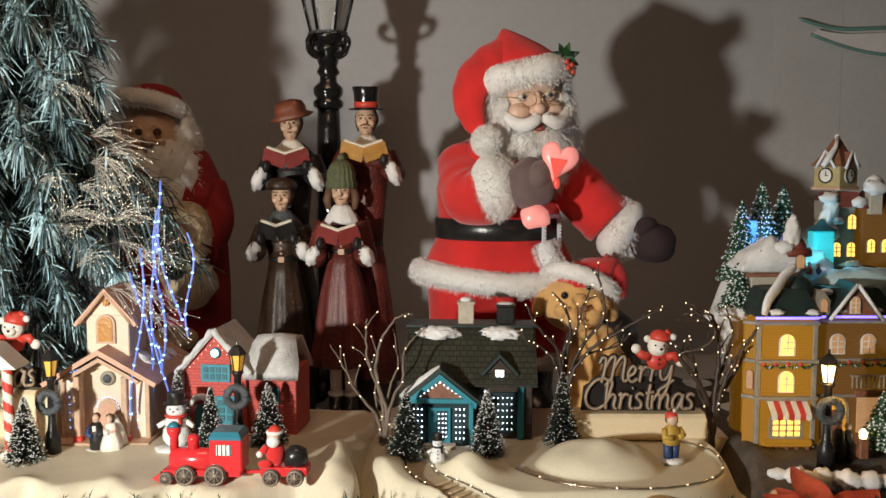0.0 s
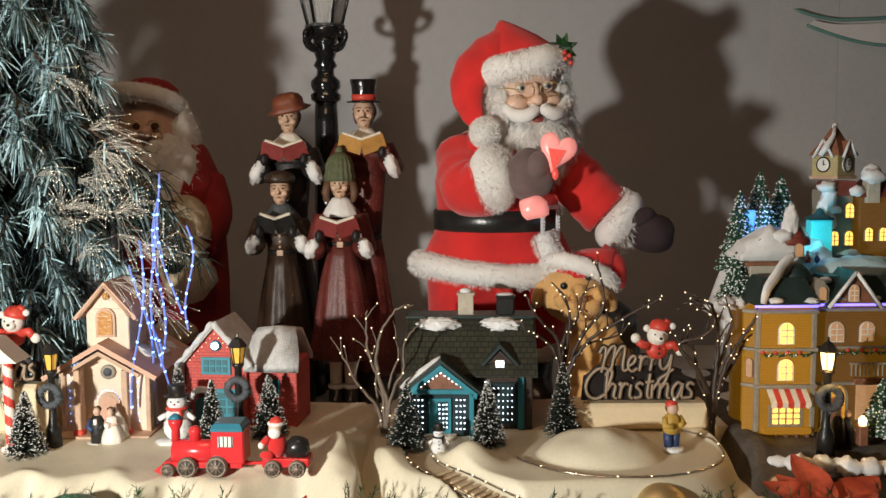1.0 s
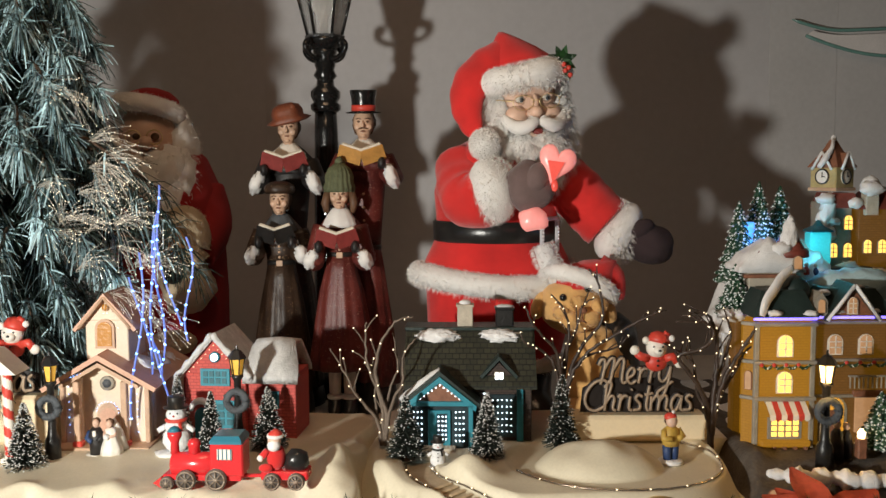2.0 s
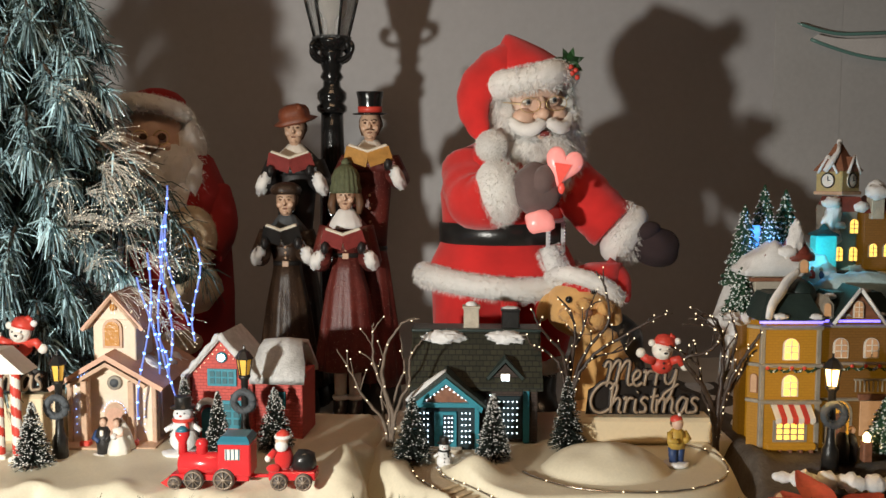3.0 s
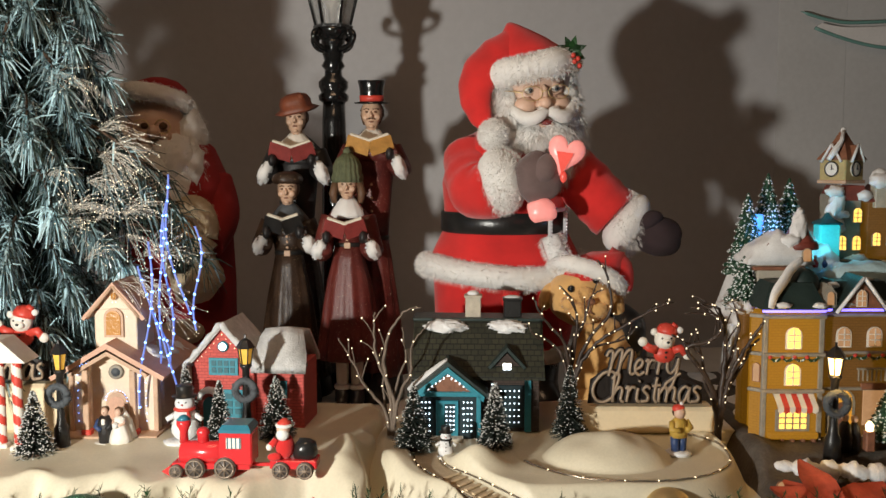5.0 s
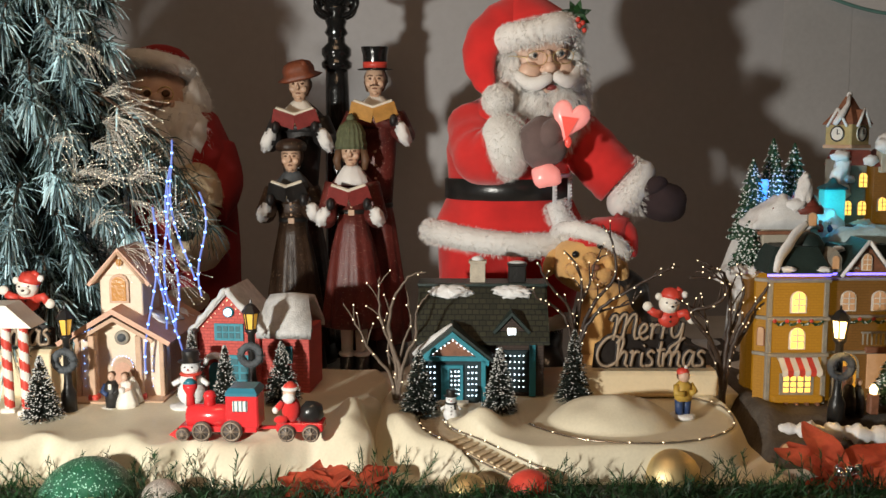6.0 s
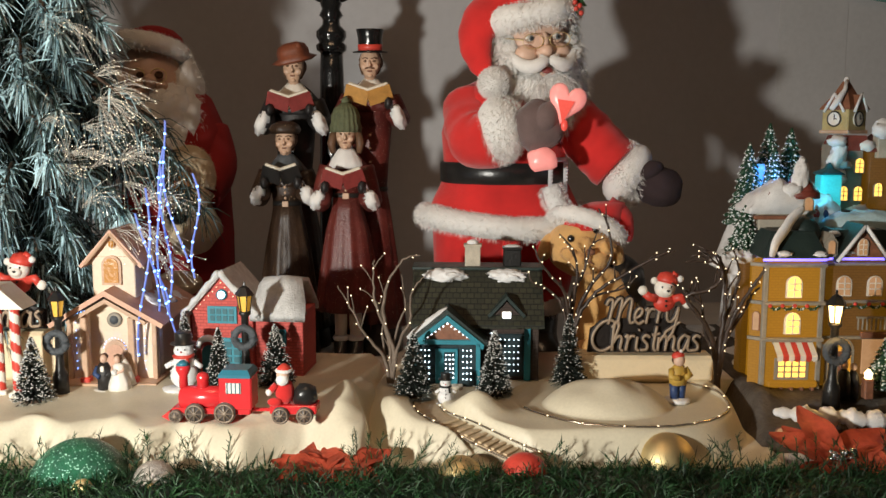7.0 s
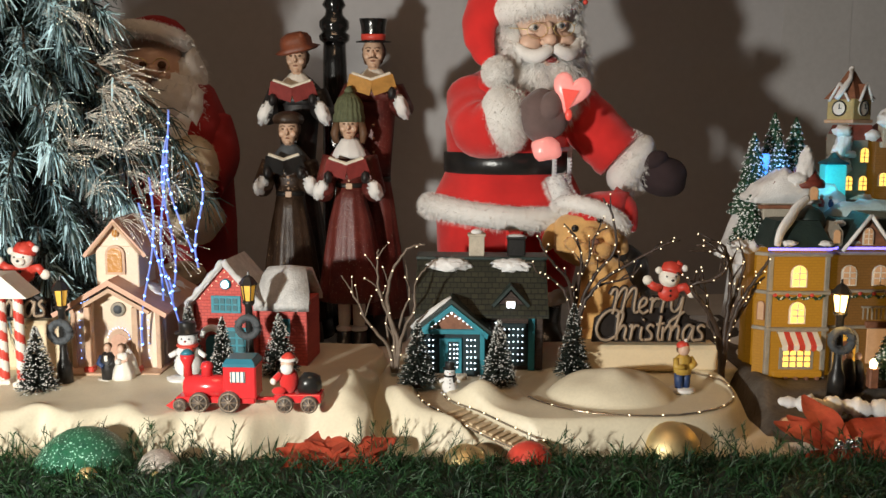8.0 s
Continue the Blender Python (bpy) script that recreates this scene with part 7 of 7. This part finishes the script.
part("spire_band", MB().lathe(V(0.553, 1.474, 1.084), [(0.0305, -0.003), (0.0305, 0.005), (0.0272, 0.010)], RED_ROOF, 16), up, "red roof band")
arch_window(up, *V(0.556, 1.444, 1.064), 0.012, 0.020, TRIM_GREY, WINDOW_DIM, bars=False)
for x, y, z, sx in ((0.500, 1.384, 1.004, 0.012), (0.556, 1.386, 1.003, 0.010), (0.60, 1.40, 1.004, 0.014), (0.655, 1.40, 1.003, 0.012), (0.585, 1.415, 1.030, 0.012), (0.64, 1.43, 1.036, 0.016)):
    part("roof_snow", MB().ball(V(x, y, z), (sx, 0.008, 0.0045), SNOW_W, 14, None, 0.6, 30, int(x * 1000)), vil, "thin snow on the roof")
# pines and the lit fall between them
for x, y, z, h, r in ((0.500, 1.56, 1.020, 0.148, 0.033), (0.550, 1.61, 1.06, 0.140, 0.030), (0.583, 1.60, 1.06, 0.132, 0.030), (0.540, 1.555, 1.05, 0.11, 0.026), (0.469, 1.475, 0.985, 0.085, 0.027)):
    resin_pine(vil, x, y, z, h, r)
fall = []
for j in range(9):
    z = 1.045 + 0.085 * j / 8
    fall.append([Vector(V(0.518 + 0.013 * math.cos(t) + 0.002 * math.sin(j * 2), 1.575 + 0.008 * math.sin(t), z)) for t in [2 * math.pi * k / 12 for k in range(12)]])
part("waterfall", MB().loft(fall, BLUE_GLOW), vil, "blue lit frozen waterfall")
# snow drifted round the pines and the tower's foot
def bank(x, y):
    u, v = x + O.x, y + O.y
    return 0.262 + 0.055 * step(0.48, 0.64, u) + 0.014 * noise.noise(Vector((u * 45, v * 45, 6))) + 0.02 * step(1.53, 1.60, v) - 0.03 * step(1.522, 1.512, v) - 0.075 * step(0.505, 0.462, u)


part("snow_bank", sheet(50, 26, 0.462 - O.x, 0.640 - O.x, 1.512 - O.y, 1.640 - O.y, bank, SNOW_W, 0.20), vil, "lumpy snow bank under the pines")
for x, y, z, r, q in ((0.660, 1.596, 1.168, 0.016, 1), (0.712, 1.597, 1.160, 0.014, 2), (0.735, 1.585, 1.185, 0.02, 3), (0.700, 1.59, 1.050, 0.018, 4), (0.63, 1.56, 1.045, 0.022, 5), (0.676, 1.602, 1.128, 0.012, 6)):
    part("snow_lump", MB().ball(V(x, y, z), (r, r * 0.7, r * 0.6), SNOW_W, 14, None, 0.5, 25, q), vil)
for x, z, mt in ((0.600, 1.052, STRIPE_R), (0.585, 1.058, YELLOW), (0.615, 1.050, BLUE_CLOTH), (0.57, 1.060, STRIPE_R)):
    part("street_figure", MB().lathe(V(x, 1.520, z - 0.006), [(0.005, 0), (0.0055, 0.008), (0.002, 0.014)], mt, 10).ball(V(x, 1.520, z + 0.011), 0.0035, SKIN, 8), vil, "tiny painted figure")
# clock tower
tw = part("clock_tower", MB().box(V(0.684, 1.63, 1.10), (0.052, 0.05, 0.125), TRIM_GREY, 0.001), vil, "pale clock tower")
part("belfry", MB().box(V(0.684, 1.63, 1.204), (0.054, 0.050, 0.038), BELFRY, 0.002, pose(0, 0, 0, 0, 0, 34)), tw, "ochre belfry with clock faces")
part("belfry_sill", MB().box(V(0.684, 1.63, 1.184), (0.059, 0.055, 0.006), TRIM_TAN, 0.001, pose(0, 0, 0, 0, 0, 34)), tw)
for a, wd in ((34, 0.025), (-56, 0.027)):
    d = pose(0, 0, 0, 0, 0, a)
    c = Vector(V(0.684, 1.63, 1.206)) + d @ Vector((0, -wd - 0.001, 0))
    fc = part("clock_face", MB().lathe((0, 0, 0), [(0.013, -0.001), (0.013, 0.001), (0.011, 0.002)], STRIPE_W, 20, pose(0, 0, 0, 90)), tw, "white clock face", at=Matrix.Translation(c) @ d)
    part("dial_rim", MB().tube(ring_path((0, -0.002, 0), 0.0125, 0.0125, 20, pose(0, 0, 0, 90).to_3x3()), 0.0013, BLACKP, 6), fc)
    part("clock_hand", MB().box((0.001, -0.003, 0.003), (0.0014, 0.001, 0.009), BLACKP, 0.0002), fc)
    part("clock_hand", MB().box((0.003, -0.003, 0.0), (0.006, 0.001, 0.0014), BLACKP, 0.0002), fc)
part("spire_roof", MB().lathe(V(0.684, 1.63, 1.222), [(0.042, 0), (0.039, 0.004), (0.018, 0.028), (0.007, 0.046), (0.002, 0.052)], BROWN_GABLE, 4, pose(0, 0, 0, 0, 0, 79), smooth=False), tw, "brown pointed roof")
for a in (34, -56):
    d = pose(0, 0, 0, 0, 0, a)
    gm = MB().prism([(-0.016, 0), (0.016, 0), (0, 0.026)], -0.030, -0.004, BROWN_GABLE, d, V(0.684, 1.63, 1.221))
    gb = part("gablet", gm, tw)
    for sg in (-1, 1):
        part("gablet_trim", MB().tube([Vector(V(0.684, 1.63, 1.221)) + d @ Vector(p) for p in ((sg * 0.019, -0.031, -0.003), (0, -0.031, 0.028))], 0.0024, SNOW_W, 6), gb, "white gable trim")
part("roof_snow", MB().ball(V(0.684, 1.628, 1.272), (0.005, 0.005, 0.006), SNOW_W, 12).tube([V(0.683, 1.625, 1.272), V(0.676, 1.614, 1.255), V(0.662, 1.606, 1.238), V(0.650, 1.604, 1.222)], [0.003, 0.004, 0.006, 0.004], SNOW_W, 8), tw, "snow on the spire")
part("lower_roof", MB().prism([(-0.032, 0), (0.032, 0), (0.020, 0.026), (-0.020, 0.026)], -0.032, 0.03, RED_ROOF, c=V(0.690, 1.63, 1.152)), tw, "red-brown skirt roof")
part("tower_snow", MB().ball(V(0.664, 1.602, 1.140), (0.014, 0.007, 0.036), SNOW_W, 24, pose(0, 0, 0, 0, 10, 0), 0.6, 22, 3).ball(V(0.660, 1.602, 1.108), (0.020, 0.008, 0.016), SNOW_W, 20, None, 0.6, 22, 5), tw, "ragged snow down the tower")
for x, z in ((0.703, 1.115), (0.703, 1.067), (0.678, 1.067)):
    arch_window(tw, *V(x, 1.6035, z), 0.013, 0.024, TRIM_GREY, WINDOW_LIT)
part("cyan_booth", MB().box(V(0.648, 1.595, 1.084), (0.036, 0.03, 0.056), CYAN_GLOW, 0.003), vil, "cyan lit booth")
part("booth_roof", MB().lathe(V(0.648, 1.595, 1.112), [(0.028, 0), (0.026, 0.003), (0.010, 0.010), (0.002, 0.020)], TEAL_D, 4, pose(0, 0, 0, 0, 0, 45), smooth=False), vil)
part("booth_base", MB().box(V(0.68, 1.60, 1.046), (0.11, 0.06, 0.012), COAT_DARK, 0.002), vil)
hs = part("far_house", MB().box(V(0.765, 1.63, 1.10), (0.09, 0.06, 0.10), BROWN_WALL_GLOW, 0.001), vil)
part("far_roof", hip(0.715, 0.815, 1.59, 1.67, 1.15, 1.185, 0.028, RED_ROOF), hs, "red roof")
part("far_turret", MB().box(V(0.738, 1.60, 1.165), (0.022, 0.022, 0.05), STONE, 0.001).lathe(V(0.738, 1.60, 1.19), [(0.018, 0), (0.012, 0.012), (0.002, 0.018)], SNOW_W, 12), hs)
for x in (0.735, 0.76):
    arch_window(hs, *V(x, 1.598, 1.075), 0.012, 0.022, TRIM_GREY, WINDOW_LIT)
# street clutter: figures, small tree and lantern
part("low_lantern", MB().box(V(0.612, 1.33, 0.812), (0.014, 0.014, 0.03), BROWN_GABLE, 0.002), vil)
part("lantern_flame", MB().lathe(V(0.612, 1.33, 0.827), [(0.005, 0), (0.006, 0.008), (0.002, 0.014)], LAMP_LIT, 10), vil, "small glowing flame")
part("street_figure", MB().lathe(V(0.578, 1.335, 0.795), [(0.010, 0), (0.011, 0.02), (0.008, 0.04), (0.003, 0.046)], COAT_DARK, 14).ball(V(0.578, 1.335, 0.846), (0.006, 0.006, 0.007), SKIN, 10), vil, "tiny dark-coated figure")
part("street_figure", MB().lathe(V(0.594, 1.34, 0.795), [(0.009, 0), (0.010, 0.02), (0.007, 0.036), (0.003, 0.042)], COAT_DARK, 14).ball(V(0.594, 1.34, 0.842), (0.0055, 0.0055, 0.006), SKIN, 10), vil, "tiny dark-coated figure")
resin_pine(vil, 0.655, 1.36, 0.80, 0.09, 0.03)
for x in (0.462, 0.50, 0.525):
    arch_window(vil, *V(x, 1.262, 0.757), 0.014, 0.018, BROWN_GABLE, WINDOW_DIM, bars=False)
crest = smooth_path([V(0.452 + 0.024 * i, 1.268 - 0.006 * (i > 0) + 0.004 * math.sin(i * 2.1), 0.796 - 0.0016 * i) for i in range(9)], 5)
cap = MB().tube(crest, [(0.012 + 0.0035 * math.sin(i * 0.9) + 0.002 * math.sin(i * 2.3)) * min(1, (i + 2) / 8) for i in range(len(crest))], SNOW_W, 14, 0.75)
part("snow_ledge", cap, vil, "white snow ledge")
lamp("waterfall_glow", "POINT", (0.528, 1.522, 1.110), (0, 0, 0), 0.12, (0.1, 0.35, 1.0), 0.015)
lamp("booth_glow", "POINT", (0.620, 1.535, 1.095), (0, 0, 0), 0.11, (0.05, 0.65, 0.80), 0.02)

# ---------- the big frosted tree ----------
def big_tree(place):
    rng = random.Random(78)
    x0, y0, z0 = place
    ob = thing("frosted_tree", place, "large frosted blue-green tinsel tree with fibre-optic tips", "tree")
    part("trunk", MB().lathe((0, 0, 0), [(0.034, 0), (0.034, 0.02), (0.022, 0.03), (0.02, 0.5), (0.006, 1.12)], BARK, 14), ob)
    limbs = []
    for k in range(104):
        f = (k + 0.5) / 104
        z = 0.14 + 0.94 * f
        a = k * 2.39996 + rng.uniform(-0.2, 0.2)
        reach = ((0.115 + 0.25 * (0.75 - z)) if z < 0.75 else 0.10 * (1.12 - z) / 0.37) * rng.uniform(0.70, 1.12)
        if z < 0.62 and math.cos(a) > 0.1:
            reach = min(reach, 0.155)
        if z < 0.31 and math.cos(a) > -0.2:
            reach = min(reach, 0.11)
        limbs.append((z, a, reach))
    # long lower boughs that hang towards the carol singers
    for k in range(9):
        f = k / 8
        limbs.append((0.50 - 0.16 * f, -0.15 + 0.65 * ((k * 5) % 9) / 8, 0.205 + 0.075 * f + rng.uniform(-0.02, 0.012)))
    inner, outer = MB(), MB()
    iv, if_, ov, of = [], [], [], []

    def blade(v, fc, p, d, ln, w, curl):
        side = d.cross(Vector((rng.uniform(-1, 1), rng.uniform(-1, 1), rng.uniform(-1, 1)))).normalized() * w
        mid = p + d * ln * 0.5
        end = p + d * ln + Vector((0, 0, -curl * ln))
        k = len(v)
        v.extend([p - side, p + side, mid + side, mid - side, end + side * 0.7, end - side * 0.7])
        fc.extend([(k, k + 1, k + 2, k + 3), (k + 3, k + 2, k + 4, k + 5)])

    done = []
    for z, a, reach in limbs:
        d = Vector((math.cos(a), math.sin(a), 0))
        pts = smooth_path([Vector((0, 0, z)), d * reach * 0.5 + Vector((0, 0, z + 0.03)), d * reach + Vector((0, 0, z - 0.04))], 6)
        part("branch", MB().tube(pts, [0.006 - 0.0045 * i / (len(pts) - 1) for i in range(len(pts))], BARK, 6), ob)
        seen = d.x > -0.35 or d.y < 0.1
        long_bough = len(done) >= 104
        done.append(z)
        n = int((130 if long_bough else 640 if seen else 60) * (reach + 0.12) / 0.4)
        for _ in range(n):
            u = min(0.999, max(0.08, rng.choice((0.30, 0.52, 0.74, 0.94)) + rng.gauss(0, 0.055)))
            i = min(int(u * (len(pts) - 1)), len(pts) - 2)
            p = pts[i].lerp(pts[i + 1], u * (len(pts) - 1) - i)
            dd = (d * rng.uniform(-0.1, 0.8) + Vector((rng.gauss(0, 0.48), rng.gauss(0, 0.48), rng.uniform(-1.5, 0.35)))).normalized()
            # blades near the stem, plus some others, take the shade-coloured copy
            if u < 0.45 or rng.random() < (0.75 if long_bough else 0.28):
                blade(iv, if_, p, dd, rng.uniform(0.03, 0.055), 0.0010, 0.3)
            else:
                blade(ov, of, p, dd, rng.uniform(0.016, 0.048), rng.uniform(0.0008, 0.0017), rng.uniform(0.0, 0.9))
    inner.add(iv, if_, NEEDLE_SHADE, False)
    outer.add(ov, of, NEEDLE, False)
    tagged(part("inner_needles", inner, ob, "inner needles with gap shade in their dark green"), kind="stuff")
    tagged(part("needles", outer, ob, "frosted blue-green tinsel needles"), kind="stuff")
    # fibre-optic sprays at the branch ends nearest the display
    sprays = [(-0.580, 1.46, 1.345, 0.8, -0.5), (-0.540, 1.45, 1.270, 1, 0.2), (-0.520, 1.45, 1.235, 0.8, -0.5), (-0.555, 1.43, 1.19, 1, -0.1), (-0.510, 1.46, 1.140, 1, 0.3), (-0.480, 1.45, 1.075, 1, 0.2), (-0.490, 1.43, 1.04, 1, -0.4), (-0.465, 1.44, 1.030, 0.8, -0.6),
              (-0.60, 1.42, 1.115, 0.6, 0.4), (-0.57, 1.42, 1.15, 0.9, 0.3), (-0.56, 1.43, 1.07, 0.7, 0.5), (-0.50, 1.44, 1.105, 0.8, -0.4)]
    sprays += [(a + rng.uniform(-0.05, 0.03), b + 0.01, c + rng.uniform(-0.05, 0.05), d * 0.8, e + rng.uniform(-0.5, 0.5)) for a, b, c, d, e in sprays]
    for sx, sy, sz, dx, dz in sprays:
        fm, c = MB(), Vector((sx - x0, sy - y0, sz - z0))
        tip = MB()
        for _ in range(17):
            d = (Vector((dx, -0.35, dz)) + Vector((rng.gauss(0, 0.27), rng.gauss(0, 0.3), rng.gauss(0, 0.30)))).normalized()
            ln = rng.uniform(0.03, 0.080)
            e = c + d * ln + Vector((0, 0, -0.12 * ln))
            cc = c + Vector((rng.uniform(-1, 1), rng.uniform(-1, 1), rng.uniform(-1, 1))) * 0.004
            fm.tube([cc, c + d * ln * 0.5 + Vector((0, 0, 0.06 * ln)), e], 0.00024, FIBRE, 4)
            tip.ball(e, 0.0007, TIP, 8)
        sp = part("fibre_spray", fm, ob, "golden fibre-optic spray")
        tagged(part("tip_glow", tip, sp, "tiny glowing fibre tips"), kind="stuff")
    return ob


big_tree((-0.695, 1.535, TOP))

# blue light strings hanging from the tree
rng = random.Random(9)
for k, (xa, za, xb, zb) in enumerate(((-0.455, 1.10, -0.465, 0.845), (-0.440, 1.13, -0.425, 0.87), (-0.425, 1.16, -0.440, 0.93), (-0.470, 1.06, -0.455, 0.83), (-0.400, 1.12, -0.385, 0.96), (-0.445, 1.20, -0.41, 0.985), (-0.46, 1.02, -0.445, 0.90))):
    pts = []
    for i in range(31):
        f = i / 30
        pts.append(Vector((xa + (xb - xa) * f + 0.010 * math.sin(5 * f + k * 1.7), 1.395 + 0.008 * k - 0.012 * math.sin(3 * f + k), za + (zb - za) * f)))
    bulb_string("blue_light_string", "hanging clear wire with glowing blue bulbs", pts, 0.019, BULB_B, 0.0017, 0.0023, WIRE)

# ---------- garland, baubles and flowers along the front ----------
rng = random.Random(4)
g = MB()
roots = []
for _ in range(17000):
    x, y = rng.uniform(-0.80, 0.80), rng.uniform(0.93, 1.165)
    f = (y - 0.93) / 0.235
    z = TOP + 0.004 + 0.018 * math.sin(math.pi * min(1, f * 1.02)) + 0.006 * noise.noise(Vector((x * 18, y * 18, 1)))
    clump = noise.noise(Vector((x * 26, y * 26, 4)))
    d = Vector((clump * 1.6 + rng.gauss(0, 0.5), -0.25 + rng.gauss(0, 0.5), 0.55 + 0.4 * rng.random()))
    roots.append((Vector((x, y, z - 0.006)), d))
tall = []
for _ in range(420):
    x = rng.uniform(-0.80, 0.80)
    if noise.noise(Vector((x * 9, 0, 8))) < -0.15:
        continue
    tall.append((Vector((x, rng.uniform(1.10, 1.16), TOP + 0.012)), Vector((rng.gauss(0, 0.45), rng.gauss(0, 0.2), 1.0))))
# upright sprigs: a stem with short needles all along it
sprigs = []
for _ in range(120):
    x = rng.uniform(-0.80, 0.80)
    if noise.noise(Vector((x * 7, 0, 8))) < -0.05:
        continue
    foot_, lean = Vector((x, rng.uniform(1.11, 1.165), TOP + 0.012)), Vector((rng.gauss(0, 0.55), rng.gauss(0, 0.2), 1.0)).normalized()
    for i in range(22):
        sprigs.append((foot_ + lean * (0.004 + 0.0016 * i), lean * 1.1 + Vector((rng.gauss(0, 0.7), rng.gauss(0, 0.7), 0.2))))
g.strands(sprigs, 0.011, 0.0006, GRASS, rng, 0.05, 0.25)
g.strands(tall, 0.026, 0.0010, GRASS, rng, 0.05, 0.2)
g.strands(roots, 0.029, 0.00075, GRASS, rng, 0.25, 0.35)
# dark underlay sheet, its colour standing for shade between the blades
g.add([p for p in sheet(60, 10, -0.80, 0.80, 0.93, 1.165, lambda x, y: TOP + 0.003 + 0.014 * math.sin(math.pi * (y - 0.93) / 0.235), NEEDLE_SHADE, TOP + 0.0015).v], sheet(60, 10, -0.80, 0.80, 0.93, 1.165, lambda x, y: 0, NEEDLE_SHADE, 0).f, NEEDLE_SHADE)
solid("garland", g, (0, 0, 0), "bushy dark green artificial garland along table edge", "garland", kind="stuff")


def bauble(place, r, material, label, cap=True, lie=(0, 0)):
    ob = thing("bauble", place, label, "bauble", "baubles in the garland")
    part("ball", MB().ball((0, 0, 0), r, material, 36), ob)
    if cap:
        m = pose(0, 0, 0, lie[0], lie[1], 0)
        cp = part("cap", MB().lathe((0, 0, 0), [(r * 0.2, r * 0.97), (r * 0.2, r * 1.12), (r * 0.12, r * 1.14)], GOLD, 14, m), ob)
        part("loop", MB().tube([m @ p for p in ring_path((0, 0, r * 1.22), r * 0.1, r * 0.1, 14, pose(0, 0, 0, 90).to_3x3())], r * 0.02, GOLD, 6), cp)
    return ob


bauble((-0.464, 1.118, 0.745), 0.062, GLIT_G, "green glitter bauble half sunk in garland", lie=(60, 50))
bauble((-0.364, 1.095, 0.762), 0.026, GLIT_S, "small silver glitter bauble in garland", lie=(80, 40))
bauble((0.282, 1.186, 0.752), 0.0405, GOLD, "matt gold bauble lying at the snow base", lie=(120, 30))
bauble((0.092, 1.140, 0.750), 0.032, STRIPE_R, "red bauble sunk in the garland", lie=(120, -40))
bauble((0.010, 1.135, 0.750), 0.030, GOLD, "gold bauble mostly hidden in garland", lie=(120, -40))


def flower(place, radius, seed, label, petals=9, flat=0.35, centre=True, tilt=(0, 0), lift=-14, broad=0.28, stray=10):
    rng = random.Random(seed)
    ob = thing("poinsettia", place, label, "artificial flower", "poinsettias")
    for k in range(petals):
        ln = radius * rng.uniform(0.7, 1.1)
        w = ln * broad
        a = 360 * k / petals + rng.uniform(-10, 10)
        v, f = [], []
        n = 8
        for i in range(n + 1):
            u = i / n
            ww = w * math.sin(math.pi * min(1, u * 0.93 + 0.05)) ** 0.8 * (1 - 0.25 * u)
            z = flat * ln * (0.7 * u - 0.75 * u * u) + 0.002 * math.sin(u * 14)
            v += [(ln * u, -ww, z + 0.10 * ww), (ln * u, -ww * 0.5, z - 0.02 * ww + 0.0012 * math.sin(u * 22)), (ln * u, 0, z - 0.16 * ww), (ln * u, ww * 0.5, z - 0.02 * ww + 0.0012 * math.sin(u * 22)), (ln * u, ww, z + 0.10 * ww)]
        top = len(v)
        v += [(x, y, z - 0.0009) for x, y, z in v]
        for i in range(n):
            for j in range(4):
                q = (i * 5 + j, i * 5 + j + 5, i * 5 + j + 6, i * 5 + j + 1)
                f += [q[::-1], tuple(top + e for e in q)]
        part("petal", MB().add(v, f, PETAL), ob, at=pose(0, 0, 0.004 * (k % 2), tilt[0], tilt[1], 0) @ pose(0, 0, 0, 0, lift + rng.uniform(-stray, stray), a))
    if centre:
        for k in range(8):
            a = rng.uniform(0, 6.28)
            r = radius * 0.16 * rng.random() ** 0.5
            part("bead", MB().ball((r * math.cos(a), r * math.sin(a) - 0.004, 0.008 + rng.uniform(0, 0.012)), rng.uniform(0.0035, 0.006), SILVER, 12), ob, "silver bead")
        for k in range(6):
            a = rng.uniform(0, 6.28)
            part("stamen", MB().tube([(0, 0, 0.004), (0.02 * math.cos(a), 0.012 * math.sin(a) - 0.006, 0.012 + 0.012 * rng.random())], [0.0012, 0.003], SILVER, 6), ob, "silver stamen")
    return ob


flower((0.505, 1.168, 0.757), 0.100, 5, "large red silk poinsettia with silver beads", 11, 0.2, True, (20, -3), -6)
flower((-0.158, 1.128, 0.762), 0.092, 8, "red silk poinsettia pressed into garland", 10, 0.10, False, (3, 0), -2, 0.40, 4)

# ---------- the curved acrylic ornament on the wall ----------
orn = thing("acrylic_ornament", (0.905, 2.425, 1.600), "pale curved acrylic ornament with grey edge on wall", "wall ornament")


def bow(x, z0, dip):
    return z0 - dip * math.sin(math.pi * 0.5 * min(1.0, x / 0.26))


xs = [0.28 * i / 16 for i in range(17)]
part("rim", MB().tube([Vector((x, 0, bow(x * 1.9, 0, 0.030) + 0.10 * x * x)) for x in xs], [0.001] + [0.0045] * 16, ACRYLIC_E_TINT, 8), orn, "grey upper edge with teal LED reflection in its colour")
part("lower_rim", MB().tube([Vector((x, -0.004, bow(x, -0.028, 0.066))) for x in xs[2:]], 0.0045, ACRYLIC_E_TINT, 8), orn, "grey lower edge with teal LED reflection in its colour")
poly = [(x, bow(x, -0.028, 0.066)) for x in xs[2:]] + [(x, bow(x * 1.9, 0, 0.030) + 0.10 * x * x - 0.012) for x in xs[3:]][::-1]
part("panel", MB().prism(poly, -0.003, 0.003, ACRYLIC), orn, "pinkish clear panel")
